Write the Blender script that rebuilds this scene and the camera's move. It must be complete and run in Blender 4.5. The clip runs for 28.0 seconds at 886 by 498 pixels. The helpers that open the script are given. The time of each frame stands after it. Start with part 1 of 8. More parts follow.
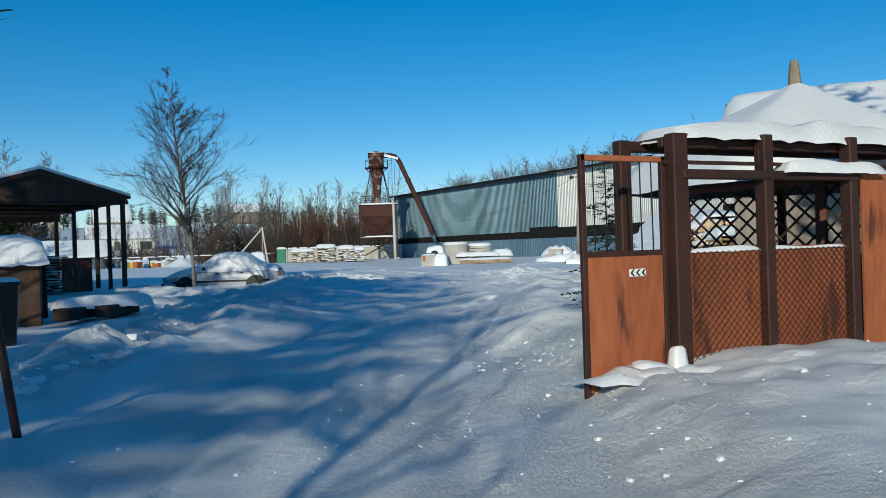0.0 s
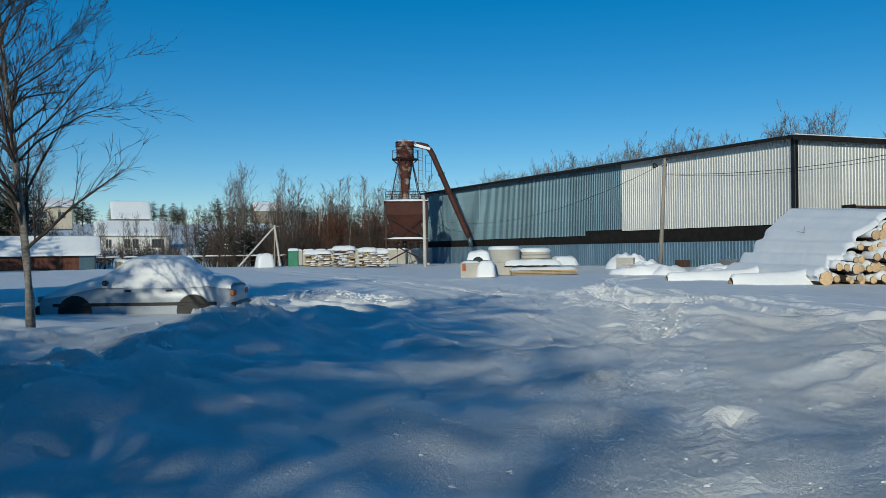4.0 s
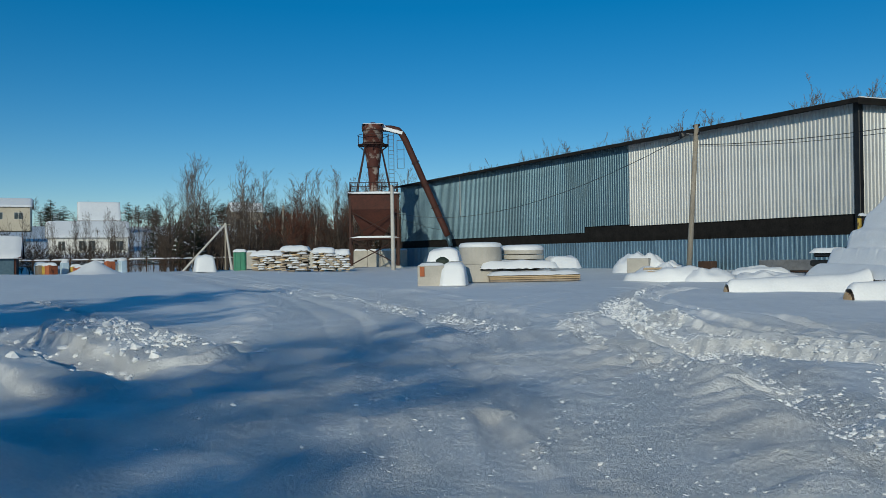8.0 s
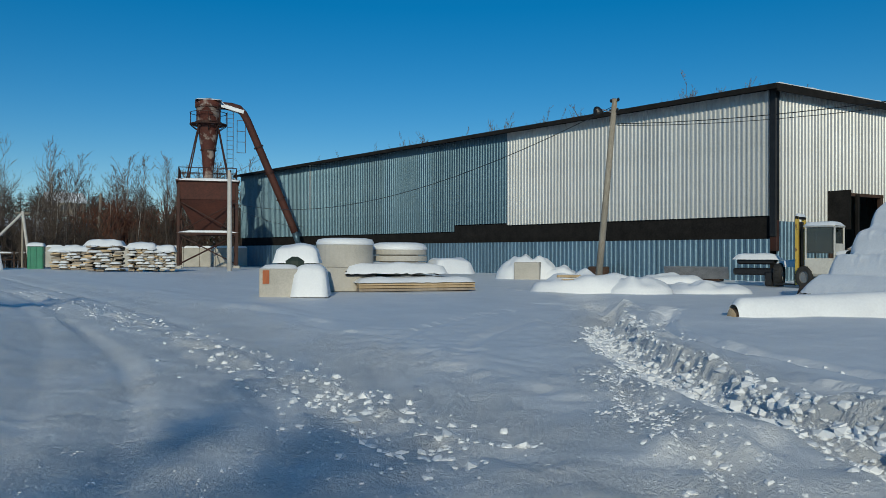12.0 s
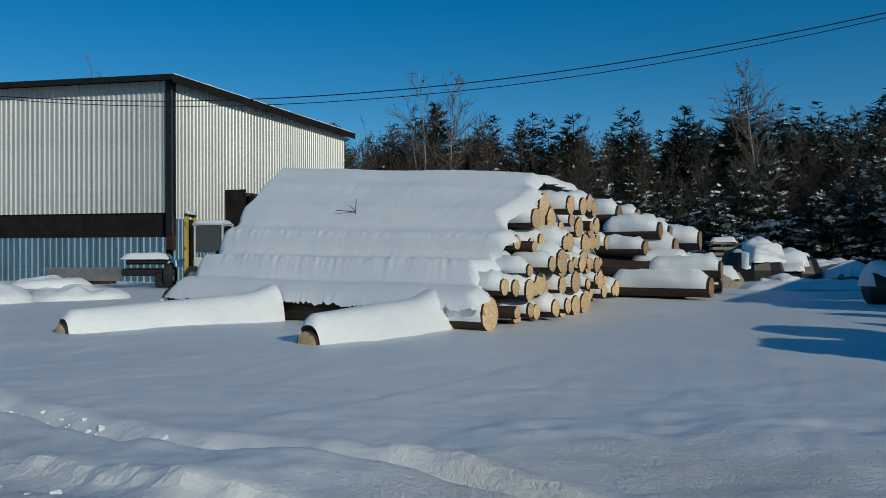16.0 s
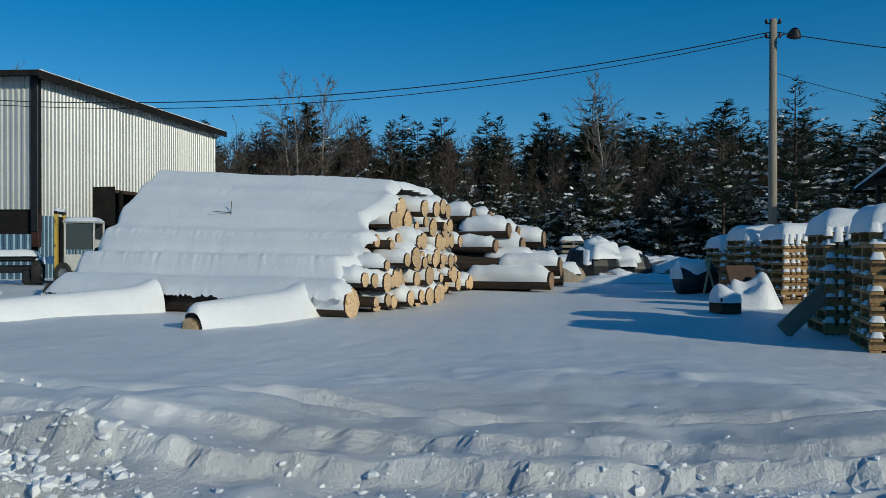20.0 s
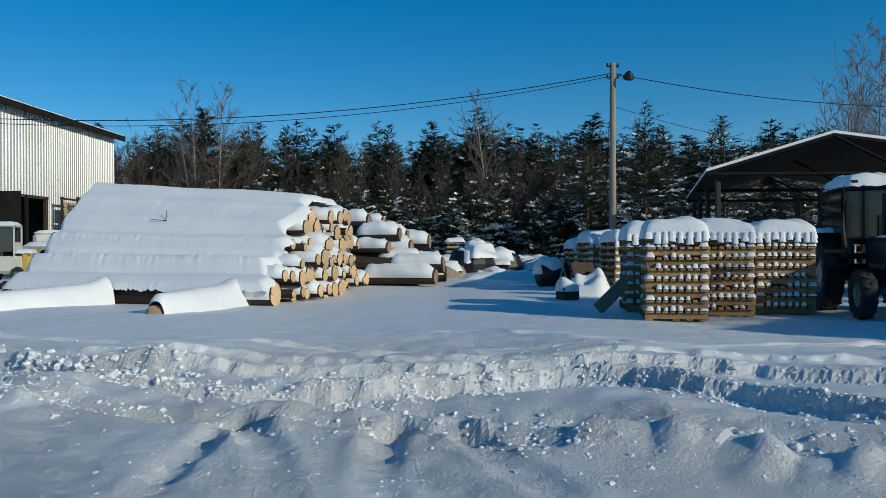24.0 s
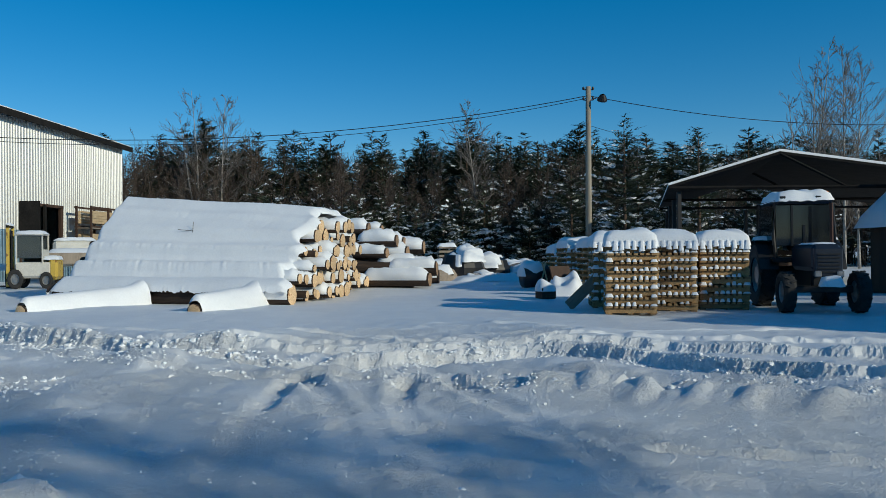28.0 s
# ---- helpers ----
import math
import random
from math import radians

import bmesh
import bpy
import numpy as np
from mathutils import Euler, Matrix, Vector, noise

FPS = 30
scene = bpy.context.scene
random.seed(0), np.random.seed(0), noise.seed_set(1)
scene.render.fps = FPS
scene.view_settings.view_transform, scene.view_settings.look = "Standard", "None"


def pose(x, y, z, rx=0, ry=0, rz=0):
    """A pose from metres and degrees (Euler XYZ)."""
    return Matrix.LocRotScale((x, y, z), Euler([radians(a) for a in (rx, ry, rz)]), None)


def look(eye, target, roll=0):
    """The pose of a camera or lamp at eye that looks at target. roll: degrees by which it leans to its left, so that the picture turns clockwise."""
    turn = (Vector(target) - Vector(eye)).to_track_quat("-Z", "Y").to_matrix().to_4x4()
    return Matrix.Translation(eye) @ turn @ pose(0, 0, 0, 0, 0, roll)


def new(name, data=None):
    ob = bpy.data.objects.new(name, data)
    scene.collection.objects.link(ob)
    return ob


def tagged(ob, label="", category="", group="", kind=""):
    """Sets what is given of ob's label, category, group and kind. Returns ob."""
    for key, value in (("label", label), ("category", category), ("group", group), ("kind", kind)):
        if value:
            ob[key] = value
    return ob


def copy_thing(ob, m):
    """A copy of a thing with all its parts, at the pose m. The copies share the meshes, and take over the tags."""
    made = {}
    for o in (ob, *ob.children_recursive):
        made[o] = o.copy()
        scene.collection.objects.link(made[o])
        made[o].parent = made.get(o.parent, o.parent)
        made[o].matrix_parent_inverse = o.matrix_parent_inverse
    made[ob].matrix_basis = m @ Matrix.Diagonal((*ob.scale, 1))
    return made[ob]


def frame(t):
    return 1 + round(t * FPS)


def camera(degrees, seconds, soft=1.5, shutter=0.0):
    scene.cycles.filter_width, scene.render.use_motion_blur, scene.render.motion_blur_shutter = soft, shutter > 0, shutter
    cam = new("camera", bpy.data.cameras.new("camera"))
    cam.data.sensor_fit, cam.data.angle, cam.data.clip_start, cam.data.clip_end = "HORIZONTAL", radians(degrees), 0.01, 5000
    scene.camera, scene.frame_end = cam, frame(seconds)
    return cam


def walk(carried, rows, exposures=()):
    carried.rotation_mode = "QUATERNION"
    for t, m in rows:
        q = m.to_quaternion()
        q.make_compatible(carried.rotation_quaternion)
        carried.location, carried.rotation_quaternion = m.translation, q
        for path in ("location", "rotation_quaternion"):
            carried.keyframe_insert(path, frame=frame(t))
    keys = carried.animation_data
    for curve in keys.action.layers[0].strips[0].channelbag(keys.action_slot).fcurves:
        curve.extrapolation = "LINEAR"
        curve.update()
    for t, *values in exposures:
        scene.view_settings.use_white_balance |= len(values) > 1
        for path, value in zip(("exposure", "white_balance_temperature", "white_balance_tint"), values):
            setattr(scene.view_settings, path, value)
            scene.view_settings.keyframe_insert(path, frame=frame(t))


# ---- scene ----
cam = camera(57.78, 28.0, soft=0.8)
walk(cam, [
    (0, look((28.381, -16.435, 1.247), (19.402, -12.033, 1.217), -1.82)),
    (0.5, look((27.016, -15.921, 1.247), (17.775, -12.101, 1.230), -1.51)),
    (1, look((25.655, -15.432, 1.215), (16.288, -11.932, 1.200), -1.34)),
    (1.5, look((24.143, -14.968, 1.192), (14.700, -11.677, 1.189), -1.27)),
    (2, look((22.602, -14.462, 1.222), (13.134, -11.243, 1.227), -0.88)),
    (2.5, look((21.016, -13.890, 1.237), (11.549, -10.668, 1.258), -0.63)),
    (3, look((19.634, -13.270, 1.245), (10.169, -10.043, 1.275), -0.58)),
    (3.5, look((18.116, -12.490, 1.294), (8.758, -8.965, 1.322), -0.60)),
    (4, look((16.698, -11.699, 1.309), (7.571, -7.614, 1.337), -0.67)),
    (4.5, look((15.336, -10.752, 1.346), (6.488, -6.094, 1.371), -0.73)),
    (6.5, look((10.550, -7.485, 1.156), (2.423, -1.657, 1.180), -0.01)),
    (7, look((9.413, -6.743, 1.185), (1.179, -1.069, 1.213), -0.18)),
    (7.5, look((8.203, -6.236, 1.146), (-0.438, -1.204, 1.191), -0.43)),
    (8, look((6.898, -5.706, 1.109), (-2.185, -1.525, 1.173), -0.83)),
    (8.5, look((5.836, -5.431, 1.066), (-3.609, -2.146, 1.122), -0.90)),
    (9, look((4.462, -5.119, 1.032), (-5.197, -2.532, 1.093), -0.75)),
    (9.5, look((3.488, -4.978, 1.022), (-6.249, -2.700, 1.096), -0.03)),
    (10, look((2.410, -4.803, 1.065), (-7.350, -2.626, 1.138), 0.95)),
    (10.5, look((1.350, -4.386, 1.086), (-8.392, -2.133, 1.159), 1.01)),
    (11, look((0.650, -3.912, 1.090), (-8.830, -0.730, 1.182), 1.05)),
    (11.5, look((0.028, -3.271, 1.107), (-8.899, 1.234, 1.209), 0.74)),
    (12, look((-0.250, -2.705, 1.090), (-8.360, 3.145, 1.152), 0.18)),
    (12.5, look((-0.544, -2.052, 1.077), (-7.736, 4.896, 1.098), 0.02)),
    (13, look((-0.746, -1.456, 1.069), (-6.909, 6.419, 1.099), -0.07)),
    (13.5, look((-0.833, -0.964, 1.076), (-5.969, 7.616, 1.120), -0.04)),
    (15.5, look((-0.574, -0.050, 1.142), (-3.283, 9.576, 1.172), -0.31)),
    (16, look((-0.577, -0.040, 1.134), (-3.157, 9.622, 1.173), -0.18)),
    (16.5, look((-0.560, -0.089, 1.133), (-3.133, 9.574, 1.177), -0.19)),
    (17, look((-0.562, -0.124, 1.141), (-3.129, 9.541, 1.186), -0.23)),
    (17.5, look((-0.514, -0.247, 1.141), (-3.093, 9.414, 1.189), -0.29)),
    (18, look((-0.478, -0.359, 1.138), (-3.018, 9.313, 1.195), -0.36)),
    (18.5, look((-0.376, -0.595, 1.145), (-2.789, 9.110, 1.206), -0.35)),
    (19, look((-0.270, -0.870, 1.141), (-2.383, 8.904, 1.206), -0.34)),
    (19.5, look((-0.112, -1.334, 1.138), (-1.710, 8.537, 1.204), 0.06)),
    (20, look((-0.010, -1.838, 1.137), (-1.048, 8.108, 1.139), -0.11)),
    (20.5, look((0.144, -2.431, 1.150), (-0.496, 7.548, 1.102), -0.52)),
    (21, look((0.064, -2.687, 1.147), (-0.250, 7.308, 1.115), -0.51)),
    (21.5, look((0.040, -3.066, 1.143), (-0.091, 6.934, 1.118), -0.63)),
    (23.5, look((0.036, -4.968, 1.180), (0.310, 5.029, 1.181), -0.29)),
    (24, look((0.013, -5.545, 1.178), (0.353, 4.449, 1.171), -0.31)),
    (24.5, look((-0.045, -6.055, 1.189), (0.298, 3.940, 1.187), -0.38)),
    (25, look((-0.077, -6.537, 1.196), (0.258, 3.458, 1.204), -0.32)),
    (25.5, look((-0.110, -6.894, 1.210), (0.231, 3.100, 1.222), -0.35)),
    (26, look((-0.137, -7.151, 1.222), (0.205, 2.843, 1.238), -0.42)),
    (26.5, look((-0.131, -7.383, 1.221), (0.203, 2.611, 1.241), -0.45)),
    (27, look((-0.129, -7.652, 1.244), (0.209, 2.343, 1.258), -0.54)),
    (27.5, look((-0.108, -7.837, 1.226), (0.224, 2.158, 1.259), -0.48)),
    (28, look((-0.130, -8.203, 1.253), (0.314, 1.787, 1.284), -0.54)),
], exposures=[(0, 0.06), (3, -0.1), (5.5, -0.25), (7, -0.38), (9, -0.2), (10.5, -0.18), (12.5, -0.38), (17, -0.42), (21, -0.15), (28, 0.0)])
# ---- light ----
SUN_AZ = (0.785, -0.62)          # towards the sun, on the ground
SUN_ELEV = 21.0
world = bpy.data.worlds.new("winter_sky")
scene.world = world
world.use_nodes = True
wn = world.node_tree.nodes
sky = wn.new("ShaderNodeTexSky")
sky.sky_type, sky.sun_disc = "NISHITA", False
sky.sun_elevation = radians(SUN_ELEV)
sky.sun_rotation = math.atan2(SUN_AZ[0], SUN_AZ[1])
sky.altitude, sky.air_density, sky.dust_density, sky.ozone_density = 200, 0.85, 0.0, 2.6
wn["Background"].inputs["Strength"].default_value = 0.10
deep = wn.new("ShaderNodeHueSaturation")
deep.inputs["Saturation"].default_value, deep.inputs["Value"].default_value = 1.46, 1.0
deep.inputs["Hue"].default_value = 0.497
even = wn.new("ShaderNodeMix")          # a clear frosty sky, evened by mixing in one flat blue
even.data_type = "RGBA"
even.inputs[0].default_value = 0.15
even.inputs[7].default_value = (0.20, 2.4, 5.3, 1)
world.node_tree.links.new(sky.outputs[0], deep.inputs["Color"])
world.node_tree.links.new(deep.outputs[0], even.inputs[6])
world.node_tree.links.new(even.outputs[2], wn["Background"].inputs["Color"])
sun = new("sun", bpy.data.lights.new("sun", "SUN"))
sun.data.energy, sun.data.angle, sun.data.color = 3.1, radians(0.6), (0.99, 0.95, 0.75)
sun.matrix_world = look((SUN_AZ[0] * 60, SUN_AZ[1] * 60, 60 * math.tan(radians(SUN_ELEV))), (0, 0, 0))


# ---- materials ----
def material(name, c1, c2, rough=0.7, metal=0.0, scale=3.0, fine=30.0, bump=0.2, bump_dist=0.01, per_object=0.0, stretch=(1, 1, 1), c3=None, c3_scale=0.7, c3_at=0.6, alpha=1.0):
    m = bpy.data.materials.new(name)
    m.use_nodes = True
    n, l = m.node_tree.nodes, m.node_tree.links
    b = n["Principled BSDF"]
    co = n.new("ShaderNodeTexCoord")
    mp = n.new("ShaderNodeMapping")
    mp.inputs["Scale"].default_value = stretch
    l.new(co.outputs["Object"], mp.inputs["Vector"])
    big, small = n.new("ShaderNodeTexNoise"), n.new("ShaderNodeTexNoise")
    big.inputs["Scale"].default_value, small.inputs["Scale"].default_value = scale, fine
    big.inputs["Detail"].default_value, small.inputs["Detail"].default_value = 5, 4
    for t in (big, small):
        l.new(mp.outputs[0], t.inputs["Vector"])
    ramp = n.new("ShaderNodeValToRGB")
    ramp.color_ramp.elements[0].position, ramp.color_ramp.elements[1].position = 0.35, 0.65
    ramp.color_ramp.elements[0].color, ramp.color_ramp.elements[1].color = (*c1, 1), (*c2, 1)
    mix = n.new("ShaderNodeMath")
    mix.operation = "MULTIPLY_ADD"
    mix.inputs[1].default_value = 0.45
    l.new(small.outputs["Fac"], mix.inputs[0])
    half = n.new("ShaderNodeMath")
    half.operation = "MULTIPLY"
    half.inputs[1].default_value = 0.55
    l.new(big.outputs["Fac"], half.inputs[0])
    l.new(half.outputs[0], mix.inputs[2])
    l.new(mix.outputs[0], ramp.inputs[0])
    colour = ramp.outputs[0]
    if c3:
        spot = n.new("ShaderNodeTexNoise")
        spot.inputs["Scale"].default_value, spot.inputs["Detail"].default_value = c3_scale, 8
        l.new(mp.outputs[0], spot.inputs["Vector"])
        cut = n.new("ShaderNodeMapRange")
        cut.inputs[1].default_value, cut.inputs[2].default_value = c3_at, c3_at + 0.08
        l.new(spot.outputs["Fac"], cut.inputs[0])
        over = n.new("ShaderNodeMix")
        over.data_type = "RGBA"
        l.new(cut.outputs[0], over.inputs[0])
        l.new(colour, over.inputs[6])
        over.inputs[7].default_value = (*c3, 1)
        colour = over.outputs[2]
    if per_object:
        info = n.new("ShaderNodeObjectInfo")
        hsv = n.new("ShaderNodeHueSaturation")
        r = n.new("ShaderNodeMapRange")
        r.inputs[3].default_value, r.inputs[4].default_value = 1 - per_object, 1 + per_object
        l.new(info.outputs["Random"], r.inputs[0])
        l.new(r.outputs[0], hsv.inputs["Value"])
        l.new(colour, hsv.inputs["Color"])
        colour = hsv.outputs[0]
    l.new(colour, b.inputs["Base Color"])
    b.inputs["Roughness"].default_value, b.inputs["Metallic"].default_value = rough, metal
    if bump:
        bp = n.new("ShaderNodeBump")
        bp.inputs["Strength"].default_value, bp.inputs["Distance"].default_value = bump, bump_dist
        l.new(mix.outputs[0], bp.inputs["Height"])
        l.new(bp.outputs[0], b.inputs["Normal"])
    return m


SNOW = material("snow", (0.73, 0.75, 0.78), (0.81, 0.83, 0.85), 0.55, scale=1.5, fine=22, bump=0.5, bump_dist=0.03)


def churned_snow():
    """Ground snow: fine wind grain everywhere, rough crumbs where the mesh's churn value is high."""
    m = material("ground_snow", (0.66, 0.68, 0.71), (0.74, 0.76, 0.78), 0.5, scale=1.3, fine=26, bump=0)
    n, l = m.node_tree.nodes, m.node_tree.links
    co = n.new("ShaderNodeTexCoord")
    churn = n.new("ShaderNodeAttribute")
    churn.attribute_name = "churn"
    grain, crumb, patch = (n.new("ShaderNodeTexNoise") for _ in range(3))
    for t, sc, de, ro in ((grain, 60, 4, 0.65), (crumb, 21, 5, 0.8), (patch, 0.9, 3, 0.5)):
        t.inputs["Scale"].default_value, t.inputs["Detail"].default_value, t.inputs["Roughness"].default_value = sc, de, ro
        l.new(co.outputs["Object"], t.inputs["Vector"])
    gate = n.new("ShaderNodeMapRange")
    gate.inputs[1].default_value, gate.inputs[2].default_value, gate.inputs[3].default_value = 0.36, 0.56, 0.42
    l.new(patch.outputs["Fac"], gate.inputs[0])
    amount = n.new("ShaderNodeMath")
    amount.operation = "MULTIPLY"
    l.new(gate.outputs[0], amount.inputs[0])
    l.new(churn.outputs["Fac"], amount.inputs[1])
    sharp = n.new("ShaderNodeMath")
    sharp.operation = "POWER"
    sharp.inputs[1].default_value = 1.6
    l.new(crumb.outputs["Fac"], sharp.inputs[0])
    rough = n.new("ShaderNodeMath")
    rough.operation = "MULTIPLY"
    l.new(sharp.outputs[0], rough.inputs[0])
    l.new(amount.outputs[0], rough.inputs[1])
    both = n.new("ShaderNodeMath")
    both.operation = "MULTIPLY_ADD"
    both.inputs[1].default_value = 0.08
    l.new(grain.outputs["Fac"], both.inputs[0])
    l.new(rough.outputs[0], both.inputs[2])
    bp = n.new("ShaderNodeBump")
    bp.inputs["Strength"].default_value, bp.inputs["Distance"].default_value = 1.0, 0.048
    l.new(both.outputs[0], bp.inputs["Height"])
    l.new(bp.outputs[0], n["Principled BSDF"].inputs["Normal"])
    return m


SNOW_GROUND = churned_snow()
RUST = material("rusty_steel", (0.27, 0.072, 0.028), (0.45, 0.135, 0.05), 0.75, 0.1, 1.2, 18, 0.3, 0.006, stretch=(1, 1, 0.22), c3=(0.12, 0.034, 0.018), c3_scale=5.0, c3_at=0.60)
RUST_DARK = material("dark_rusty_steel", (0.026, 0.012, 0.009), (0.07, 0.025, 0.017), 0.7, 0.2, 2, 25, 0.3, 0.005)
RUST_HOP = material("dark_red_rust", (0.042, 0.014, 0.010), (0.095, 0.028, 0.018), 0.8, 0.1, 0.6, 9, 0.3, 0.008, c3=(0.05, 0.02, 0.015), c3_scale=1.1)
RUST_CYC = material("flaking_red_steel", (0.055, 0.016, 0.012), (0.12, 0.032, 0.02), 0.75, 0.1, 0.7, 8, 0.3, 0.01, c3=(0.32, 0.26, 0.23), c3_scale=1.3, c3_at=0.54)
ZINC = material("zinc_sheet", (0.065, 0.125, 0.165), (0.125, 0.20, 0.245), 0.42, 0.6, 0.35, 6, 0.08, 0.01, per_object=0.17)
PALE_SHEET = material("pale_aluminium_sheet", (0.47, 0.475, 0.46), (0.60, 0.605, 0.59), 0.45, 0.35, 0.5, 9, 0.08, 0.01, per_object=0.05)
BLUE_SHEET = material("blue_grey_sheet", (0.12, 0.21, 0.28), (0.21, 0.32, 0.40), 0.4, 0.6, 0.8, 9, 0.08, 0.01, per_object=0.10)
# near-black and dull: puts deep shade into wall gaps and the canopy's underside
BLACK = material("dull_near_black", (0.010, 0.010, 0.010), (0.024, 0.022, 0.021), 0.95, 0, 2, 12, 0.1)
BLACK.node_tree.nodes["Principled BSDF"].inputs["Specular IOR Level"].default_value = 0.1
DARK_WOOD = material("dark_brown_wood", (0.030, 0.016, 0.010), (0.075, 0.038, 0.022), 0.8, 0, 3, 40, 0.3, 0.004, stretch=(1, 1, 0.15))
BROWN_BOARD = material("red_brown_boards", (0.09, 0.030, 0.018), (0.16, 0.055, 0.03), 0.8, 0, 2, 30, 0.3, 0.004, per_object=0.15)
GREY_WOOD = material("weathered_grey_wood", (0.20, 0.16, 0.12), (0.36, 0.30, 0.24), 0.85, 0, 3, 40, 0.4, 0.004, stretch=(1, 1, 0.1), per_object=0.15)
PALE_WOOD = material("fresh_sawn_wood", (0.42, 0.30, 0.17), (0.60, 0.45, 0.28), 0.75, 0, 3, 35, 0.2, 0.003, per_object=0.2)
PALLET_WOOD = material("pallet_wood", (0.19, 0.105, 0.045), (0.46, 0.29, 0.13), 0.8, 0, 3, 35, 0.3, 0.003, per_object=0.3)
CUT_WOOD = material("resinous_cut_wood", (0.46, 0.30, 0.16), (0.68, 0.50, 0.31), 0.75, 0, 2.2, 9, 0.2, 0.004, per_object=0.2, c3=(0.36, 0.19, 0.09), c3_scale=1.6, c3_at=0.60)
# cut wood darkened to put shade on the second pile's ends
SHADE_END = material("shade_dark_cut_wood", (0.16, 0.10, 0.06), (0.34, 0.22, 0.13), 0.8, 0, 2.2, 9, 0.2, 0.004, per_object=0.3)
BARK = material("pine_bark", (0.016, 0.011, 0.009), (0.065, 0.040, 0.026), 0.95, 0, 4, 22, 0.9, 0.02, stretch=(1, 1, 0.3), per_object=0.25)
CONCRETE = material("concrete", (0.36, 0.34, 0.30), (0.50, 0.47, 0.42), 0.9, 0, 1.5, 30, 0.3, 0.006)
POLE_WOOD = material("grey_pole_wood", (0.20, 0.17, 0.13), (0.36, 0.32, 0.26), 0.85, 0, 3, 30, 0.4, 0.006, stretch=(1, 1, 0.08))
POLE_CONC = material("pale_pole_concrete", (0.42, 0.40, 0.37), (0.58, 0.56, 0.52), 0.85, 0, 2, 30, 0.2, 0.004)
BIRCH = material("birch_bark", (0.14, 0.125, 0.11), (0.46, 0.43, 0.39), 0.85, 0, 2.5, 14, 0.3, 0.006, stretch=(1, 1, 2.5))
# darker copy of BIRCH, with shade put into the bark colour
BIRCH_SHADE = material("shaded_birch_bark", (0.07, 0.06, 0.053), (0.30, 0.275, 0.25), 0.85, 0, 2.5, 14, 0.3, 0.006, stretch=(1, 1, 2.5))
TWIG = material("brown_twigs", (0.045, 0.033, 0.027), (0.10, 0.074, 0.058), 0.9, 0, 0.3, 3, 0)
TWIG_GREY = material("grey_twigs", (0.095, 0.084, 0.078), (0.19, 0.17, 0.155), 0.9, 0, 0.3, 3, 0)
TWIG_RED = material("reddish_twigs", (0.10, 0.040, 0.026), (0.17, 0.072, 0.045), 0.9, 0, 0.2, 3, 0)
NEEDLE = material("conifer_needles", (0.024, 0.040, 0.022), (0.062, 0.080, 0.042), 0.8, 0, 0.5, 6, 0)
TRUNK = material("conifer_bark", (0.05, 0.032, 0.022), (0.13, 0.085, 0.06), 0.95, 0, 3, 20, 0.5, 0.01)
CAR_PAINT = material("pale_blue_grey_car_paint", (0.34, 0.38, 0.43), (0.42, 0.46, 0.50), 0.4, 0.1, 1, 12, 0.03)
RUBBER = material("black_rubber", (0.012, 0.012, 0.012), (0.03, 0.03, 0.03), 0.85, 0, 4, 30, 0.3, 0.004)
STEEL = material("grey_steel", (0.22, 0.22, 0.22), (0.36, 0.36, 0.36), 0.45, 0.7, 3, 25, 0.1, 0.003)
BLACK_PAINT = material("black_painted_metal", (0.008, 0.008, 0.009), (0.02, 0.02, 0.021), 0.45, 0.2, 3, 25, 0.1, 0.003)
NAVY = material("dark_blue_paint", (0.007, 0.012, 0.022), (0.014, 0.022, 0.038), 0.45, 0.1, 3, 25, 0.1, 0.003)
YELLOW = material("faded_yellow_paint", (0.50, 0.33, 0.05), (0.66, 0.47, 0.10), 0.5, 0.1, 2, 20, 0.15, 0.004, c3=(0.2, 0.09, 0.03), c3_scale=4)
OFF_WHITE = material("off_white_cab_paint", (0.52, 0.50, 0.45), (0.68, 0.66, 0.60), 0.5, 0, 2, 20, 0.1, 0.004)
GREEN = material("green_container_paint", (0.02, 0.16, 0.10), (0.03, 0.24, 0.14), 0.5, 0, 2, 20, 0.1, 0.004)
DARK_GREEN = material("dark_green_tarpaulin", (0.006, 0.016, 0.012), (0.014, 0.03, 0.022), 0.7, 0, 3, 20, 0.2)
WHITE_WALL = material("white_render", (0.62, 0.61, 0.58), (0.75, 0.74, 0.71), 0.9, 0, 0.5, 8, 0.1, 0.01)
CREAM_WALL = material("cream_brick_wall", (0.42, 0.37, 0.29), (0.52, 0.47, 0.38), 0.9, 0, 0.5, 8, 0.1, 0.01)
PLASTIC_BLUE = material("snowy_blue_plastic", (0.35, 0.50, 0.62), (0.55, 0.66, 0.74), 0.6, 0, 2, 20, 0.1, 0.004)
ORANGE = material("orange_plastic", (0.65, 0.16, 0.04), (0.75, 0.25, 0.06), 0.5, 0, 3, 20, 0.05)
SIGN_WHITE = material("white_sign_enamel", (0.75, 0.75, 0.73), (0.82, 0.82, 0.80), 0.4, 0, 3, 20, 0.02)


def glass(name, tint):
    m = bpy.data.materials.new(name)
    m.use_nodes = True
    b = m.node_tree.nodes["Principled BSDF"]
    b.inputs["Base Color"].default_value = (*tint, 1)
    b.inputs["Roughness"].default_value, b.inputs["Transmission Weight"].default_value = 0.05, 0.6
    return m


GLASS = glass("window_glass", (0.10, 0.13, 0.15))
DARK_GLASS = glass("dark_cab_glass", (0.015, 0.02, 0.025))
DARK_GLASS.node_tree.nodes["Principled BSDF"].inputs["Transmission Weight"].default_value = 0.25


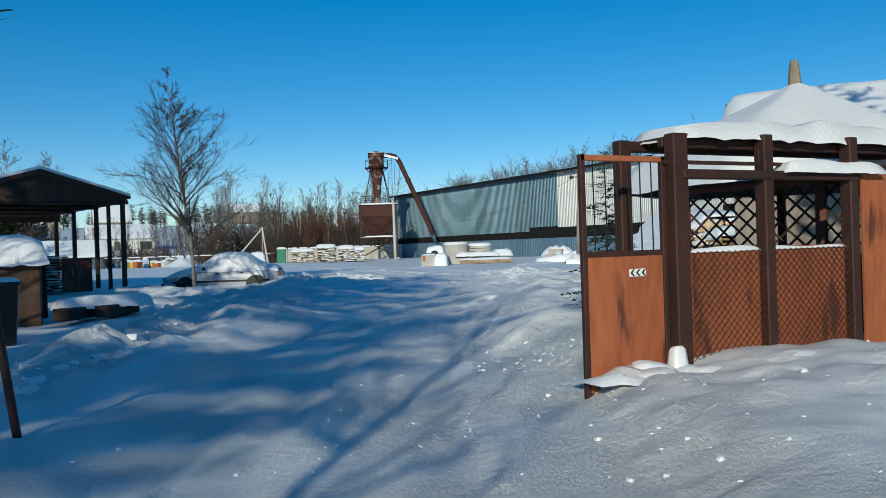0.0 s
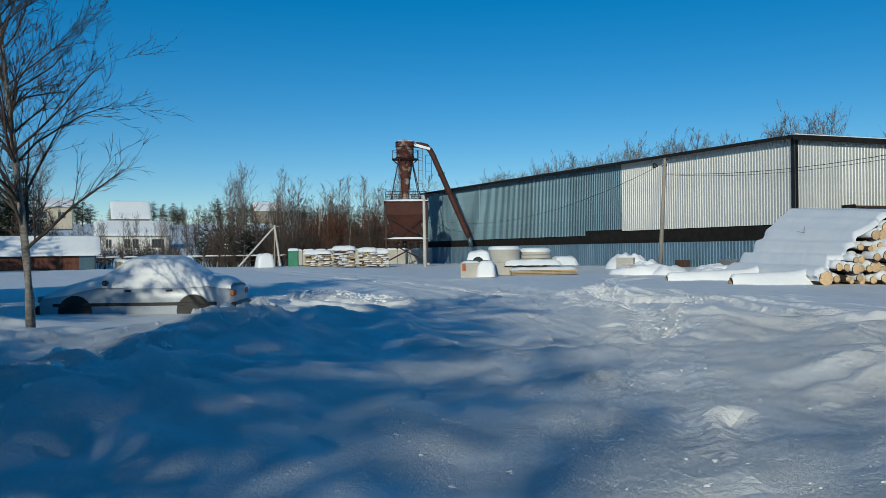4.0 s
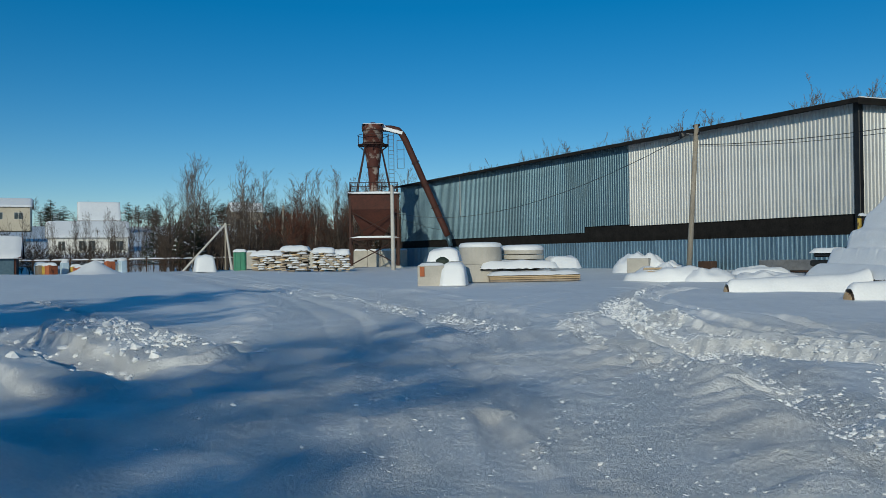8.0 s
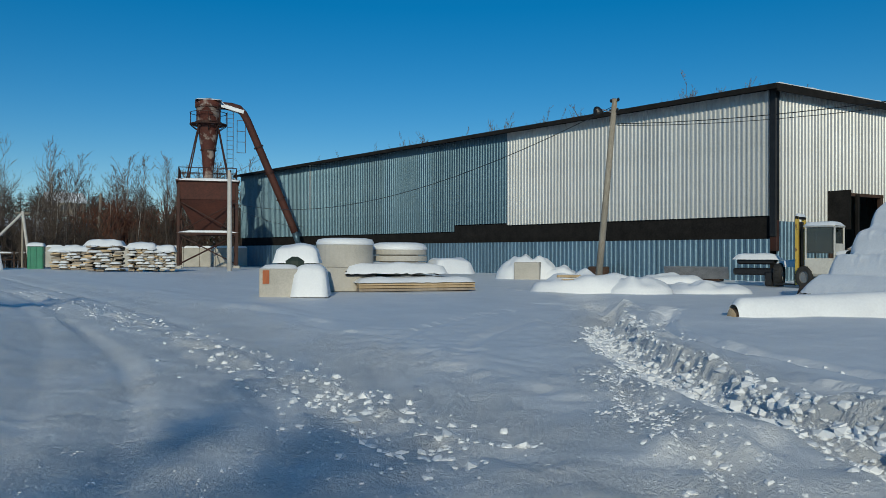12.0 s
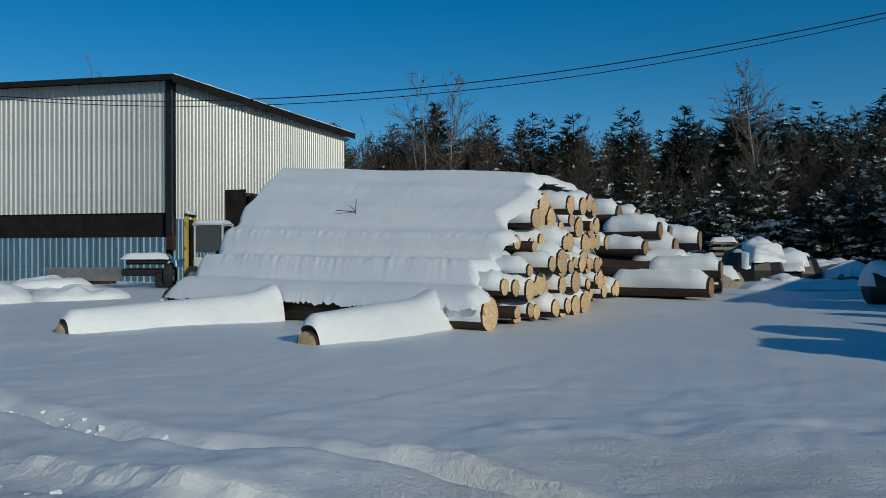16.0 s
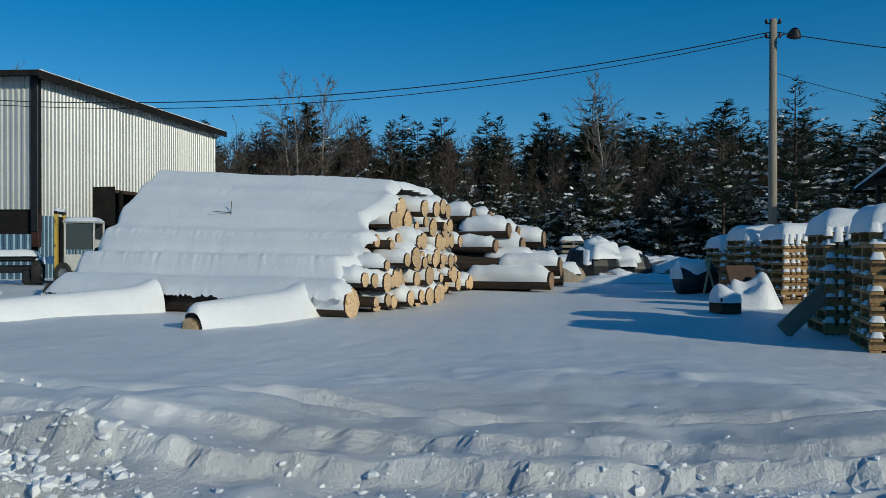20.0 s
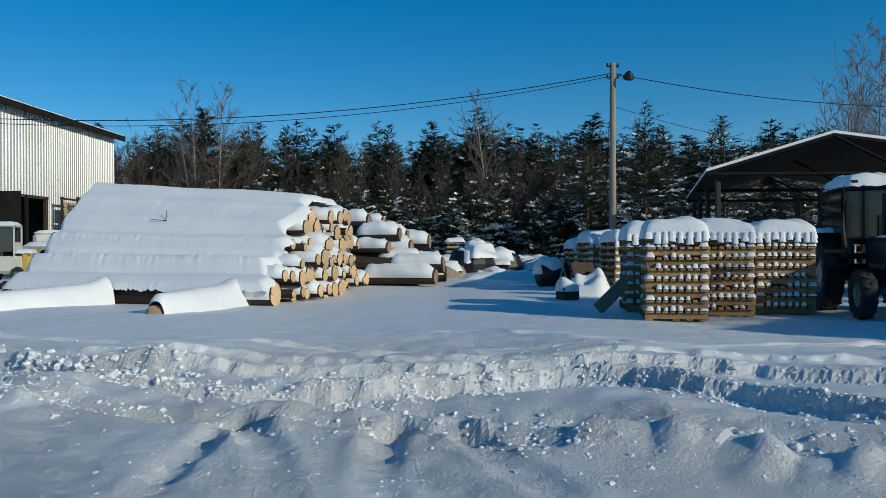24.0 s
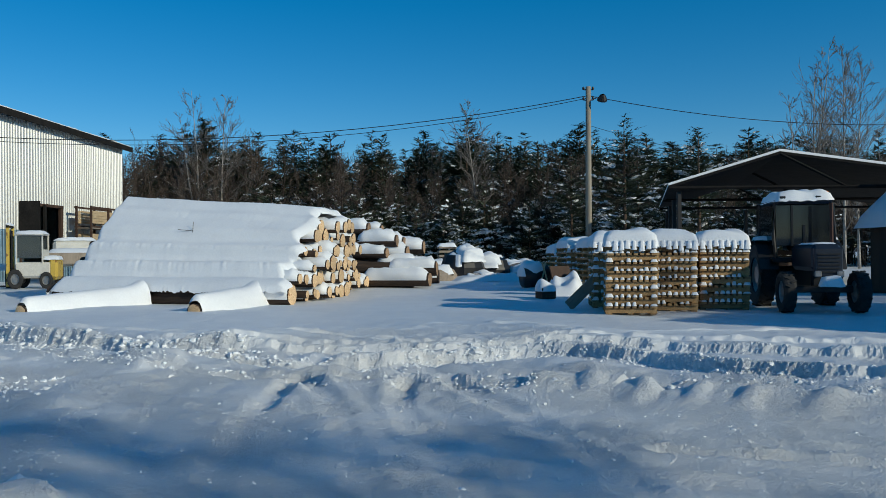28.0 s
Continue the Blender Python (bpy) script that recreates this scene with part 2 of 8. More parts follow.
# ---- mesh tools ----
class Geo:
    """Collects vertices and faces; each face keeps a material slot."""

    def __init__(self):
        self.v, self.f, self.m, self.n = [], [], [], 0

    def add(self, verts, faces, slot=0, at=None):
        verts = np.asarray(verts, float).reshape(-1, 3)
        if at is not None:
            a = np.array(at)
            verts = verts @ a[:3, :3].T + a[:3, 3]
        self.v.append(verts)
        n = self.n
        self.f.extend([tuple(i + n for i in face) for face in faces])
        self.m.extend([slot] * len(faces))
        self.n += len(verts)
        return self

    def box(self, centre, size, rot=(0, 0, 0), edge=0.0, slot=0, at=None):
        h = np.array(size) / 2
        m = pose(*centre, *rot)
        if at is not None:
            m = at @ m
        c = min(edge, 0.45 * min(size))
        if c <= 0:
            s = [(-1, -1, -1), (1, -1, -1), (1, 1, -1), (-1, 1, -1), (-1, -1, 1), (1, -1, 1), (1, 1, 1), (-1, 1, 1)]
            return self.add(np.array(s) * h, [(0, 3, 2, 1), (4, 5, 6, 7), (0, 1, 5, 4), (1, 2, 6, 5), (2, 3, 7, 6), (3, 0, 4, 7)], slot, m)
        idx, verts = {}, []
        for sx in (-1, 1):
            for sy in (-1, 1):
                for sz in (-1, 1):
                    for ax in range(3):
                        p = np.array([sx, sy, sz]) * (h - c)
                        p[ax] = (sx, sy, sz)[ax] * h[ax]
                        idx[sx, sy, sz, ax] = len(verts)
                        verts.append(p)
        faces = []
        for ax in range(3):
            o1, o2 = (ax + 1) % 3, (ax + 2) % 3
            for s in (-1, 1):
                loop = []
                for a, b in ((-1, -1), (1, -1), (1, 1), (-1, 1)):
                    k = [0, 0, 0]
                    k[ax], k[o1], k[o2] = s, a, b
                    loop.append(idx[(*k, ax)])
                faces.append(tuple(loop if s > 0 else loop[::-1]))
            for a in (-1, 1):
                for b in (-1, 1):
                    k0, k1 = [0, 0, 0], [0, 0, 0]
                    k0[ax], k0[o1], k0[o2] = -1, a, b
                    k1[ax], k1[o1], k1[o2] = 1, a, b
                    q = (idx[(*k0, o1)], idx[(*k1, o1)], idx[(*k1, o2)], idx[(*k0, o2)])
                    faces.append(q if a * b < 0 else q[::-1])
        for sx in (-1, 1):
            for sy in (-1, 1):
                for sz in (-1, 1):
                    q = tuple(idx[sx, sy, sz, ax] for ax in range(3))
                    faces.append(q if sx * sy * sz > 0 else q[::-1])
        return self.add(verts, faces, slot, m)

    def tube(self, points, radii, n=8, slot=0, cap=True, at=None):
        pts = [Vector(p) for p in points]
        if isinstance(radii, (int, float)):
            radii = [radii] * len(pts)
        verts, faces = [], []
        for i, p in enumerate(pts):
            d = (pts[min(i + 1, len(pts) - 1)] - pts[max(i - 1, 0)]).normalized()
            a = d.cross(Vector((0, 0, 1)))
            a = d.cross(Vector((1, 0, 0))) if a.length < 0.05 else a
            a.normalize()
            b = d.cross(a)
            for k in range(n):
                w = 2 * math.pi * k / n
                verts.append(p + (a * math.cos(w) + b * math.sin(w)) * radii[i])
        for i in range(len(pts) - 1):
            for k in range(n):
                j = (k + 1) % n
                faces.append((i * n + k, i * n + j, i * n + n + j, i * n + n + k))
        if cap:
            faces += [tuple(range(n))[::-1], tuple(range((len(pts) - 1) * n, len(pts) * n))]
        return self.add([tuple(v) for v in verts], faces, slot, at)

    def lathe(self, profile, n=24, slot=0, at=None, cap=False):
        verts, faces = [], []
        for r, z in profile:
            verts += [(r * math.cos(2 * math.pi * k / n), r * math.sin(2 * math.pi * k / n), z) for k in range(n)]
        for i in range(len(profile) - 1):
            for k in range(n):
                j = (k + 1) % n
                faces.append((i * n + k, i * n + j, i * n + n + j, i * n + n + k))
        if cap:
            faces += [tuple(range(n))[::-1], tuple(range((len(profile) - 1) * n, len(profile) * n))]
        return self.add(verts, faces, slot, at)

    def grid(self, nu, nv, fn, slot=0, at=None, closed_u=False):
        verts = [fn(i / (nu - (0 if closed_u else 1)), j / (nv - 1)) for i in range(nu) for j in range(nv)]
        faces = []
        for i in range(nu if closed_u else nu - 1):
            k = (i + 1) % nu
            for j in range(nv - 1):
                faces.append((i * nv + j, k * nv + j, k * nv + j + 1, i * nv + j + 1))
        return self.add(verts, faces, slot, at)

    def mesh(self, name, mats, smooth=False):
        me = bpy.data.meshes.new(name)
        me.from_pydata(np.concatenate(self.v).tolist() if self.v else [], [], self.f)
        for m in (mats if isinstance(mats, (list, tuple)) else [mats]):
            me.materials.append(m)
        me.polygons.foreach_set("material_index", self.m)
        me.polygons.foreach_set("use_smooth", [smooth] * len(self.f))
        me.update()
        return me


def part(name, geo, mats, parent=None, label="", smooth=False):
    """Links one mesh object, under a thing or a part where one is given."""
    me = geo if isinstance(geo, bpy.types.Mesh) else geo.mesh(name, mats, smooth)
    ob = new(name, me)
    if parent is not None:
        ob.parent = parent
    return tagged(ob, label)


def thing(name, label, category, m=None, group="", kind=""):
    ob = new(name)
    if m is not None:
        ob.matrix_world = m
    return tagged(ob, label, category, group, kind)


def solid(name, geo, mats, label, category, m=None, group="", kind="", smooth=False):
    ob = part(name, geo, mats, None, "", smooth)
    if m is not None:
        ob.matrix_world = m
    return tagged(ob, label, category, group, kind)


def lump(p, s=1.0):
    return noise.noise(Vector(p) * s)


def pillow(geo, centre, sx, sy, h, nu=14, nv=14, rough=0.03, drop=0.05, rz=0.0, seed=0.0, slot=0, at=None):
    """A rounded cushion of snow that hangs a little over the edges of what it lies on."""
    m = pose(*centre, 0, 0, rz)
    if at is not None:
        m = at @ m

    def fn(u, v):
        a, b = 2 * u - 1, 2 * v - 1
        ea, eb = 1 - abs(a) ** 5, 1 - abs(b) ** 5
        e = max(0.0, ea * eb)
        x, y = a * sx / 2, b * sy / 2
        z = h * e ** 0.45 + rough * lump((x + seed, y, seed), 2.2) * (0.3 + e)
        if u in (0.0, 1.0) or v in (0.0, 1.0):
            z = -drop * (0.6 + 0.8 * abs(lump((x * 3 + seed, y * 3, 5.1), 3)))
            x, y = x * 0.985, y * 0.985
        return (x, y, z)

    geo.grid(nu, nv, fn, slot, m)
    return geo


def mound(geo, centre, sx, sy, h, rough=0.1, seed=0.0, rz=0.0, steep=0.55, n=16):
    """A round, uneven hump of snow."""
    def fn(u, v):
        w = 2 * math.pi * u
        k = 1 + 0.16 * lump((math.cos(w) * 1.3 + seed, math.sin(w) * 1.3, seed), 1.1)
        x, y = math.cos(w) * v * sx / 2 * k, math.sin(w) * v * sy / 2 * k
        z = h * max(0.0, 1 - v**2.6) ** steep
        return (x, y, z + rough * lump((x * 2 + seed, y * 2, seed), 1.3) * (1 - v**4) - (0.03 if v >= 1 else 0))

    geo.grid(n * 2, n, fn, 0, pose(*centre, 0, 0, rz), True)
    return geo


def snow_roll(geo, p0, p1, r, thick, n=10, steps=None, seed=0.0, slot=0, reach=1.15):
    """Snow lying along the upper side of a round log."""
    a, b = Vector(p0), Vector(p1)
    d = b - a
    length = d.length
    d.normalize()
    side = d.cross(Vector((0, 0, 1))).normalized()
    up = side.cross(d)
    steps = steps or max(4, int(length / 0.22))

    def fn(u, v):
        w = (v - 0.5) * math.pi * reach
        t = math.sin(min(1, u * length / 0.18, (1 - u) * length / 0.18) * math.pi / 2) ** 0.6 if 0 < u < 1 else 0
        p = a + d * (u * length)
        k = 0.75 + 0.5 * lump((p.x * 1.3 + seed, p.y * 1.3, w), 1.4) + 0.3 * lump((p.x * 5, p.y * 5 + seed, w * 2), 1.5)
        rr = r * 1.005 + max(0.004, thick * k * t * math.cos((v - 0.5) * math.pi) ** 0.5 if 0 < v < 1 else 0.004)
        return p + side * math.sin(w) * rr + up * math.cos(w) * rr

    geo.grid(steps + 1, n, lambda u, v: tuple(fn(u, v)), slot)
    return geo


# ---- ground ----
def smooth_noise(x, y, seed):
    """Value noise on a lattice, for arrays."""
    xi, yi = np.floor(x).astype(np.int64), np.floor(y).astype(np.int64)
    fx, fy = x - xi, y - yi
    fx, fy = fx * fx * (3 - 2 * fx), fy * fy * (3 - 2 * fy)

    def corner(a, b):
        k = (a * 374761393 + b * 668265263 + seed * 144665) & 0x7FFFFFFF
        k = ((k ^ (k >> 13)) * 1274126177) & 0x7FFFFFFF
        return ((k ^ (k >> 16)) & 0xFFFF) / 65535.0

    top = corner(xi, yi) * (1 - fx) + corner(xi + 1, yi) * fx
    low = corner(xi, yi + 1) * (1 - fx) + corner(xi + 1, yi + 1) * fx
    return (top * (1 - fy) + low * fy) * 2 - 1


def line_distance(x, y, pts):
    """Distance to a polyline, signed side, and how far along it."""
    full = (np.full(x.shape, 60.0), np.ones(x.shape), np.zeros(x.shape))
    px, py = [p[0] for p in pts], [p[1] for p in pts]
    box = (x > min(px) - 5) & (x < max(px) + 5) & (y > min(py) - 5) & (y < max(py) + 5)
    x, y = x[box], y[box]
    best, side, along, run = np.full(x.shape, 1e9), np.zeros(x.shape), np.zeros(x.shape), 0.0
    for (ax, ay), (bx, by) in zip(pts[:-1], pts[1:]):
        dx, dy = bx - ax, by - ay
        length = math.hypot(dx, dy)
        t = np.clip(((x - ax) * dx + (y - ay) * dy) / length**2, 0, 1)
        d = np.hypot(x - ax - t * dx, y - ay - t * dy)
        s = np.sign(dx * (y - ay) - dy * (x - ax))
        near = d < best
        best, side, along = np.where(near, d, best), np.where(near, s, side), np.where(near, run + t * length, along)
        run += length
    for whole, some in zip(full, (best, side, along)):
        whole[box] = some
    return full


def bell(d, w):
    return np.exp(-((d / w) ** 2))


def rounded(pts, times=3):
    for _ in range(times):
        out = [pts[0]]
        for (ax, ay), (bx, by) in zip(pts[:-1], pts[1:]):
            out += [(0.75 * ax + 0.25 * bx, 0.75 * ay + 0.25 * by), (0.25 * ax + 0.75 * bx, 0.25 * ay + 0.75 * by)]
        pts = out + [pts[-1]]
    return pts


ROAD = rounded([(36, -19.5), (28, -16.4), (22, -14.2), (15, -10.6), (9, -6.4), (3, -3.6), (-6, -0.2), (-18, 1.4), (-35, 1.6), (-60, 2)], 2)
TURN = rounded([(6, -5.0), (1, -3.4), (-1, -1.2), (-0.6, 1.4), (0.2, 3)], 2)
RUT = rounded([(8.5, -5.2), (6.5, -3.62), (4.76, -2.3), (2.9, -1.03), (0.4, 0.6), (-2.2, 1.75), (-4.1, 2.75), (-6.3, 4.1), (-8.1, 5.7), (-11, 9.0), (-15.5, 13.0), (-20, 15)], 2)
TORN = rounded([(-5.4, 2.9), (-4.0, 1.75), (-3.3, 1.2), (-2.2, 0.6), (-0.6, 0.3), (1.0, -0.6)], 2)
# torn snow walls, listed from west to east with the deep snow on their left
WALL_A = rounded([(-3.2, 1.9), (-1.65, 1.45), (-0.6, 1.3), (0.27, 1.6), (1.2, 1.7), (2.1, 1.4), (3.0, -0.3), (4.5, -1.6), (6.2, -2.9), (7.6, -3.9)], 2)
WALL_B = rounded([(-12, 10.4), (-8.5, 6.5), (-7.7, 5.75), (-6.1, 4.3), (-4.4, 3.2), (-3.6, 2.6), (-2.9, 2.32), (-1.4, 2.24), (0, 2.1), (1.3, 2.1), (2.5, 2.0), (4.0, 1.0), (5.4, 0.2), (7.2, -0.8)], 2)
WALL_C = rounded([(-4.2, 3.5), (-3.3, 3.05), (-1.6, 2.9), (0, 2.66), (1.4, 2.57), (2.7, 2.45), (4.6, 2.1), (7, 1.6)], 2)
RUT_IN = rounded([(-10, 9.6), (-7.7, 6.5), (-6.5, 5.2), (-5.25, 4.5), (-4.1, 4.15), (-3.4, 3.9), (-1.9, 3.75), (0, 3.42), (1.6, 3.46), (3.2, 3.4), (6, 3.9)], 2)
MARKS = [rounded(m, 2) for m in ([(-1.2, -4.4), (-1.4, -2.2), (-1.5, -1.0), (-1.33, 0.41)], [(-0.2, -4.6), (-0.6, -2.4), (-0.8, -0.8), (-1.2, 0.3)], [(0.35, -4.4), (0.0, -2.5), (-0.25, -1.0), (-0.16, 0.1)], [(1.3, -4.6), (0.9, -2.4), (0.78, -1.5), (0.25, 0.0)],
    [(7, -4.6), (3, -3.0), (-2, -1.6), (-8, 0.6), (-16, 1.2)], [(7.4, -5.6), (3, -4.2), (-2, -2.6), (-8, -0.4), (-16, 0.2)], [(20, -12.2), (14, -9.2), (10.5, -6.4), (7, -3.6)], [(24, -14.4), (19, -12.8), (13.5, -9.6), (9.5, -6.6)], [(-1.4, -0.84), (-3.88, 0.43), (-5.87, 1.57), (-7.58, 2.75), (-9.42, 5.18), (-12.4, 10.3)], [(-0.9, -1.7), (-3.6, -0.1), (-6.3, 1.0), (-8.5, 2.3), (-10.6, 4.9), (-13.6, 10.0)], [(9.2, -6.9), (6.8, -5.2), (4.0, -3.9), (1.6, -2.9)], [(27, -15.4), (22, -13.3), (16, -10.0), (12, -7.2)])]
BERM = rounded([(20, -16.9), (17, -15.7), (14, -14.7), (12.3, -14.0), (10, -12.8), (7.6, -11.5), (5, -10.2), (2.5, -8.8)], 2)
GATE_BANK = rounded([(12.5, -6.6), (14.5, -8.4), (17, -10.2), (19, -11.3), (21, -11.9), (22.5, -12.35), (24.0, -12.95), (26.0, -14.05), (29, -15.3), (34, -17)], 2)
CRUMBS = rounded([(-27, 1.3), (-15.2, 1.12), (-9, 0.7), (-6, 0.4), (-4, 0.0)], 2)
TRENCH = rounded([(-16, -6.6), (-12, -5.7), (-8, -5.2), (-5.4, -4.4), (-3.6, -4.3), (-2.2, -4.1)], 1)
PIT = rounded([(-8.5, -7.6), (-6.2, -6.5), (-3.6, -5.9), (-1.6, -5.2)], 1)


def ground_height(x, y):
    h = 0.05 * smooth_noise(x / 6, y / 6, 1) + 0.028 * smooth_noise(x / 1.7, y / 1.7, 2)
    wind = x * 0.45 + y * 0.9
    h = h + 0.018 * smooth_noise(wind * 1.6, (x - y) * 0.22, 3)
    near = np.exp(-(((x - 6) / 34) ** 4)) * np.exp(-(((y + 3) / 20) ** 4))
    # packed lanes with ruts and thrown lumps on their shoulders
    for lane, half in ((ROAD, 1.75), (TURN, 1.6)):
        d, s, a = line_distance(x, y, lane)
        on = 1 / (1 + np.exp((d - half) * 5))
        off = bell(d - half - 0.7, 0.55) * (1 - 0.0 * a)
        h = h * (1 - 0.55 * on) - 0.07 * on
        for o in (-0.72, 0.72):
            h = h - 0.045 * bell(d * s - o - 0.12 * smooth_noise(a * 0.35, a * 0 + o, 5), 0.17)
            h = h - 0.02 * bell(d * s - o - 0.5 - 0.3 * smooth_noise(a * 0.3, a * 0 + o, 6), 0.12)
        h = h + near * off * (0.05 + 0.06 * smooth_noise(a * 0.7, d * 1.2, 7) + 0.04 * smooth_noise(x * 2.1, y * 2.1, 8) + 0.02 * smooth_noise(x * 5.5, y * 5.5, 9))
        h = h + 0.010 * on * smooth_noise(x * 4.5, y * 4.5, 10) + 0.006 * on * smooth_noise(x * 10, y * 10, 11)
    # ploughed windrow on one side of the drive and the bank at the gate on the other
    d, s, a = line_distance(x, y, BERM)
    run = np.clip(a / 1.5, 0, 1)
    h = h + run * bell(d - 0.12 * smooth_noise(a * 0.8, a * 0, 71), 0.42) * (0.13 + 0.10 * smooth_noise(x * 1.3, y * 1.3, 72) + 0.07 * smooth_noise(x * 3.1, y * 3.1, 73) + 0.03 * smooth_noise(x * 7, y * 7, 74))
    h = h + run * bell(d * s + 0.95, 0.65) * (0.05 * smooth_noise(x * 2.2, y * 2.2, 75) + 0.04 * smooth_noise(x * 4.4, y * 4.4, 76))
    h = h - run * 0.07 * bell(d * s + 0.55, 0.16)
    d, s, a = line_distance(x, y, GATE_BANK)
    e = d * s - 0.15 * smooth_noise(a * 0.9, a * 0, 77)
    h = h + np.clip(a / 2, 0, 1) * (0.19 / (1 + np.exp(np.clip(-(e - 0.05) * 9, -30, 30)))) * np.exp(-np.maximum(0, e - 3.5) / 1.2) * (1 + 0.15 * smooth_noise(x * 1.7, y * 1.7, 78))
    h = h + bell(e - 0.15, 0.35) * (0.035 * smooth_noise(x * 3.3, y * 3.3, 79) + 0.02 * smooth_noise(x * 7, y * 7, 80))
    # the churned wheel rut and its shallower neighbour
    for lane, w, deep in ((RUT, 0.24, 0.12), (RUT_IN, 0.10, 0.09), (TORN, 0.10, 0.06)):
        d, s, a = line_distance(x, y, lane)
        run = np.clip(a / 1.2, 0, 1)
        wob = 0.05 * smooth_noise(a * 1.3, a * 0, 12)
        h = h - run * deep * bell(d * s - wob, w) 
        h = h + run * 0.028 * bell(d - w * 2.0, w * 0.8) * (0.7 + 0.8 * smooth_noise(x * 3.5, y * 3.5, 13))
        h = h + run * bell(d, w * 1.5) * 0.022 * smooth_noise(x * 7, y * 7, 14)
    # cross bars left by deep tyre lugs beside the rut
    d, s, a = line_distance(x, y, RUT)
    band = bell(d * s - 0.52, 0.30) * np.clip((a - 0.5) / 1.0, 0, 1) * np.exp(-np.maximum(0, a - 9) / 3)
    h = h + band * 0.055 * np.maximum(0, np.sin(a * 11.5 + 1.6 * smooth_noise(a * 0.9, d * 1.5, 81)) + 0.3 * smooth_noise(x * 4, y * 4, 82))
    # walls that step up to the untouched snow, bitten by tyre lugs
    for lane, tall, back in ((WALL_A, 0.13, 0.9), (WALL_B, 0.105, 3.0), (WALL_C, 0.04, 2.0)):
        d, s, a = line_distance(x, y, lane)
        total = sum(math.hypot(q[0] - p[0], q[1] - p[1]) for p, q in zip(lane[:-1], lane[1:]))
        run = np.clip(a / 1.0, 0, 1) * np.clip((total - a) / 1.6, 0, 1)
        bite = 0.022 * np.abs(np.sin(a * 13 + 2 * smooth_noise(a * 0.8, a * 0, 33))) + 0.04 * smooth_noise(a * 0.9, a * 0, 34) + 0.035 * smooth_noise(a * 3.7, d * 2, 37) + 0.025 * smooth_noise(a * 8.0, d * 3, 38)
        e = d * s - bite
        rise = 1 / (1 + np.exp(-np.clip(e / 0.013, -30, 30)))
        crest = 0.35 * bell(e - 0.10, 0.10) * (0.6 + 0.8 * smooth_noise(a * 2.6, d * 3, 35))
        tall = tall * (1 + 0.55 / (1 + np.exp(np.clip((x + 2.6) * 3, -30, 30))))
        h = h + run * tall * (rise * np.exp(-np.maximum(0, e) / back) * (0.85 + 0.25 * smooth_noise(a * 0.5, a * 0, 36)) + crest * rise)
        h = h - run * 0.035 * bell(e + 0.16, 0.12) + run * bell(e, 0.22) * (0.012 * smooth_noise(x * 5.2, y * 5.2, 44) + 0.014 * smooth_noise(x * 10, y * 10, 45))
    for lane, w, deep in ((TRENCH, 0.09, 0.28), (PIT, 0.30, 0.16)):
        d, s, a = line_distance(x, y, lane)
        h = h - deep * bell(d * s - 0.10 * smooth_noise(a * 1.3, a * 0, 15), w)
        h = h + 0.05 * bell(d * s + w * 2.8, 0.32) * (0.7 + 0.5 * smooth_noise(x * 2.5, y * 2.5, 16))
    # broken slab of ploughed snow between trench and pit
    d, s, a = line_distance(x, y, [(-6.2, -5.66), (-2.25, -4.62)])
    rim = 0.53 + 0.07 * smooth_noise(a * 1.6, s, 51) + 0.03 * smooth_noise(a * 5, s, 52)
    h = h + 0.17 / (1 + np.exp(np.clip((d - rim) * 60, -30, 30))) * (0.9 + 0.22 * np.abs(smooth_noise(x * 2.3, y * 2.3, 17)) + 0.16 * smooth_noise(x * 5, y * 5, 53))
    d, s, a = line_distance(x, y, [(-3.4, -6.55), (-0.75, -5.75)])
    h = h + 0.13 / (1 + np.exp(np.clip((d - 0.36 - 0.08 * smooth_noise(a * 2, s, 54)) * 50, -30, 30))) * (0.9 + 0.25 * smooth_noise(x * 3, y * 3, 55))
    d, s, a = line_distance(x, y, CRUMBS)
    h = h + bell(d, 0.4) * (0.03 + 0.05 * smooth_noise(x * 3.1, y * 3.1, 56) + 0.03 * smooth_noise(x * 7, y * 7, 57))
    # ploughed banks beside the drive
    for bx, by, r, k in ((13.5, -13.6, 1.9, 0.40), (9.5, -11.6, 2.4, 0.45), (17.5, -16.0, 1.6, 0.30), (5.2, -9.9, 2.2, 0.42), (1.8, -8.2, 2.0, 0.40), (-1.3, -7.6, 1.0, 0.12), (4.4, -12.9, 1.6, 0.38), (7.5, -14.5, 1.8, 0.30), (0.2, -13.6, 1.5, 0.35),
                         (20.2, -11.2, 1.0, 0.22), (17.5, -8.3, 2.2, 0.26), (12.5, -4.6, 2.6, 0.20), (9.5, -2.0, 2.0, 0.16), (14.2, -7.0, 1.2, 0.2), (6.9, -0.6, 1.3, 0.08), (24.6, -11.6, 1.6, 0.22), (25.6, -9.8, 2.0, 0.22), (22.2, -12.4, 0.9, 0.16)):
        d = np.hypot(x - bx, (y - by) * 1.25)
        h = h + k * bell(d, r) * (0.75 + 0.35 * smooth_noise(x * 1.1 + bx, y * 1.1, 18) + 0.22 * smooth_noise(x * 2.7, y * 2.7, 19) + 0.10 * smooth_noise(x * 6, y * 6, 20))
    d, s, a = line_distance(x, y, [(15, -8.6), (9, -3.4), (5, 0.4)])
    h = h + near * bell(d - 1.2, 1.3) * (0.04 + 0.05 * np.maximum(0, smooth_noise(x * 1.9, y * 1.9, 21)) + 0.02 * smooth_noise(x * 4, y * 4, 22))
    # packed smooth where vehicles turn round
    packed = bell(np.hypot((x - 0.5) / 1.6, y + 3.6), 2.5)
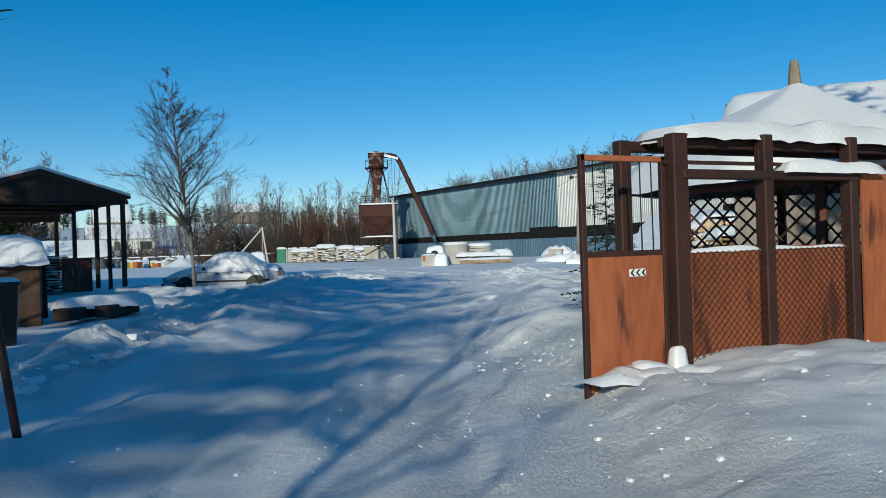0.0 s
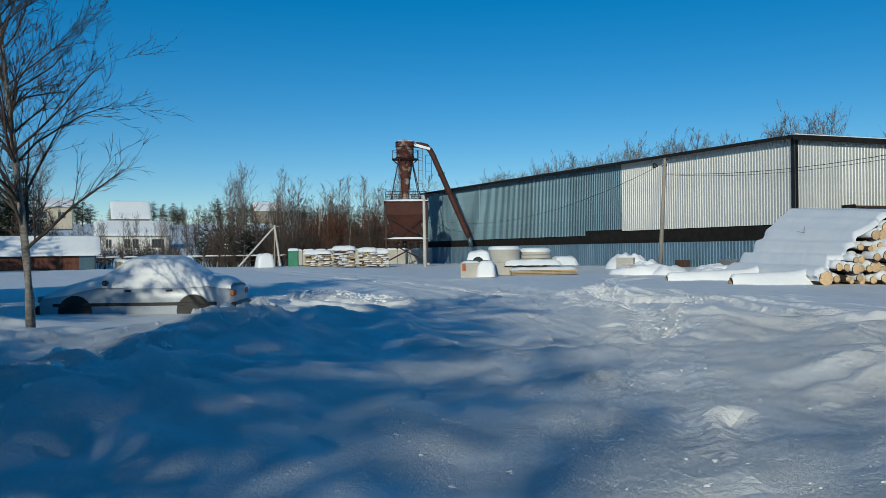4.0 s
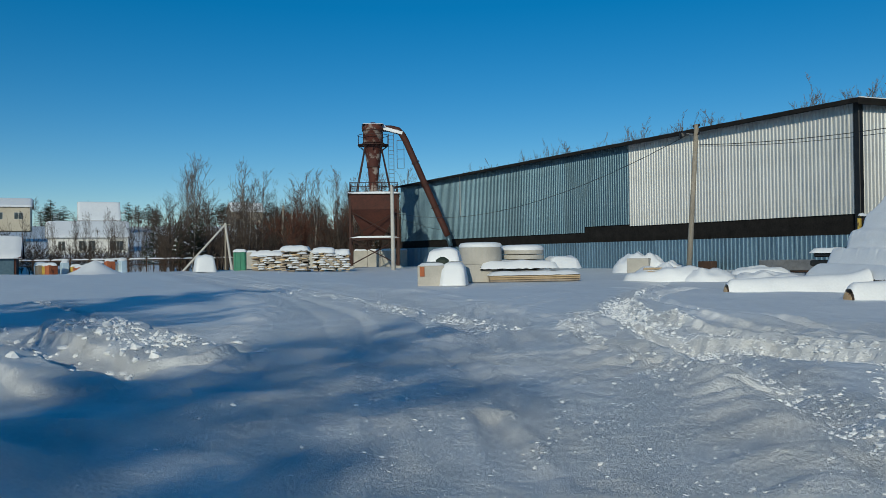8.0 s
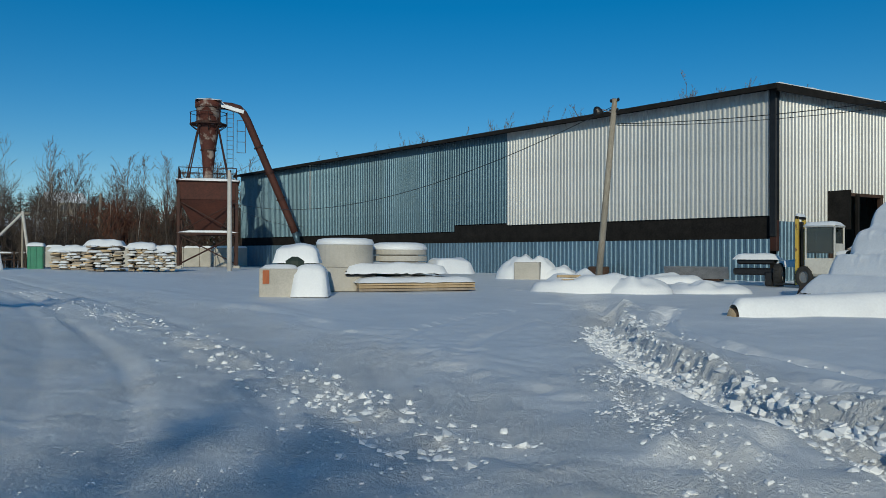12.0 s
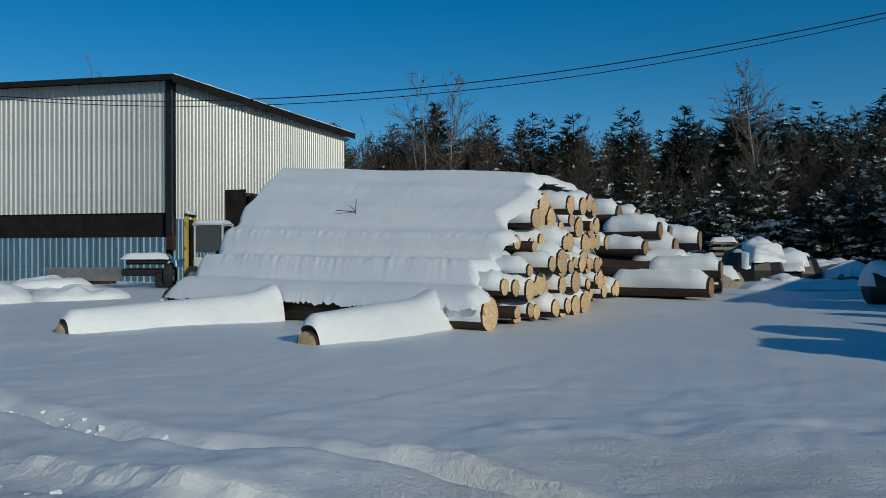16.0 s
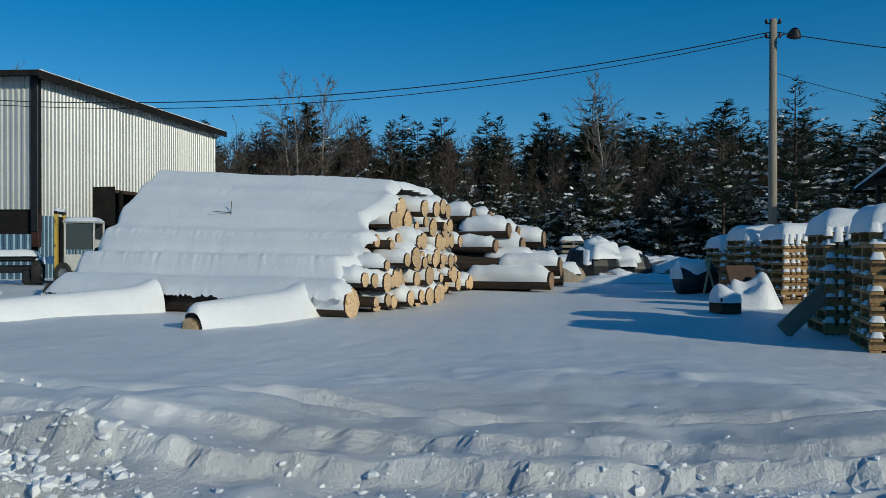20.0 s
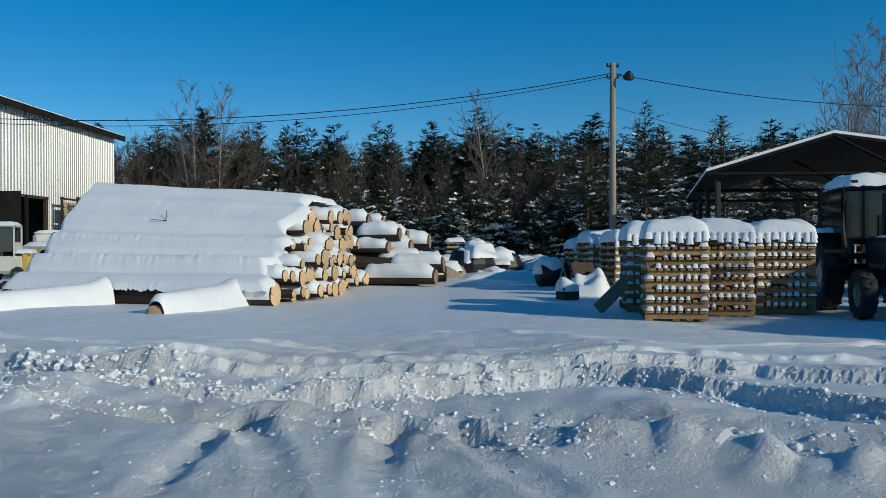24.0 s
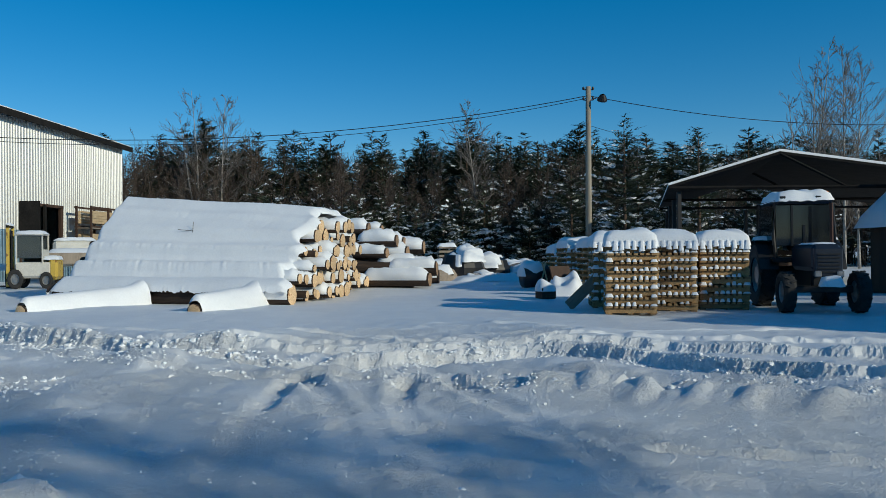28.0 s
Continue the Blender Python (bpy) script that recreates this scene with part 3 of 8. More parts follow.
    h = h * (1 - 0.65 * packed) - 0.03 * packed
    h = h + packed * (0.003 * smooth_noise(x * 5.5, y * 5.5, 61) + 0.004 * smooth_noise(x * 11, y * 11, 62))
    # narrow tyre marks on the packed snow where vehicles turned
    for lane in MARKS:
        d, s, a = line_distance(x, y, lane)
        end = np.hypot(x - lane[-1][0], y - lane[-1][1])
        last = np.exp(-end / 0.55)
        flat = 1 / (1 + np.exp(np.clip((d - 0.10) * 42, -30, 30)))
        h = h - (0.016 + 0.070 * last) * flat + (0.012 + 0.03 * last) * bell(d - 0.18, 0.06) * (0.8 + 0.6 * smooth_noise(x * 6, y * 6, 63)) + 0.005 * np.sin(a * 42) * flat
    h = h + near * 0.018 * np.maximum(0, smooth_noise(x * 3.1, y * 3.1, 28) - 0.3) + near * 0.005 * smooth_noise(x * 5.3, y * 5.3, 29)
    # hummocky drifts beside the turn
    c, b = -0.53 * x + 0.85 * y, 0.85 * x + 0.53 * y
    ridge = 1 - np.abs(smooth_noise(c * 1.15 + 0.35 * smooth_noise(x * 0.9, y * 0.9, 41), b * 0.38, 42))
    h = h + (0.19 * ridge**3 + 0.06 * np.abs(smooth_noise(x * 2.1, y * 2.1, 46)) + 0.03 * smooth_noise(x * 4.6, y * 4.6, 47) + 0.015 * smooth_noise(x * 8, y * 8, 48)) * (bell(np.hypot(x - 8.6, y + 1.2), 2.9) + 0.7 * bell(np.hypot(x - 12.6, y + 4.4), 2.6))
    h = h + 0.05 * smooth_noise(x * 2.6, y * 2.6, 43) * bell(np.hypot(x - 7.4, y + 2.4), 1.7)
    # a trodden line of footprints and small scattered unevenness
    h = h + near * 0.004 * smooth_noise(x * 8, y * 8, 23)
    # land beyond the yard: a dip, then a slope with the houses
    far = np.clip((-x - 62) / 30, 0, 1)
    h = h - 0.5 * far + np.clip((-x - 105) / 120, 0, 1.6) * 8.0
    h = h + np.clip((np.hypot(x, y) - 70) / 200, 0, 1) * 1.2 * smooth_noise(x / 40, y / 40, 24)
    return h


def spaced(parts, reach, ratio=1.07):
    """Grid lines: (from, to, step) stretches, then ever wider steps out to the horizon."""
    mid = np.concatenate([np.arange(lo, hi, step) for lo, hi, step in parts])
    left, right = [mid[0]], [mid[-1]]
    s = parts[0][2]
    while left[-1] > -reach:
        s *= ratio
        left.append(left[-1] - s)
    s = parts[-1][2]
    while right[-1] < reach:
        s *= ratio
        right.append(right[-1] + s)
    return np.concatenate([left[:0:-1], mid, right[1:]])


gx = spaced(((-9, 9, 0.045), (9, 26, 0.085)), 1500, 1.09)
gy = spaced(((-16, -7.2, 0.085), (-7.2, 6.4, 0.045)), 1500, 1.09)
GX, GY = np.meshgrid(gx, gy, indexing="ij")
GZ = ground_height(GX, GY)
ni, nj = GX.shape
me = bpy.data.meshes.new("ground")
idx = np.arange(ni * nj).reshape(ni, nj)
quads = np.stack([idx[:-1, :-1], idx[1:, :-1], idx[1:, 1:], idx[:-1, 1:]], -1).reshape(-1, 4)
me.vertices.add(ni * nj)
me.vertices.foreach_set("co", np.stack([GX, GY, GZ], -1).ravel())
me.loops.add(quads.size)
me.loops.foreach_set("vertex_index", quads.ravel())
me.polygons.add(len(quads))
me.polygons.foreach_set("loop_start", np.arange(0, quads.size, 4))
me.update(calc_edges=True)
steep = np.ptp(GZ.ravel()[quads], axis=1) > 0.03
me.polygons.foreach_set("use_smooth", ~steep)
churn = np.zeros(GX.shape)
for lane, w, k in ((ROAD, 2.2, 0.8), (TURN, 1.9, 0.75), (RUT, 0.55, 1.0), (TORN, 0.5, 1.0), (WALL_A, 0.35, 0.9), (WALL_B, 0.16, 0.7), (TRENCH, 0.8, 0.8), (PIT, 1.0, 0.9), ([(15, -8.6), (9, -3.4), (6, -0.6)], 1.6, 0.8), ([(14, -13.5), (5, -10), (0, -7.5)], 2.2, 0.6), ([(-7.4, -5.95), (-2.6, -4.9)], 0.9, 1.0), (CRUMBS, 0.5, 1.0), (BERM, 0.8, 1.0), (GATE_BANK, 0.7, 0.9), ([(-3.5, -3.4), (4.5, -3.8)], 2.6, 0.62)):
    d, s, a = line_distance(GX, GY, lane)
    churn = np.maximum(churn, k / (1 + np.exp((d - w) * 6)))
layer = me.attributes.new("churn", "FLOAT", "POINT")
layer.data.foreach_set("value", (0.10 + churn).ravel().astype(np.float32))
me.materials.append(SNOW_GROUND)
tagged(new("ground", me), "snow-covered yard with packed wheel tracks and banks", "snow ground", kind="structure")


def gz(x, y):
    i, j = np.clip(np.searchsorted(gx, x) - 1, 0, ni - 2), np.clip(np.searchsorted(gy, y) - 1, 0, nj - 2)
    u, v = (x - gx[i]) / (gx[i + 1] - gx[i]), (y - gy[j]) / (gy[j + 1] - gy[j])
    return float((GZ[i, j] * (1 - u) + GZ[i + 1, j] * u) * (1 - v) + (GZ[i, j + 1] * (1 - u) + GZ[i + 1, j + 1] * u) * v)


rng = random.Random(11)


def chunk(geo, p, s, seed):
    """A small broken lump of snow."""
    r = random.Random(seed)
    t = (1 + 5**0.5) / 2
    pts = [(-1, t, 0), (1, t, 0), (-1, -t, 0), (1, -t, 0), (0, -1, t), (0, 1, t), (0, -1, -t), (0, 1, -t), (t, 0, -1), (t, 0, 1), (-t, 0, -1), (-t, 0, 1)]
    tri = [(0, 11, 5), (0, 5, 1), (0, 1, 7), (0, 7, 10), (0, 10, 11), (1, 5, 9), (5, 11, 4), (11, 10, 2), (10, 7, 6), (7, 1, 8), (3, 9, 4), (3, 4, 2), (3, 2, 6), (3, 6, 8), (3, 8, 9), (4, 9, 5), (2, 4, 11), (6, 2, 10), (8, 6, 7), (9, 8, 1)]
    v = np.array(pts) * s / 1.9 * np.array([[r.uniform(0.65, 1.25)] for _ in pts]) * (r.uniform(0.7, 1.4), r.uniform(0.7, 1.4), r.uniform(0.5, 0.9))
    geo.add(v, tri, 0, pose(*p, 0, 0, r.uniform(0, 360)))


clumps = Geo()
for lane, lo, hi, spread, count, size in ((RUT, 0.1, 0.55, 0.15, 1500, 0.011), (RUT, 0.3, 0.55, 0.10, 260, 0.018), (RUT, 0.46, 0.74, 0.15, 1300, 0.026), (WALL_B, 0.15, 0.5, 0.10, 260, 0.022), (RUT_IN, 0.2, 0.5, 0.05, 80, 0.02), (WALL_A, 0, 0.65, 0.10, 500, 0.014), (WALL_A, 0.6, 1, 0.15, 90, 0.024), (WALL_B, 0.1, 0.85, 0.06, 170, 0.016), (TORN, 0, 1, 0.15, 900, 0.012), (RUT_IN, 0.1, 0.5, 0.07, 60, 0.014), (TRENCH, 0, 1, 0.25, 60, 0.03), (PIT, 0, 1, 0.35, 150, 0.035), (ROAD, 0.1, 0.6, 1.5, 420, 0.011), (TURN, 0, 1, 1.1, 220, 0.010), (CRUMBS, 0, 1, 0.3, 700, 0.02), (BERM, 0, 1, 0.35, 420, 0.035), (GATE_BANK, 0.2, 0.9, 0.25, 140, 0.015), (WALL_A, 0.1, 0.75, 0.18, 900, 0.014)):
    for k in range(count):
        f = (lo + (hi - lo) * rng.random()) * (len(lane) - 1.001)
        i, t = int(f), f % 1
        x = lane[i][0] * (1 - t) + lane[i + 1][0] * t + rng.gauss(0, spread)
        y = lane[i][1] * (1 - t) + lane[i + 1][1] * t + rng.gauss(0, spread)
        s = min(size * 2.4, size * math.exp(rng.gauss(0, 0.5)))
        chunk(clumps, (x, y, gz(x, y) - s * 0.1), s, k + count)
for k in range(260):
    t = rng.random()
    x, y = -6.2 + 3.9 * t + rng.gauss(0, 0.25), -5.66 + 1.04 * t + rng.gauss(0, 0.25)
    s = min(0.07, 0.024 * math.exp(rng.gauss(0, 0.5)))
    chunk(clumps, (x, y, gz(x, y) + s * 0.15), s, k)
for k in range(50):
    x, y = rng.gauss(23.6, 1.2), rng.gauss(-12.0, 1.3)
    s = min(0.04, 0.012 * math.exp(rng.gauss(0, 0.6)))
    chunk(clumps, (x, y, gz(x, y) + s * 0.1), s, k)
for k in range(7000):
    x, y = rng.uniform(-5.5, 8.0), rng.gauss(-2.4, 1.6)
    s = min(0.016, 0.0055 * math.exp(rng.gauss(0, 0.45)))
    chunk(clumps, (x, y, gz(x, y) - s * 0.1), s, k)
for k in range(2500):
    t = rng.random()
    x, y = 9.0 + 15 * t + rng.gauss(0, 1.6), -6.6 - 7.6 * t + rng.gauss(0, 1.4)
    s = min(0.016, 0.0055 * math.exp(rng.gauss(0, 0.5)))
    chunk(clumps, (x, y, gz(x, y) - s * 0.1), s, k)
solid("snow_clumps", clumps, SNOW, "broken lumps of white snow beside the tracks", "snow clumps", kind="stuff", smooth=False)


# ---- warehouse ----
WA, WB, WC = Vector((-19.27, 28.04, 0)), Vector((-69.6, 24.88, 0)), Vector((-18.18, 43.56, 0))
WU = (WB - WA).normalized()
WE = (WC - WA).normalized()
W_LONG = Matrix(((WU.x, -WU.y, 0, WA.x), (WU.y, WU.x, 0, WA.y), (0, 0, 1, 0), (0, 0, 0, 1)))
W_END = Matrix(((WE.x, -WE.y, 0, WA.x), (WE.y, WE.x, 0, WA.y), (0, 0, 1, 0), (0, 0, 0, 1)))
LEN_L, LEN_E, TOP = 50.4, 15.5, 7.98


def sheet(width, height, pitch, deep, flat=0.35, thick=0.012):
    """One trapezoid-ribbed metal sheet, standing in the x-z plane, ribs to -y and +y."""
    g = Geo()
    n = max(1, round(width / pitch))
    p = width / n
    xs, ys = [], []
    for i in range(n):
        for f, y in ((0.0, 0), (flat, 0), (0.5, -deep), (0.5 + flat, -deep)):
            xs.append((i + f) * p)
            ys.append(y)
    xs.append(width)
    ys.append(0)
    k = len(xs)
    v = [(x, y, 0) for x, y in zip(xs, ys)] + [(x, y, height) for x, y in zip(xs, ys)]
    v += [(x, y + thick, z) for x, y, z in v]
    f = [(i, i + 1, k + i + 1, k + i) for i in range(k - 1)] + [(2 * k + i + 1, 2 * k + i, 3 * k + i, 3 * k + i + 1) for i in range(k - 1)]
    return g.add(v, f)


warehouse = thing("warehouse", "long metal-clad warehouse with pale and blue-grey corrugated sheets", "warehouse")


def clad(frame_m, a0, a1, z0, z1, mat, name, out, pitch, deep, width=1.12, flip=False):
    """Sheets side by side along a wall; out is how far they stand off the wall's plane."""
    n = max(1, round((a1 - a0) / width))
    w = (a1 - a0) / n
    me = sheet(w - 0.004, z1 - z0, pitch, deep).mesh(name, mat)
    for i in range(n):
        ob = part(name, me, mat, warehouse)
        side = 1 if flip else -1
        m = frame_m @ pose(a0 + i * w, side * (out + 0.006 * (i % 2)), z0)
        ob.matrix_world = m @ Matrix.Diagonal((1, -side, 1, 1))


# the long wall's outer side is to the right of its run; the end wall's likewise mirrored
LS = 1
clad(W_LONG, 0.12, 15.95, 2.74, TOP, PALE_SHEET, "pale_panel", 0.05, 0.22, 0.045, flip=True)
clad(W_LONG, 15.95, 20.6, 2.86, TOP, ZINC, "zinc_panel", 0.05, 0.22, 0.045, flip=True)
clad(W_LONG, 20.6, LEN_L, 2.46, TOP, ZINC, "zinc_panel", 0.05, 0.22, 0.045, flip=True)
clad(W_LONG, 0.05, LEN_L, -0.1, 1.76, BLUE_SHEET, "plinth_panel", 0.30, 0.25, 0.03, flip=True)
clad(W_END, 0.12, 3.6, 2.5, TOP, PALE_SHEET, "pale_panel", 0.05, 0.24, 0.04)
clad(W_END, 3.6, 7.8, 3.86, TOP, PALE_SHEET, "pale_panel", 0.05, 0.24, 0.04)
clad(W_END, 7.8, LEN_E, 1.0, TOP, PALE_SHEET, "pale_panel", 0.05, 0.24, 0.04)
clad(W_END, 0.0, 3.6, -0.1, 2.5, BLUE_SHEET, "plinth_panel", 0.08, 0.25, 0.03)
clad(W_END, 7.8, LEN_E, -0.1, 1.0, BLUE_SHEET, "plinth_panel", 0.08, 0.25, 0.03)
# near-black walls carry the shade of the open bands in their colour
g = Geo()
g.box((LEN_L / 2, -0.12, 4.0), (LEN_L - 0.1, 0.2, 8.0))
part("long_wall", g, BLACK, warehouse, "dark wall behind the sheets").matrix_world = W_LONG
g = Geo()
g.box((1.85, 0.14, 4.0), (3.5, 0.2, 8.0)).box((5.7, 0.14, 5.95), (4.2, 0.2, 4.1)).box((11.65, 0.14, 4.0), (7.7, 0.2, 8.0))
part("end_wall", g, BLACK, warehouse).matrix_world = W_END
back = Geo()
back.box((LEN_L / 2, -15.4, 4.0), (LEN_L, 0.2, 8.0)).box((LEN_L - 0.1, -7.7, 4.0), (0.2, 15.2, 8.0))
part("back_wall", back, ZINC, warehouse).matrix_world = W_LONG
# a flat roof that follows the two walls, with a dark edge
N_L, N_E = Vector((-WU.y, WU.x, 0)), Vector((WE.y, -WE.x, 0))
R0, R1 = WA + N_L * 0.62 + N_E * 0.45, WB + N_L * 0.62 + WU * 0.4
R2, R3 = WB + WE * 16.1 + WU * 0.4, WA + WE * (LEN_E + 0.6) + N_E * 0.45


def slab(geo, pts, z0, z1):
    n = len(pts)
    v = [(p.x, p.y, z) for z in (z0, z1) for p in pts]
    return geo.add(v, [tuple(range(n))[::-1], tuple(range(n, 2 * n))] + [(i, (i + 1) % n, n + (i + 1) % n, n + i) for i in range(n)])


part("roof", slab(Geo(), [R0, R3, R2, R1], TOP + 0.03, TOP + 0.11), BLACK, warehouse, "flat dark-edged roof")
part("fascia", slab(Geo(), [R0, R1, R1 + N_L * 0.05, R0 + N_L * 0.05 + N_E * 0.05], TOP - 0.10, TOP + 0.12), BLACK, warehouse, "black fascia strip")
part("fascia", slab(Geo(), [R3, R0, R0 + N_L * 0.05 + N_E * 0.05, R3 + N_E * 0.05], TOP - 0.20, TOP + 0.12), BLACK, warehouse, "black fascia strip")
g = Geo()
g.box((-0.02, 0.06, 4.95), (0.30, 0.30, 6.2), edge=0.02)
part("corner_post", g, BLACK_PAINT, warehouse, "black corner trim").matrix_world = W_LONG
g = Geo()
g.box((-0.02, 0.06, 1.9), (0.32, 0.2, 1.3), edge=0.02)
part("rust_corner", g, RUST_DARK, warehouse).matrix_world = W_LONG
g = Geo()
g.box((38.0, 0.13, 6.3), (0.10, 0.04, 3.6))
part("drain_strip", g, PALE_SHEET, warehouse, "thin pale strip").matrix_world = W_LONG
g = Geo()
g.box((3.75, -0.05, 1.9), (0.18, 0.2, 3.9), edge=0.02).box((7.7, -0.05, 1.9), (0.18, 0.2, 3.9), edge=0.02).box((5.7, -0.05, 3.82), (4.2, 0.2, 0.14))
part("door_frame", g, DARK_WOOD, warehouse, "dark door frame").matrix_world = W_END
g = Geo()
g.box((2.55, -0.42, 3.05), (0.05, 1.4, 1.7)).box((3.4, -0.9, 1.9), (0.12, 0.12, 3.7))
part("door_leaf", g, BLACK, warehouse, "open dark door leaf").matrix_world = W_END @ pose(1.05, 0, 0)
ob = Geo()


def roof_snow_point(u, v):
    p = R0.lerp(R1, u).lerp(R3.lerp(R2, u), v)
    e = min(1.0, 60 * min(u, 1 - u), 22 * min(v, 1 - v))
    return (p.x, p.y, TOP + 0.115 + 0.13 * e**0.5 * (0.7 + 0.5 * lump((p.x * 0.7, p.y * 0.7, 0), 1.2)))


ob.grid(120, 40, roof_snow_point)
lip = Vector((0, 0, TOP + 0.12)) - N_E * 0.06
snow_roll(ob, R0 + lip, R3 + lip, 0.02, 0.07, 8, 60, 3.0, 0, 0.9)
solid("roof_snow", ob, SNOW, "thin snow layer on the warehouse roof", "snow", kind="stuff", smooth=True)


# ---- logs ----
def make_log(seed):
    """A unit log along +x, radius 1 and length 1, with an uneven bark skin and pale cut ends."""
    r = random.Random(seed)
    n, rings = 14, 7
    lob = [r.uniform(0.92, 1.07) for _ in range(n)]
    v = [(i / (rings - 1), math.cos(2 * math.pi * k / n) * lob[k] * (1 + 0.04 * lump((i, k, seed), 1.7)), math.sin(2 * math.pi * k / n) * lob[k] * (1 + 0.04 * lump((k, i, seed), 1.7))) for i in range(rings) for k in range(n)]
    f = [(i * n + k, i * n + n + k, i * n + n + (k + 1) % n, i * n + (k + 1) % n) for i in range(rings - 1) for k in range(n)]
    bark = Geo().add(v, f).mesh("log", BARK, True)
    ends = []
    for x, ring in ((0.0, v[:n]), (1.0, v[-n:])):
        g = Geo()
        outer = [(x, p[1] * 0.99, p[2] * 0.99) for p in ring]
        inner = [(x + (0.004 if x else -0.004), p[1] * 0.5, p[2] * 0.5) for p in ring]
        fs = [(k, (k + 1) % n, n + (k + 1) % n, n + k) for k in range(n)] + [tuple(range(n, 2 * n))]
        ends.append(g.add(outer + inner, fs if x else [q[::-1] for q in fs]).mesh("cut_end", CUT_WOOD))
    return bark, ends


LOGS = [make_log(k) for k in range(5)]
log_count = 0


def put_log(right, way, length, r, group, label, shade_ends=False):
    """right: centre of the sunny end; way: horizontal direction of the log."""
    global log_count
    bark, ends = LOGS[log_count % 5]
    log_count += 1
    d = Vector(way).normalized()
    rot = d.to_track_quat("X", "Z").to_matrix().to_4x4()
    ob = new("log", bark)
    ob.matrix_world = Matrix.Translation(right) @ rot @ Matrix.Rotation(log_count * 1.3, 4, "X") @ Matrix.Diagonal((length, r, r, 1))
    tagged(ob, label, "log", group)
    for e in ends:
        # swaps in the end colour that has shade painted in
        if shade_ends:
            e = e.copy()
            e.materials[0] = SHADE_END
        part("cut_end", e, None, ob, "grey-brown cut end with shade in its colour" if shade_ends else "orange freshly sawn end")
    return ob


PO, PU, PV = Vector((-2.95, 11.15, 0)), Vector((-0.958, 0.285, 0)), Vector((0.285, 0.958, 0))
ROWS = 6
caps = Geo()
rl = random.Random(5)
for k in range(ROWS):
    s, end = 0.22 + 0.50 * k, 9.3 - 0.62 * k
    while s < end:
        r = rl.choice((0.10, 0.12, 0.13, 0.15, 0.17, 0.20))
        z = 0.17 + 0.37 * k + rl.uniform(-0.07, 0.07)
        a0 = 0.05 * s + 0.18 * max(0, s - 3) + rl.uniform(-0.30, 0.26)
        if k == 0 and s < 0.4:
            r, z, a0 = 0.25, 0.23, 0.03
        p = PO + PU * a0 + PV * s + Vector((0, 0, z))
        length = 6.1 + 0.1 * (ROWS - k) + rl.uniform(-0.2, 0.25)
        put_log(p, PU + Vector((0, 0, 0.035 * k / 3)), length, r, "logs in the long pile", "pine log with pale cut end in a snow-covered pile")
        if rl.random() < 0.86:
            snow_roll(caps, p + PU * 0.03, p + PU * rl.uniform(0.35, 0.9), r, rl.uniform(0.10, 0.20), 9, 6, s + k, reach=1.25)
        s += r * 2 + rl.uniform(-0.03, 0.04)
solid("snow_on_log_ends", caps, SNOW, "soft snow caps on the log ends", "snow", kind="stuff", smooth=True)

blanket = Geo()


def blanket_point(u, v):
    """The deep snow that covers the pile in rounded steps, rising to its far end."""
    s = -0.17 + v * 9.01
    a_end = 6.70 - 0.02 * max(0, min(s, 3)) + 0.03 * lump((s * 2, 3.3, 0), 1.2)
    a_start = 0.05 * s + 0.18 * max(0, s - 3) + 0.03 + 0.10 * lump((s * 3, 0, 7.7), 1.5) + 0.42 * abs(lump((s * 2.1, 2.0, 1), 1.3))
    a = a_start + (a_end - a_start) * u
    z, nose = 0.40, 0.0
    for k in range(1, ROWS):
        wide = (0.0, 0.20, 0.24, 0.32, 0.46, 0.40)[k]
        e = (s - (0.05 + 0.50 * k) + 0.7 * (wide - 0.26)) / wide
        e = min(1, max(0, e + (0.75 if k == 1 else 0.24) + 0.20 * lump((a * 0.45, k * 3.1, 0), 1)))
        soft = (0.0, 0.0, 0.0, 0.45, 0.85, 0.7)[k]
        line = min(1, max(0, (s - 0.50 * k + 0.42) / 0.62))
        z += 0.375 * ((1 - soft) * (e * e * (3 - 2 * e)) ** 0.8 + soft * line)
        if 0 < e < 1:          # each step hangs over the one before it in a rounded lip
            nose += (0.0, 0.0, 0.045, 0.03, 0.0, 0.0)[k] * math.sin(2 * math.pi * e)
            z += (0.03 if k < 3 else 0.008) * lump((a * 6.5, k * 2.3, e), 1.5) * e
    z += 0.25
    if s > 5.6:
        z -= (s - 5.6) ** 1.5 * 0.30
    front = min(1, max(0, (s + 0.17) / 0.34))
    z = 0.34 + (z - 0.34) * math.sqrt(front)
    z *= 1 + 0.028 * max(0, a - 0.5) * min(1, z / 2)
    z += 0.030 * lump((a * 0.5, s * 1.4, 1), 1.3) + 0.006 * lump((a * 3, s * 3, 2), 1.6)
    if u < 0.04:
        z -= 0.18 * (1 - u / 0.04) ** 2
    if u > 0.95:
        z = 0.1 + (z - 0.1) * math.sqrt(max(0.0, 1 - ((u - 0.95) / 0.05) ** 2))
    if v == 0:
        z = 0.31 + 0.05 * lump((a * 2.5, 0.5, 0), 1.6) + 0.055 * lump((a * 12, 0.5, 3), 1.6)
    p = PO + PU * a + PV * (s + nose * front)
    return (p.x, p.y, max(z, -0.05))


blanket.grid(230, 170, blanket_point)
solid("snow_blanket", blanket, SNOW, "deep smooth snow lying in steps over the log pile", "snow", kind="stuff", smooth=True)

p = Vector(blanket_point(0.50, 0.20))
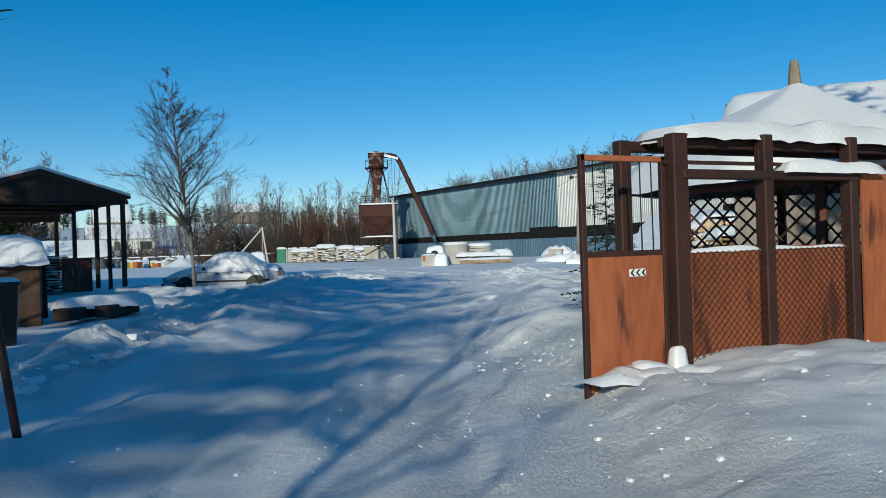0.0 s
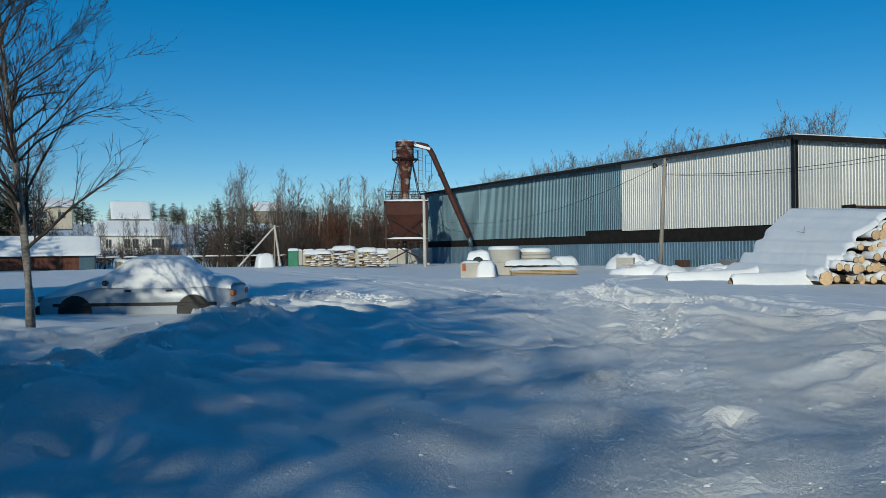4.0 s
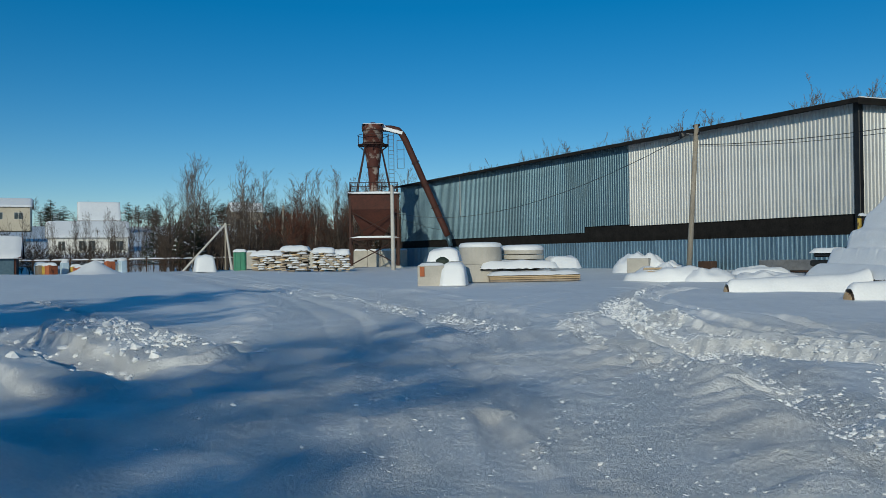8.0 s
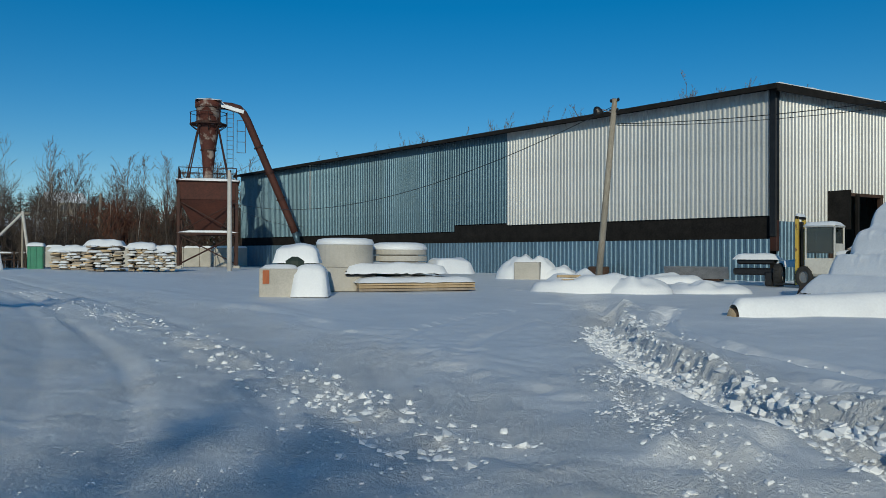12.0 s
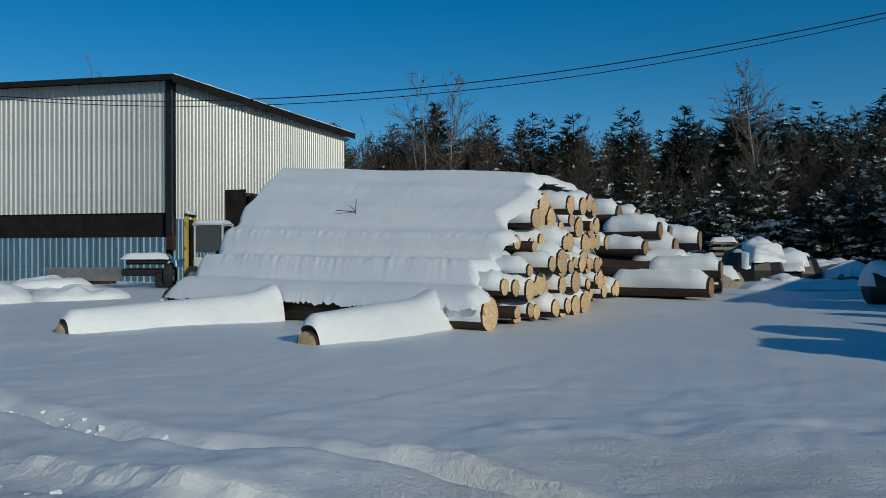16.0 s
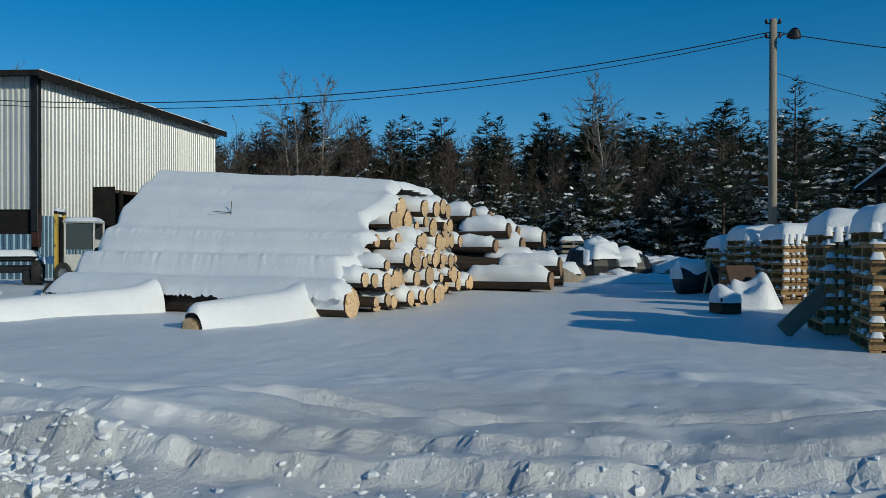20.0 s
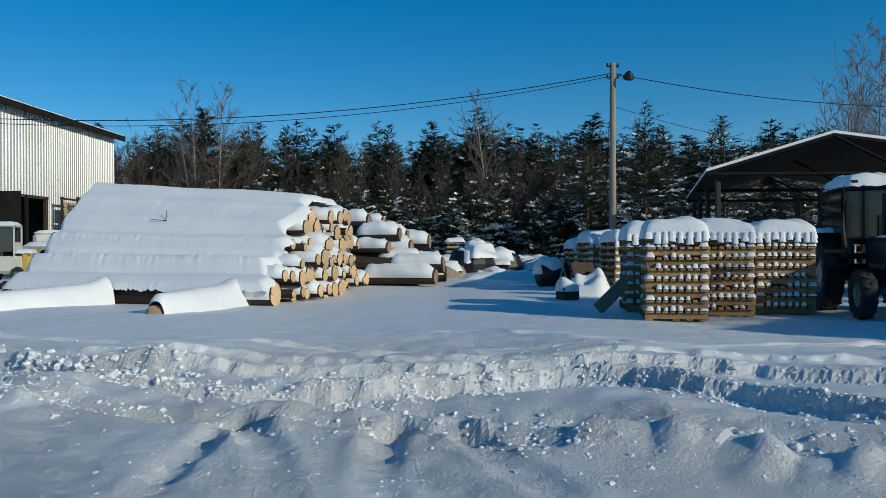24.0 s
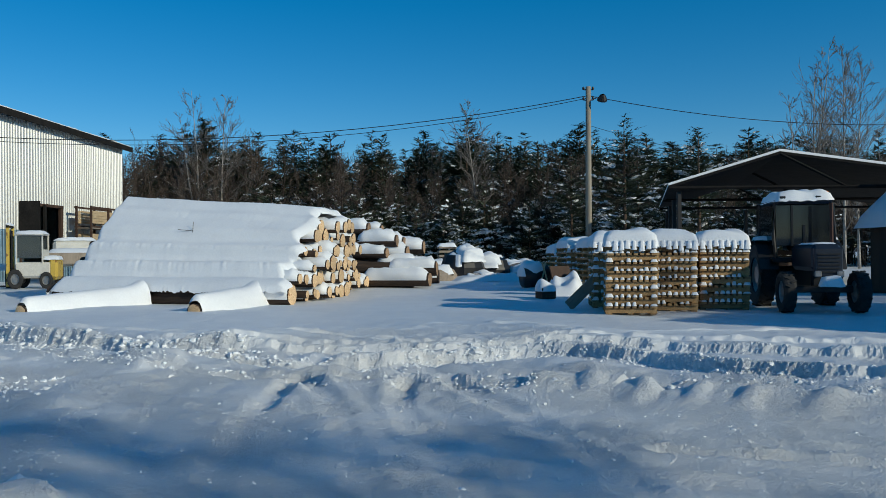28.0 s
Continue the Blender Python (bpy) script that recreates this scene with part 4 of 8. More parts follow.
solid("twig", Geo().tube([p - Vector((0, 0, 0.05)), p + Vector((0.02, 0, 0.26))], 0.008, 4).tube([p + Vector((0, 0, 0.02)), p + Vector((-0.40, 0.05, 0.06))], 0.007, 4), TWIG, "thin bare twig sticking out of the snow blanket", "twig")

loose = Geo()
for right, left in (((-4.56, 8.65, 0.07), (-3.85, 11.35, 0.24)), ((-8.2, 8.9, 0.07), (-6.85, 12.0, 0.28))):
    a, b = Vector(right), Vector(left)
    put_log(a, b - a, (b - a).length, 0.14, "loose logs before the pile", "single log under thick snow lying against the pile")
    d = (b - a).normalized()
    side = Vector((d.y, -d.x, 0))
    far = (b - a).length + 0.12

    def drift(u, v, a=a, d=d, side=side, far=far):
        """Wide snow ridge over the log, deepening towards the pile; its end bares the log's cut face."""
        k = u * far
        tall = 0.43 + 0.10 * (k / far) + 0.12 * max(0, (k - far + 0.7) / 0.7) ** 2
        tall *= 1 + 0.05 * lump((k * 0.9, a.x, 0), 1)
        w = (v - 0.5) * 2
        cover = min(1.0, k / 0.12) ** 0.5
        half = (0.19 + 0.17 * min(1, k / 0.9)) * (1 + 0.06 * lump((k * 1.1, w, 4), 1))
        z = tall * (0.72 + 0.28 * cover) * max(0.0, 1 - abs(w) ** 2.6) ** 0.6 - 0.04
        if k < 0.02:
            z = max(z, 0.19) if abs(w) < 0.55 else z
        p = a + d * (k + 0.03) + side * half * w
        return (p.x, p.y, z)

    loose.grid(44, 22, drift)
solid("snow_on_loose_logs", loose, SNOW, "thick smooth snow over two loose logs", "snow", kind="stuff", smooth=True)

caps = Geo()
U2 = Vector((-0.975, 0.22, 0))
for z, y0, y1, x0 in ((0.25, 20.0, 24.0, 0.8), (0.72, 20.2, 23.6, 0.7), (1.18, 20.6, 23.2, 0.3), (1.62, 20.9, 22.6, -0.1), (2.05, 21.2, 22.2, -0.7)):
    y = y0
    while y < y1:
        r = rl.uniform(0.19, 0.27)
        p = Vector((x0 + rl.uniform(-1.3, 0.35), y, z + rl.uniform(-0.04, 0.06)))
        w = U2 + Vector((0, rl.uniform(-0.12, 0.12), 0))
        put_log(p, w, rl.uniform(3.6, 4.6), r, "logs in the second pile", "thick dark log in a jumbled snowy pile", True)
        snow_roll(caps, p + w * 0.06, p + w * rl.uniform(1.2, 2.6), r, rl.uniform(0.16, 0.30), 9, 12, y + z, reach=1.05)
        y += 2 * r + rl.uniform(0.02, 0.25)
for x, y, z in ((0.5, 21.7, 1.42), (0.95, 20.9, 0.62)):
    p = Vector((x, y, z))
    put_log(p, U2, 3.2, 0.24, "logs in the second pile", "thick dark log sticking out of a snowy pile", True)
    snow_roll(caps, p + U2 * 0.04, p + U2 * 1.6, 0.24, 0.26, 9, 9, y, reach=1.2)
solid("snow_on_second_pile", caps, SNOW, "snow caps over the jumbled logs", "snow", kind="stuff", smooth=True)


# ---- pallets ----
PALLET_H = 0.174


def make_pallet():
    """A wooden pallet, 1.0 m along x, 1.2 m along y: bottom boards, deep stringers, deck boards."""
    p = thing("pallet", "wooden pallet in a tall snow-capped stack", "pallet", group="stacked pallets")
    wide = Geo().box((0, 0, 0), (0.135, 1.25, 0.044), edge=0.003).mesh("deck_board", PALLET_WOOD)
    slim = Geo().box((0, 0, 0), (0.078, 1.25, 0.044), edge=0.003).mesh("deck_board", PALLET_WOOD)
    for x, me in ((-0.43, wide), (-0.29, slim), (-0.18, slim), (-0.06, slim), (0.06, slim), (0.18, slim), (0.29, slim), (0.43, wide)):
        part("deck_board", me, None, p).matrix_basis = pose(x, 0, 0.150)
    beam = Geo().box((0, 0, 0), (1.0, 0.045, 0.098), edge=0.004).mesh("stringer", PALLET_WOOD)
    for y in (-0.555, 0, 0.555):
        part("stringer", beam, None, p).matrix_basis = pose(0, y, 0.077)
    low = Geo().box((0, 0, 0), (0.12, 1.16, 0.024), edge=0.003).mesh("bottom_board", PALLET_WOOD)
    for x in (-0.43, 0, 0.43):
        part("bottom_board", low, None, p).matrix_basis = pose(x, 0, 0.014)
    return p


pallet = make_pallet()
pallet_free = True


def stack(x, y, rz, count, base=-0.03, seed=0):
    global pallet_free
    r = random.Random(seed)
    snow = Geo()
    for i in range(count):
        z = base + PALLET_H * i
        m = pose(x + r.uniform(-0.022, 0.022), y + r.uniform(-0.018, 0.018), z, 0, 0, rz + r.uniform(-1.5, 1.5))
        if pallet_free:
            pallet.matrix_world, pallet_free = m, False
        else:
            copy_thing(pallet, m)
        # snow caught on the board ends, before the next pallet's beam
        at = pose(x, y, z, 0, 0, rz)
        for a, w in ((-0.43, 0.135), (-0.29, 0.08), (-0.18, 0.08), (-0.06, 0.08), (0.06, 0.08), (0.18, 0.08), (0.29, 0.08), (0.43, 0.135)):
            if r.random() < 0.88:
                pillow(snow, (a + r.uniform(-0.008, 0.008), -0.602, 0.172), w * r.uniform(0.9, 1.3), 0.075, r.uniform(0.035, 0.085), 6, 5, 0.012, 0.0, 0, a * 9 + i, 0, at)
        for k in range(6):
            if r.random() < 0.5:
                pillow(snow, (-0.47, -0.5 + 0.2 * k, 0.172), 0.09, r.uniform(0.08, 0.2), r.uniform(0.02, 0.06), 5, 6, 0.01, 0.0, 0, k + i, 0, at)
    top = base + PALLET_H * count
    at = pose(x, y, 0, 0, 0, rz)
    pillow(snow, (0, 0, top - 0.0), 1.08, 1.30, 0.31, 24, 26, 0.05, 0.05, 0, seed * 2.7, 0, at)
    for k in range(8):
        deep = r.uniform(0.03, 0.13)
        pillow(snow, (-0.45 + 0.9 * k / 7 + r.uniform(-0.02, 0.02), -0.615, top - deep), r.uniform(0.10, 0.14), 0.09, deep + 0.07, 6, 6, 0.012, 0.02, 0, k, 0, at)
    solid("snow_on_pallets", snow, SNOW, "thick snow cushion on a pallet stack", "snow", kind="stuff", smooth=True)


stack(4.40, 8.02, -12, 8, seed=1)
stack(5.42, 8.62, -12, 8, seed=2)
stack(6.66, 8.95, -13, 8, seed=3)
stack(4.55, 9.95, -8, 8, seed=4)
stack(5.65, 15.9, 5, 8, seed=5)
stack(5.35, 17.6, 5, 8, seed=6)
stack(5.6, 21.0, 5, 7, seed=7)


# ---- tractor ----
def wheel(parent, m, r, w, mats_tyre, lugs, name="wheel"):
    """A wheel with its axle along x: tyre with lugs, rim and hub."""
    hub = part(name, Geo().tube([(-w * 0.3, 0, 0), (w * 0.3, 0, 0)], r * 0.28, 14), STEEL, parent)
    hub.matrix_basis = m
    g = Geo()
    prof = [(0.56, -0.42), (0.80, -0.5), (0.95, -0.46), (1.0, -0.25), (1.0, 0.25), (0.95, 0.46), (0.80, 0.5), (0.56, 0.42), (0.56, -0.42)]
    g.lathe([(a * r, b * w) for a, b in prof], 28, 0, pose(0, 0, 0, 0, 90, 0))
    for k in range(lugs):
        for s in (-1, 1):
            g.box((s * w * 0.24, 0, r * 1.0), (w * 0.46, r * 0.085, r * 0.075), (0, 0, s * 28), 0.0, 0, pose(0, 0, 0, 360 * (k + 0.25 * s) / lugs, 0, 0))
    part("tyre", g, mats_tyre, hub, "ribbed black tyre")
    g = Geo().lathe([(0.57 * r, -0.36 * w), (0.50 * r, -0.10 * w), (0.2 * r, -0.06 * w), (0.2 * r, 0.06 * w), (0.50 * r, 0.10 * w), (0.57 * r, 0.36 * w)], 24, 0, pose(0, 0, 0, 0, 90, 0))
    part("rim", g, STEEL, hub, "steel rim")
    return hub


TRM = pose(8.1, 7.4, 0, 0, 0, -11) @ Matrix.Diagonal((0.80, 0.88, 0.87, 1))
tractor = thing("tractor", "dark snow-dusted tractor with a tall glazed cab beside pallets", "tractor", TRM)
for x in (-0.86, 0.86):
    wheel(tractor, pose(x, 0, 0.44), 0.46, 0.30, RUBBER, 14)
    wheel(tractor, pose(x * 0.98, 2.35, 0.76), 0.80, 0.42, RUBBER, 16, "rear_wheel")
g = Geo().box((0, 0.05, 0.50), (1.45, 0.16, 0.16), edge=0.02).box((0, 1.2, 0.72), (0.5, 2.4, 0.45), edge=0.05).box((0, 2.35, 0.8), (1.4, 0.35, 0.35), edge=0.05)
part("chassis", g, BLACK_PAINT, tractor)
g = Geo().box((0, 0.45, 1.22), (0.72, 1.7, 0.62), edge=0.10).box((0, -0.42, 1.12), (0.66, 0.10, 0.66), edge=0.03)
part("bonnet", g, NAVY, tractor, "dark blue bonnet")
g = Geo()
for z in (0.90, 0.98, 1.06, 1.14, 1.22, 1.30):
    g.box((0, -0.48, z), (0.50, 0.03, 0.03))
part("grille", g, BLACK_PAINT, tractor)
for x in (-0.36, 0.36):
    part("headlight", Geo().box((x * 0.72, -0.50, 0.86), (0.16, 0.05, 0.14), edge=0.02), STEEL, tractor, "square headlight")
g = Geo()
for x, y in ((-0.78, 1.35), (0.78, 1.35), (-0.80, 2.75), (0.80, 2.75)):
    g.tube([(x * 0.92, y, 1.1), (x, y, 1.75), (x * 0.92, y + 0.04, 2.55)], 0.045, 6)
g.box((0, 2.05, 1.15), (1.65, 1.5, 0.12), edge=0.03).box((0, 1.35, 1.55), (0.06, 0.06, 0.9)).box((-0.3, 1.35, 2.0), (0.05, 0.05, 1.0))
part("cab_frame", g, BLACK_PAINT, tractor, "black cab frame")
part("cab_roof", Geo().box((0, 2.05, 2.60), (1.46, 1.6, 0.16), edge=0.06), NAVY, tractor)
for c, s, nm in (((0, 1.37, 2.0), (1.42, 0.012, 1.0), "windscreen"), ((-0.79, 2.05, 2.0), (0.012, 1.3, 1.0), "side_window"), ((0.79, 2.05, 2.0), (0.012, 1.3, 1.0), "side_window"), ((0, 2.77, 2.0), (1.42, 0.012, 1.0), "rear_window")):
    part(nm, Geo().box(c, s), DARK_GLASS, tractor, "dark tinted glass")
for x in (-0.86, 0.86):
    g = Geo().grid(10, 2, lambda u, v, x=x: (x + (v - 0.5) * 0.5, 2.35 + 0.92 * math.cos(math.radians(20 + 150 * u)), 0.76 + 0.92 * math.sin(math.radians(20 + 150 * u))))
    part("mudguard", g, BLACK_PAINT, tractor)
part("exhaust", Geo().tube([(0.42, 0.55, 1.45), (0.42, 0.55, 2.5)], 0.045, 8), RUST_DARK, tractor)
part("seat", Geo().box((0, 2.2, 1.45), (0.5, 0.5, 0.12), edge=0.04).box((0, 2.46, 1.75), (0.48, 0.10, 0.55), edge=0.04), BLACK_PAINT, tractor)
part("beacon", Geo().lathe([(0.07, 0), (0.08, 0.08), (0.05, 0.16), (0.0, 0.17)], 10, 0, pose(0.62, 1.5, 2.68)), ORANGE, tractor, "orange warning beacon")
part("work_lamp", Geo().box((-0.55, 1.30, 2.66), (0.16, 0.08, 0.12), edge=0.02).box((0.35, 1.30, 2.66), (0.16, 0.08, 0.12), edge=0.02), BLACK_PAINT, tractor)
g = Geo()
pillow(g, (0, 2.05, 2.67), 1.50, 1.66, 0.20, 18, 18, 0.10, 0.10)
pillow(g, (0, 0.35, 1.52), 0.62, 1.3, 0.05, 8, 10, 0.02, 0.0)
pillow(g, (0, -0.62, 0.62), 0.55, 0.30, 0.20, 8, 8, 0.03, 0.05)
for x in (-0.86, 0.86):
    pillow(g, (x, 2.2, 1.66), 0.44, 0.7, 0.10, 8, 8, 0.03, 0.02)
solid("snow_on_tractor", g, SNOW, "snow on the tractor's roof and bonnet", "snow", TRM, kind="stuff", smooth=True)


# ---- right-hand canopy and hut ----
def gable_roof(geo, left, peak, right, back, thick=0.08, slot=0):
    """Two roof slopes from a front gable outline, run along the vector back."""
    a, p, b, k = Vector(left), Vector(peak), Vector(right), Vector(back)
    t = Vector((0, 0, thick))
    for q0, q1 in ((a, p), (p, b)):
        geo.add([tuple(w) for w in (q0, q1, q1 + k, q0 + k, q0 + t, q1 + t, q1 + k + t, q0 + k + t)], [(0, 3, 2, 1), (4, 5, 6, 7), (0, 1, 5, 4), (1, 2, 6, 5), (2, 3, 7, 6), (3, 0, 4, 7)], slot)
    return geo


canopy = thing("canopy", "large dark open-sided canopy with a low gable roof", "canopy")
cl, cp, cr, cb = (7.40, 14.6, 3.02), (10.55, 14.3, 3.96), (17.6, 14.0, 3.0), (3.4, 11.5, 0)
part("roof", gable_roof(Geo(), cl, cp, cr, cb, 0.07), BLACK, canopy, "dark sheet roof")
g = Geo()
for t in (0, 0.5, 1.0):
    o = Vector(cb) * t
    g.tube([Vector(cl) + o, Vector(cr) + o], 0.05, 4).tube([Vector(cp) + o, (Vector(cl) + Vector(cr)) / 2 + o], 0.04, 4)
part("roof_truss", g, BLACK, canopy)
for t in (0.02, 0.34, 0.66, 0.98):
    for f in (0.03, 0.36, 0.97):
        q = Vector(cl).lerp(Vector(cr), f) + Vector(cb) * t
        part("post", Geo().box((q.x, q.y, 1.45), (0.12, 0.12, 2.95), edge=0.01), BLACK_PAINT, canopy)
g = Geo()
gable_roof(g, Vector(cl) + Vector((0, 0, 0.075)), Vector(cp) + Vector((0, 0, 0.075)), Vector(cr) + Vector((0, 0, 0.075)), cb, 0.07)
solid("snow_on_canopy", g, SNOW, "thin snow layer on the canopy roof", "snow", kind="stuff")
rb = random.Random(3)
for k in range(9):
    x, y = 9.5 + rb.uniform(0, 6), 17 + rb.uniform(0, 7)
    w, d, h = rb.uniform(0.8, 1.6), rb.uniform(0.7, 1.4), rb.uniform(0.5, 1.3)
    bundle = thing("timber_bundle", "dark stacked timber under the canopy roof", "timber bundle", group="timber under the canopy")
    for i in range(6):
        part("beam", Geo().box((x, y, h * (i + 0.5) / 6), (w, d, h / 6 * 0.85), (0, 0, rb.uniform(-3, 3)), 0.01), DARK_WOOD, bundle)


def hut(name, label, centre, w, d, wall, roof_h, rz, wall_mat, snow_t=0.2, over=0.3, category="hut", roof_mat=None, low_side=0.0):
    """A small gabled building with plank walls, a roof and its snow; the ridge runs along x."""
    m = pose(*centre, 0, 0, rz)
    h = thing(name, label, category, m)
    for c, s in (((0, -d / 2, wall / 2), (w, 0.1, wall)), ((0, d / 2, wall / 2), (w, 0.1, wall))):
        part("wall", Geo().box(c, s, edge=0.01), wall_mat, h)
    for x in (-w / 2 + 0.05, w / 2 - 0.05):
        g = Geo().add([(x - 0.05, -d / 2, 0), (x - 0.05, d / 2, 0), (x - 0.05, d / 2, wall), (x - 0.05, 0, wall + roof_h), (x - 0.05, -d / 2, wall), (x + 0.05, -d / 2, 0), (x + 0.05, d / 2, 0), (x + 0.05, d / 2, wall), (x + 0.05, 0, wall + roof_h), (x + 0.05, -d / 2, wall)], [(0, 1, 2, 3, 4)[::-1], (5, 6, 7, 8, 9), (0, 5, 9, 4), (1, 2, 7, 6)])
        part("gable_wall", g, wall_mat, h)
    k = roof_h / (d / 2)
    a, p, b = (-w / 2 - over, -d / 2 - over, wall - over * k), (-w / 2 - over, 0, wall + roof_h), (-w / 2 - over, d / 2 + over, wall - over * k)
    part("roof", gable_roof(Geo(), a, p, b, (w + 2 * over, 0, 0), 0.08), roof_mat or RUST_DARK, h)
    if snow_t:
        g = Geo()
        up = Vector((0, 0, 0.082))

        def fn(u, v):
            y = (2 * v - 1) * (d / 2 + over + 0.04)
            x = (2 * u - 1) * (w / 2 + over + 0.03)
            e = (1 - abs(2 * u - 1) ** 14) * (1 - abs(2 * v - 1) ** 14)
            return (x, y, wall + roof_h - abs(y) * k + 0.08 + snow_t * max(0, e) ** 0.4 * (1 + 0.18 * lump((x, y, 3), 0.9)) - (0.04 if e <= 0 else 0))

        g.grid(30, 30, fn)
        solid("snow_on_roof", g, SNOW, "thick snow on the roof of the " + name.replace("_", " "), "snow", m, kind="stuff", smooth=True)
    return h


hut("plank_hut", "small timber hut with a steep snowy roof", (14.5, 12.0, 0), 3.2, 3.4, 2.05, 1.5, 90, DARK_WOOD, 0.25)
# second building is added out of view to throw shade on tractor and pallets
hut("store_building", "unseen timber building added to shade the tractor", (16.5, 0.5, 0), 6.0, 5.0, 2.9, 1.5, 40, GREY_WOOD, 0.25, category="building")


# ---- poles and wires ----
def pole(name, label, base, top, r0, r1, mat, insul=2, lamp=None, n=10):
    b, t = Vector(base), Vector(top)
    p = thing(name, label, "pole", Matrix.Translation(b))
    part("shaft", Geo().tube([(0, 0, 0), (t - b) * 0.5, t - b], [r0, (r0 + r1) / 2, r1], n), mat, p, smooth=True)
    for i in range(insul):
        q = (t - b) * (0.985 - 0.05 * i)
        part("insulator", Geo().tube([q + Vector((-0.16, 0, 0)), q + Vector((0.16, 0, 0))], 0.018, 5).lathe([(0.03, 0), (0.045, 0.04), (0.03, 0.10), (0.0, 0.11)], 8, 0, Matrix.Translation(q + Vector((0.16, 0, 0)))).lathe([(0.03, 0), (0.045, 0.04), (0.03, 0.10), (0.0, 0.11)], 8, 0, Matrix.Translation(q + Vector((-0.16, 0, 0)))), BLACK_PAINT, p)
    if lamp:
        d = Vector(lamp)
        a = (t - b) * 0.93
        arm = part("lamp_arm", Geo().tube([a, a + d * 0.6 + Vector((0, 0, 0.06)), a + d], 0.022, 6), STEEL, p)
        g = Geo().lathe([(0.05, 0.14), (0.10, 0.10), (0.16, -0.02), (0.17, -0.08), (0.0, -0.06)], 14, 0, Matrix.Translation(a + d) @ pose(0, 0, 0, 35, 0, 0))
        part("lamp_head", g, BLACK_PAINT, p, "round dark lamp head")
    return p


def wire(name, a, b, sag, r=0.012, n=22):
    p, q = Vector(a), Vector(b)
    pts = [p.lerp(q, i / n) - Vector((0, 0, sag * 4 * (i / n) * (1 - i / n))) for i in range(n + 1)]
    return solid(name, Geo().tube(pts, r, 5), BLACK_PAINT, "thin dark overhead wire strung between poles", "wire", group="overhead wires")


P1T, P2T = Vector((-18.45, 17.42, 6.25)), Vector((6.0, 18.55, 6.75))
pole("lamp_pole", "leaning grey wooden pole with a lamp before the warehouse", (-19.95, 18.2, -0.2), P1T, 0.13, 0.09, POLE_WOOD, 2, (-0.45, -0.3, 0.1))
pole("wooden_pole", "tall weathered wooden pole with a lamp at the forest edge", (5.95, 18.5, -0.2), P2T, 0.115, 0.085, POLE_WOOD, 2, (0.42, -0.25, 0.05))
wire("wire", P1T + Vector((0.1, 0, -0.85)), P2T + Vector((0, 0, -0.30)), 0.95, 0.013)
wire("wire", P1T + Vector((0.1, 0, -0.90)), P2T + Vector((0, 0, -0.38)), 1.05, 0.010)
wire("wire", P2T + Vector((0, 0, -0.3)), (24, 20, 6.2), 0.75, 0.013)
wire("wire", P2T + Vector((0, 0, -1.3)), (24, 26, 5.6), 1.0, 0.008)
PM = Vector((-49.0, 15.9, 6.3))
wire("wire", P1T + Vector((-0.1, 0, -0.25)), PM + Vector((0, 0, -2.0)), 1.6, 0.014)
wire("wire", PM + Vector((0, 0, -2.2)), (-58.2, 25.5, 3.2), 0.3, 0.014)
pole("concrete_pole", "pale concrete pole before the rusty hopper", (-48.4, 15.7, -0.2), PM, 0.17, 0.12, POLE_CONC, 1)
pole("far_pole", "brown wooden pole at the edge of the wood", (-85.0, 16.0, -0.8), (-85.0, 16.4, 7.0), 0.16, 0.12, POLE_WOOD, 2)
tri = thing("braced_pole", "pale braced utility pole with a slanting strut", "pole", pose(-71.6, 7.5, -0.6))
part("shaft", Geo().tube([(0.3, 0.6, 0), (0, 0, 5.0)], [0.13, 0.10], 8), POLE_CONC, tri)
part("strut", Geo().tube([(-0.2, -4.3, 0), (0, -0.02, 4.8)], [0.11, 0.09], 8), POLE_CONC, tri, "slanting strut")
part("second_shaft", Geo().tube([(-0.3, 0.05, 0), (0, 0.03, 4.7)], [0.09, 0.08], 8), POLE_WOOD, tri)
part("crossarm", Geo().box((0, 0, 4.85), (0.12, 1.0, 0.10)), POLE_WOOD, tri)
solid("wire", Geo().tube([(-71.6, 7.5, 4.3), (-78, 12, 5.0), (-85, 16.3, 6.6)], 0.015, 4), BLACK_PAINT, "thin dark wire between far poles", "wire", group="overhead wires")


# ---- cyclone and hopper ----
CY = pose(-58.5, 17.9, 0, 0, 0, -20)
cyc = thing("dust_cyclone", "rusty dust cyclone on a braced hopper with railing", "dust cyclone", CY)
S = 2.0
part("cyclone_body", Geo().lathe([(0.0, 12.32), (0.96, 12.30), (0.96, 11.85), (0.87, 11.82), (0.87, 10.75), (0.84, 10.7), (0.50, 8.6), (0.36, 6.9), (0.34, 6.3)], 28), RUST_CYC, cyc, "flaking rusty cyclone cone", True)
part("cap", Geo().lathe([(0.45, 12.30), (0.45, 12.45), (0.2, 12.55), (0.0, 12.56)], 16), RUST_CYC, cyc)
for z, r in ((11.8, 0.90), (10.72, 0.88), (8.65, 0.53)):
    part("flange", Geo().lathe([(r, z), (r + 0.06, z + 0.01), (r + 0.06, z + 0.07), (r, z + 0.08)], 24), RUST_DARK, cyc)
g = Geo().box((0, 0, 5.55), (4.1, 4.1, 1.3), edge=0.04)
g.add([(-2.0, -2.0, 4.92), (2.0, -2.0, 4.92), (2.0, 2.0, 4.92), (-2.0, 2.0, 4.92), (-0.75, -0.75, 2.6), (0.75, -0.75, 2.6), (0.75, 0.75, 2.6), (-0.75, 0.75, 2.6)], [(0, 4, 5, 1), (1, 5, 6, 2), (2, 6, 7, 3), (3, 7, 4, 0), (4, 7, 6, 5)])
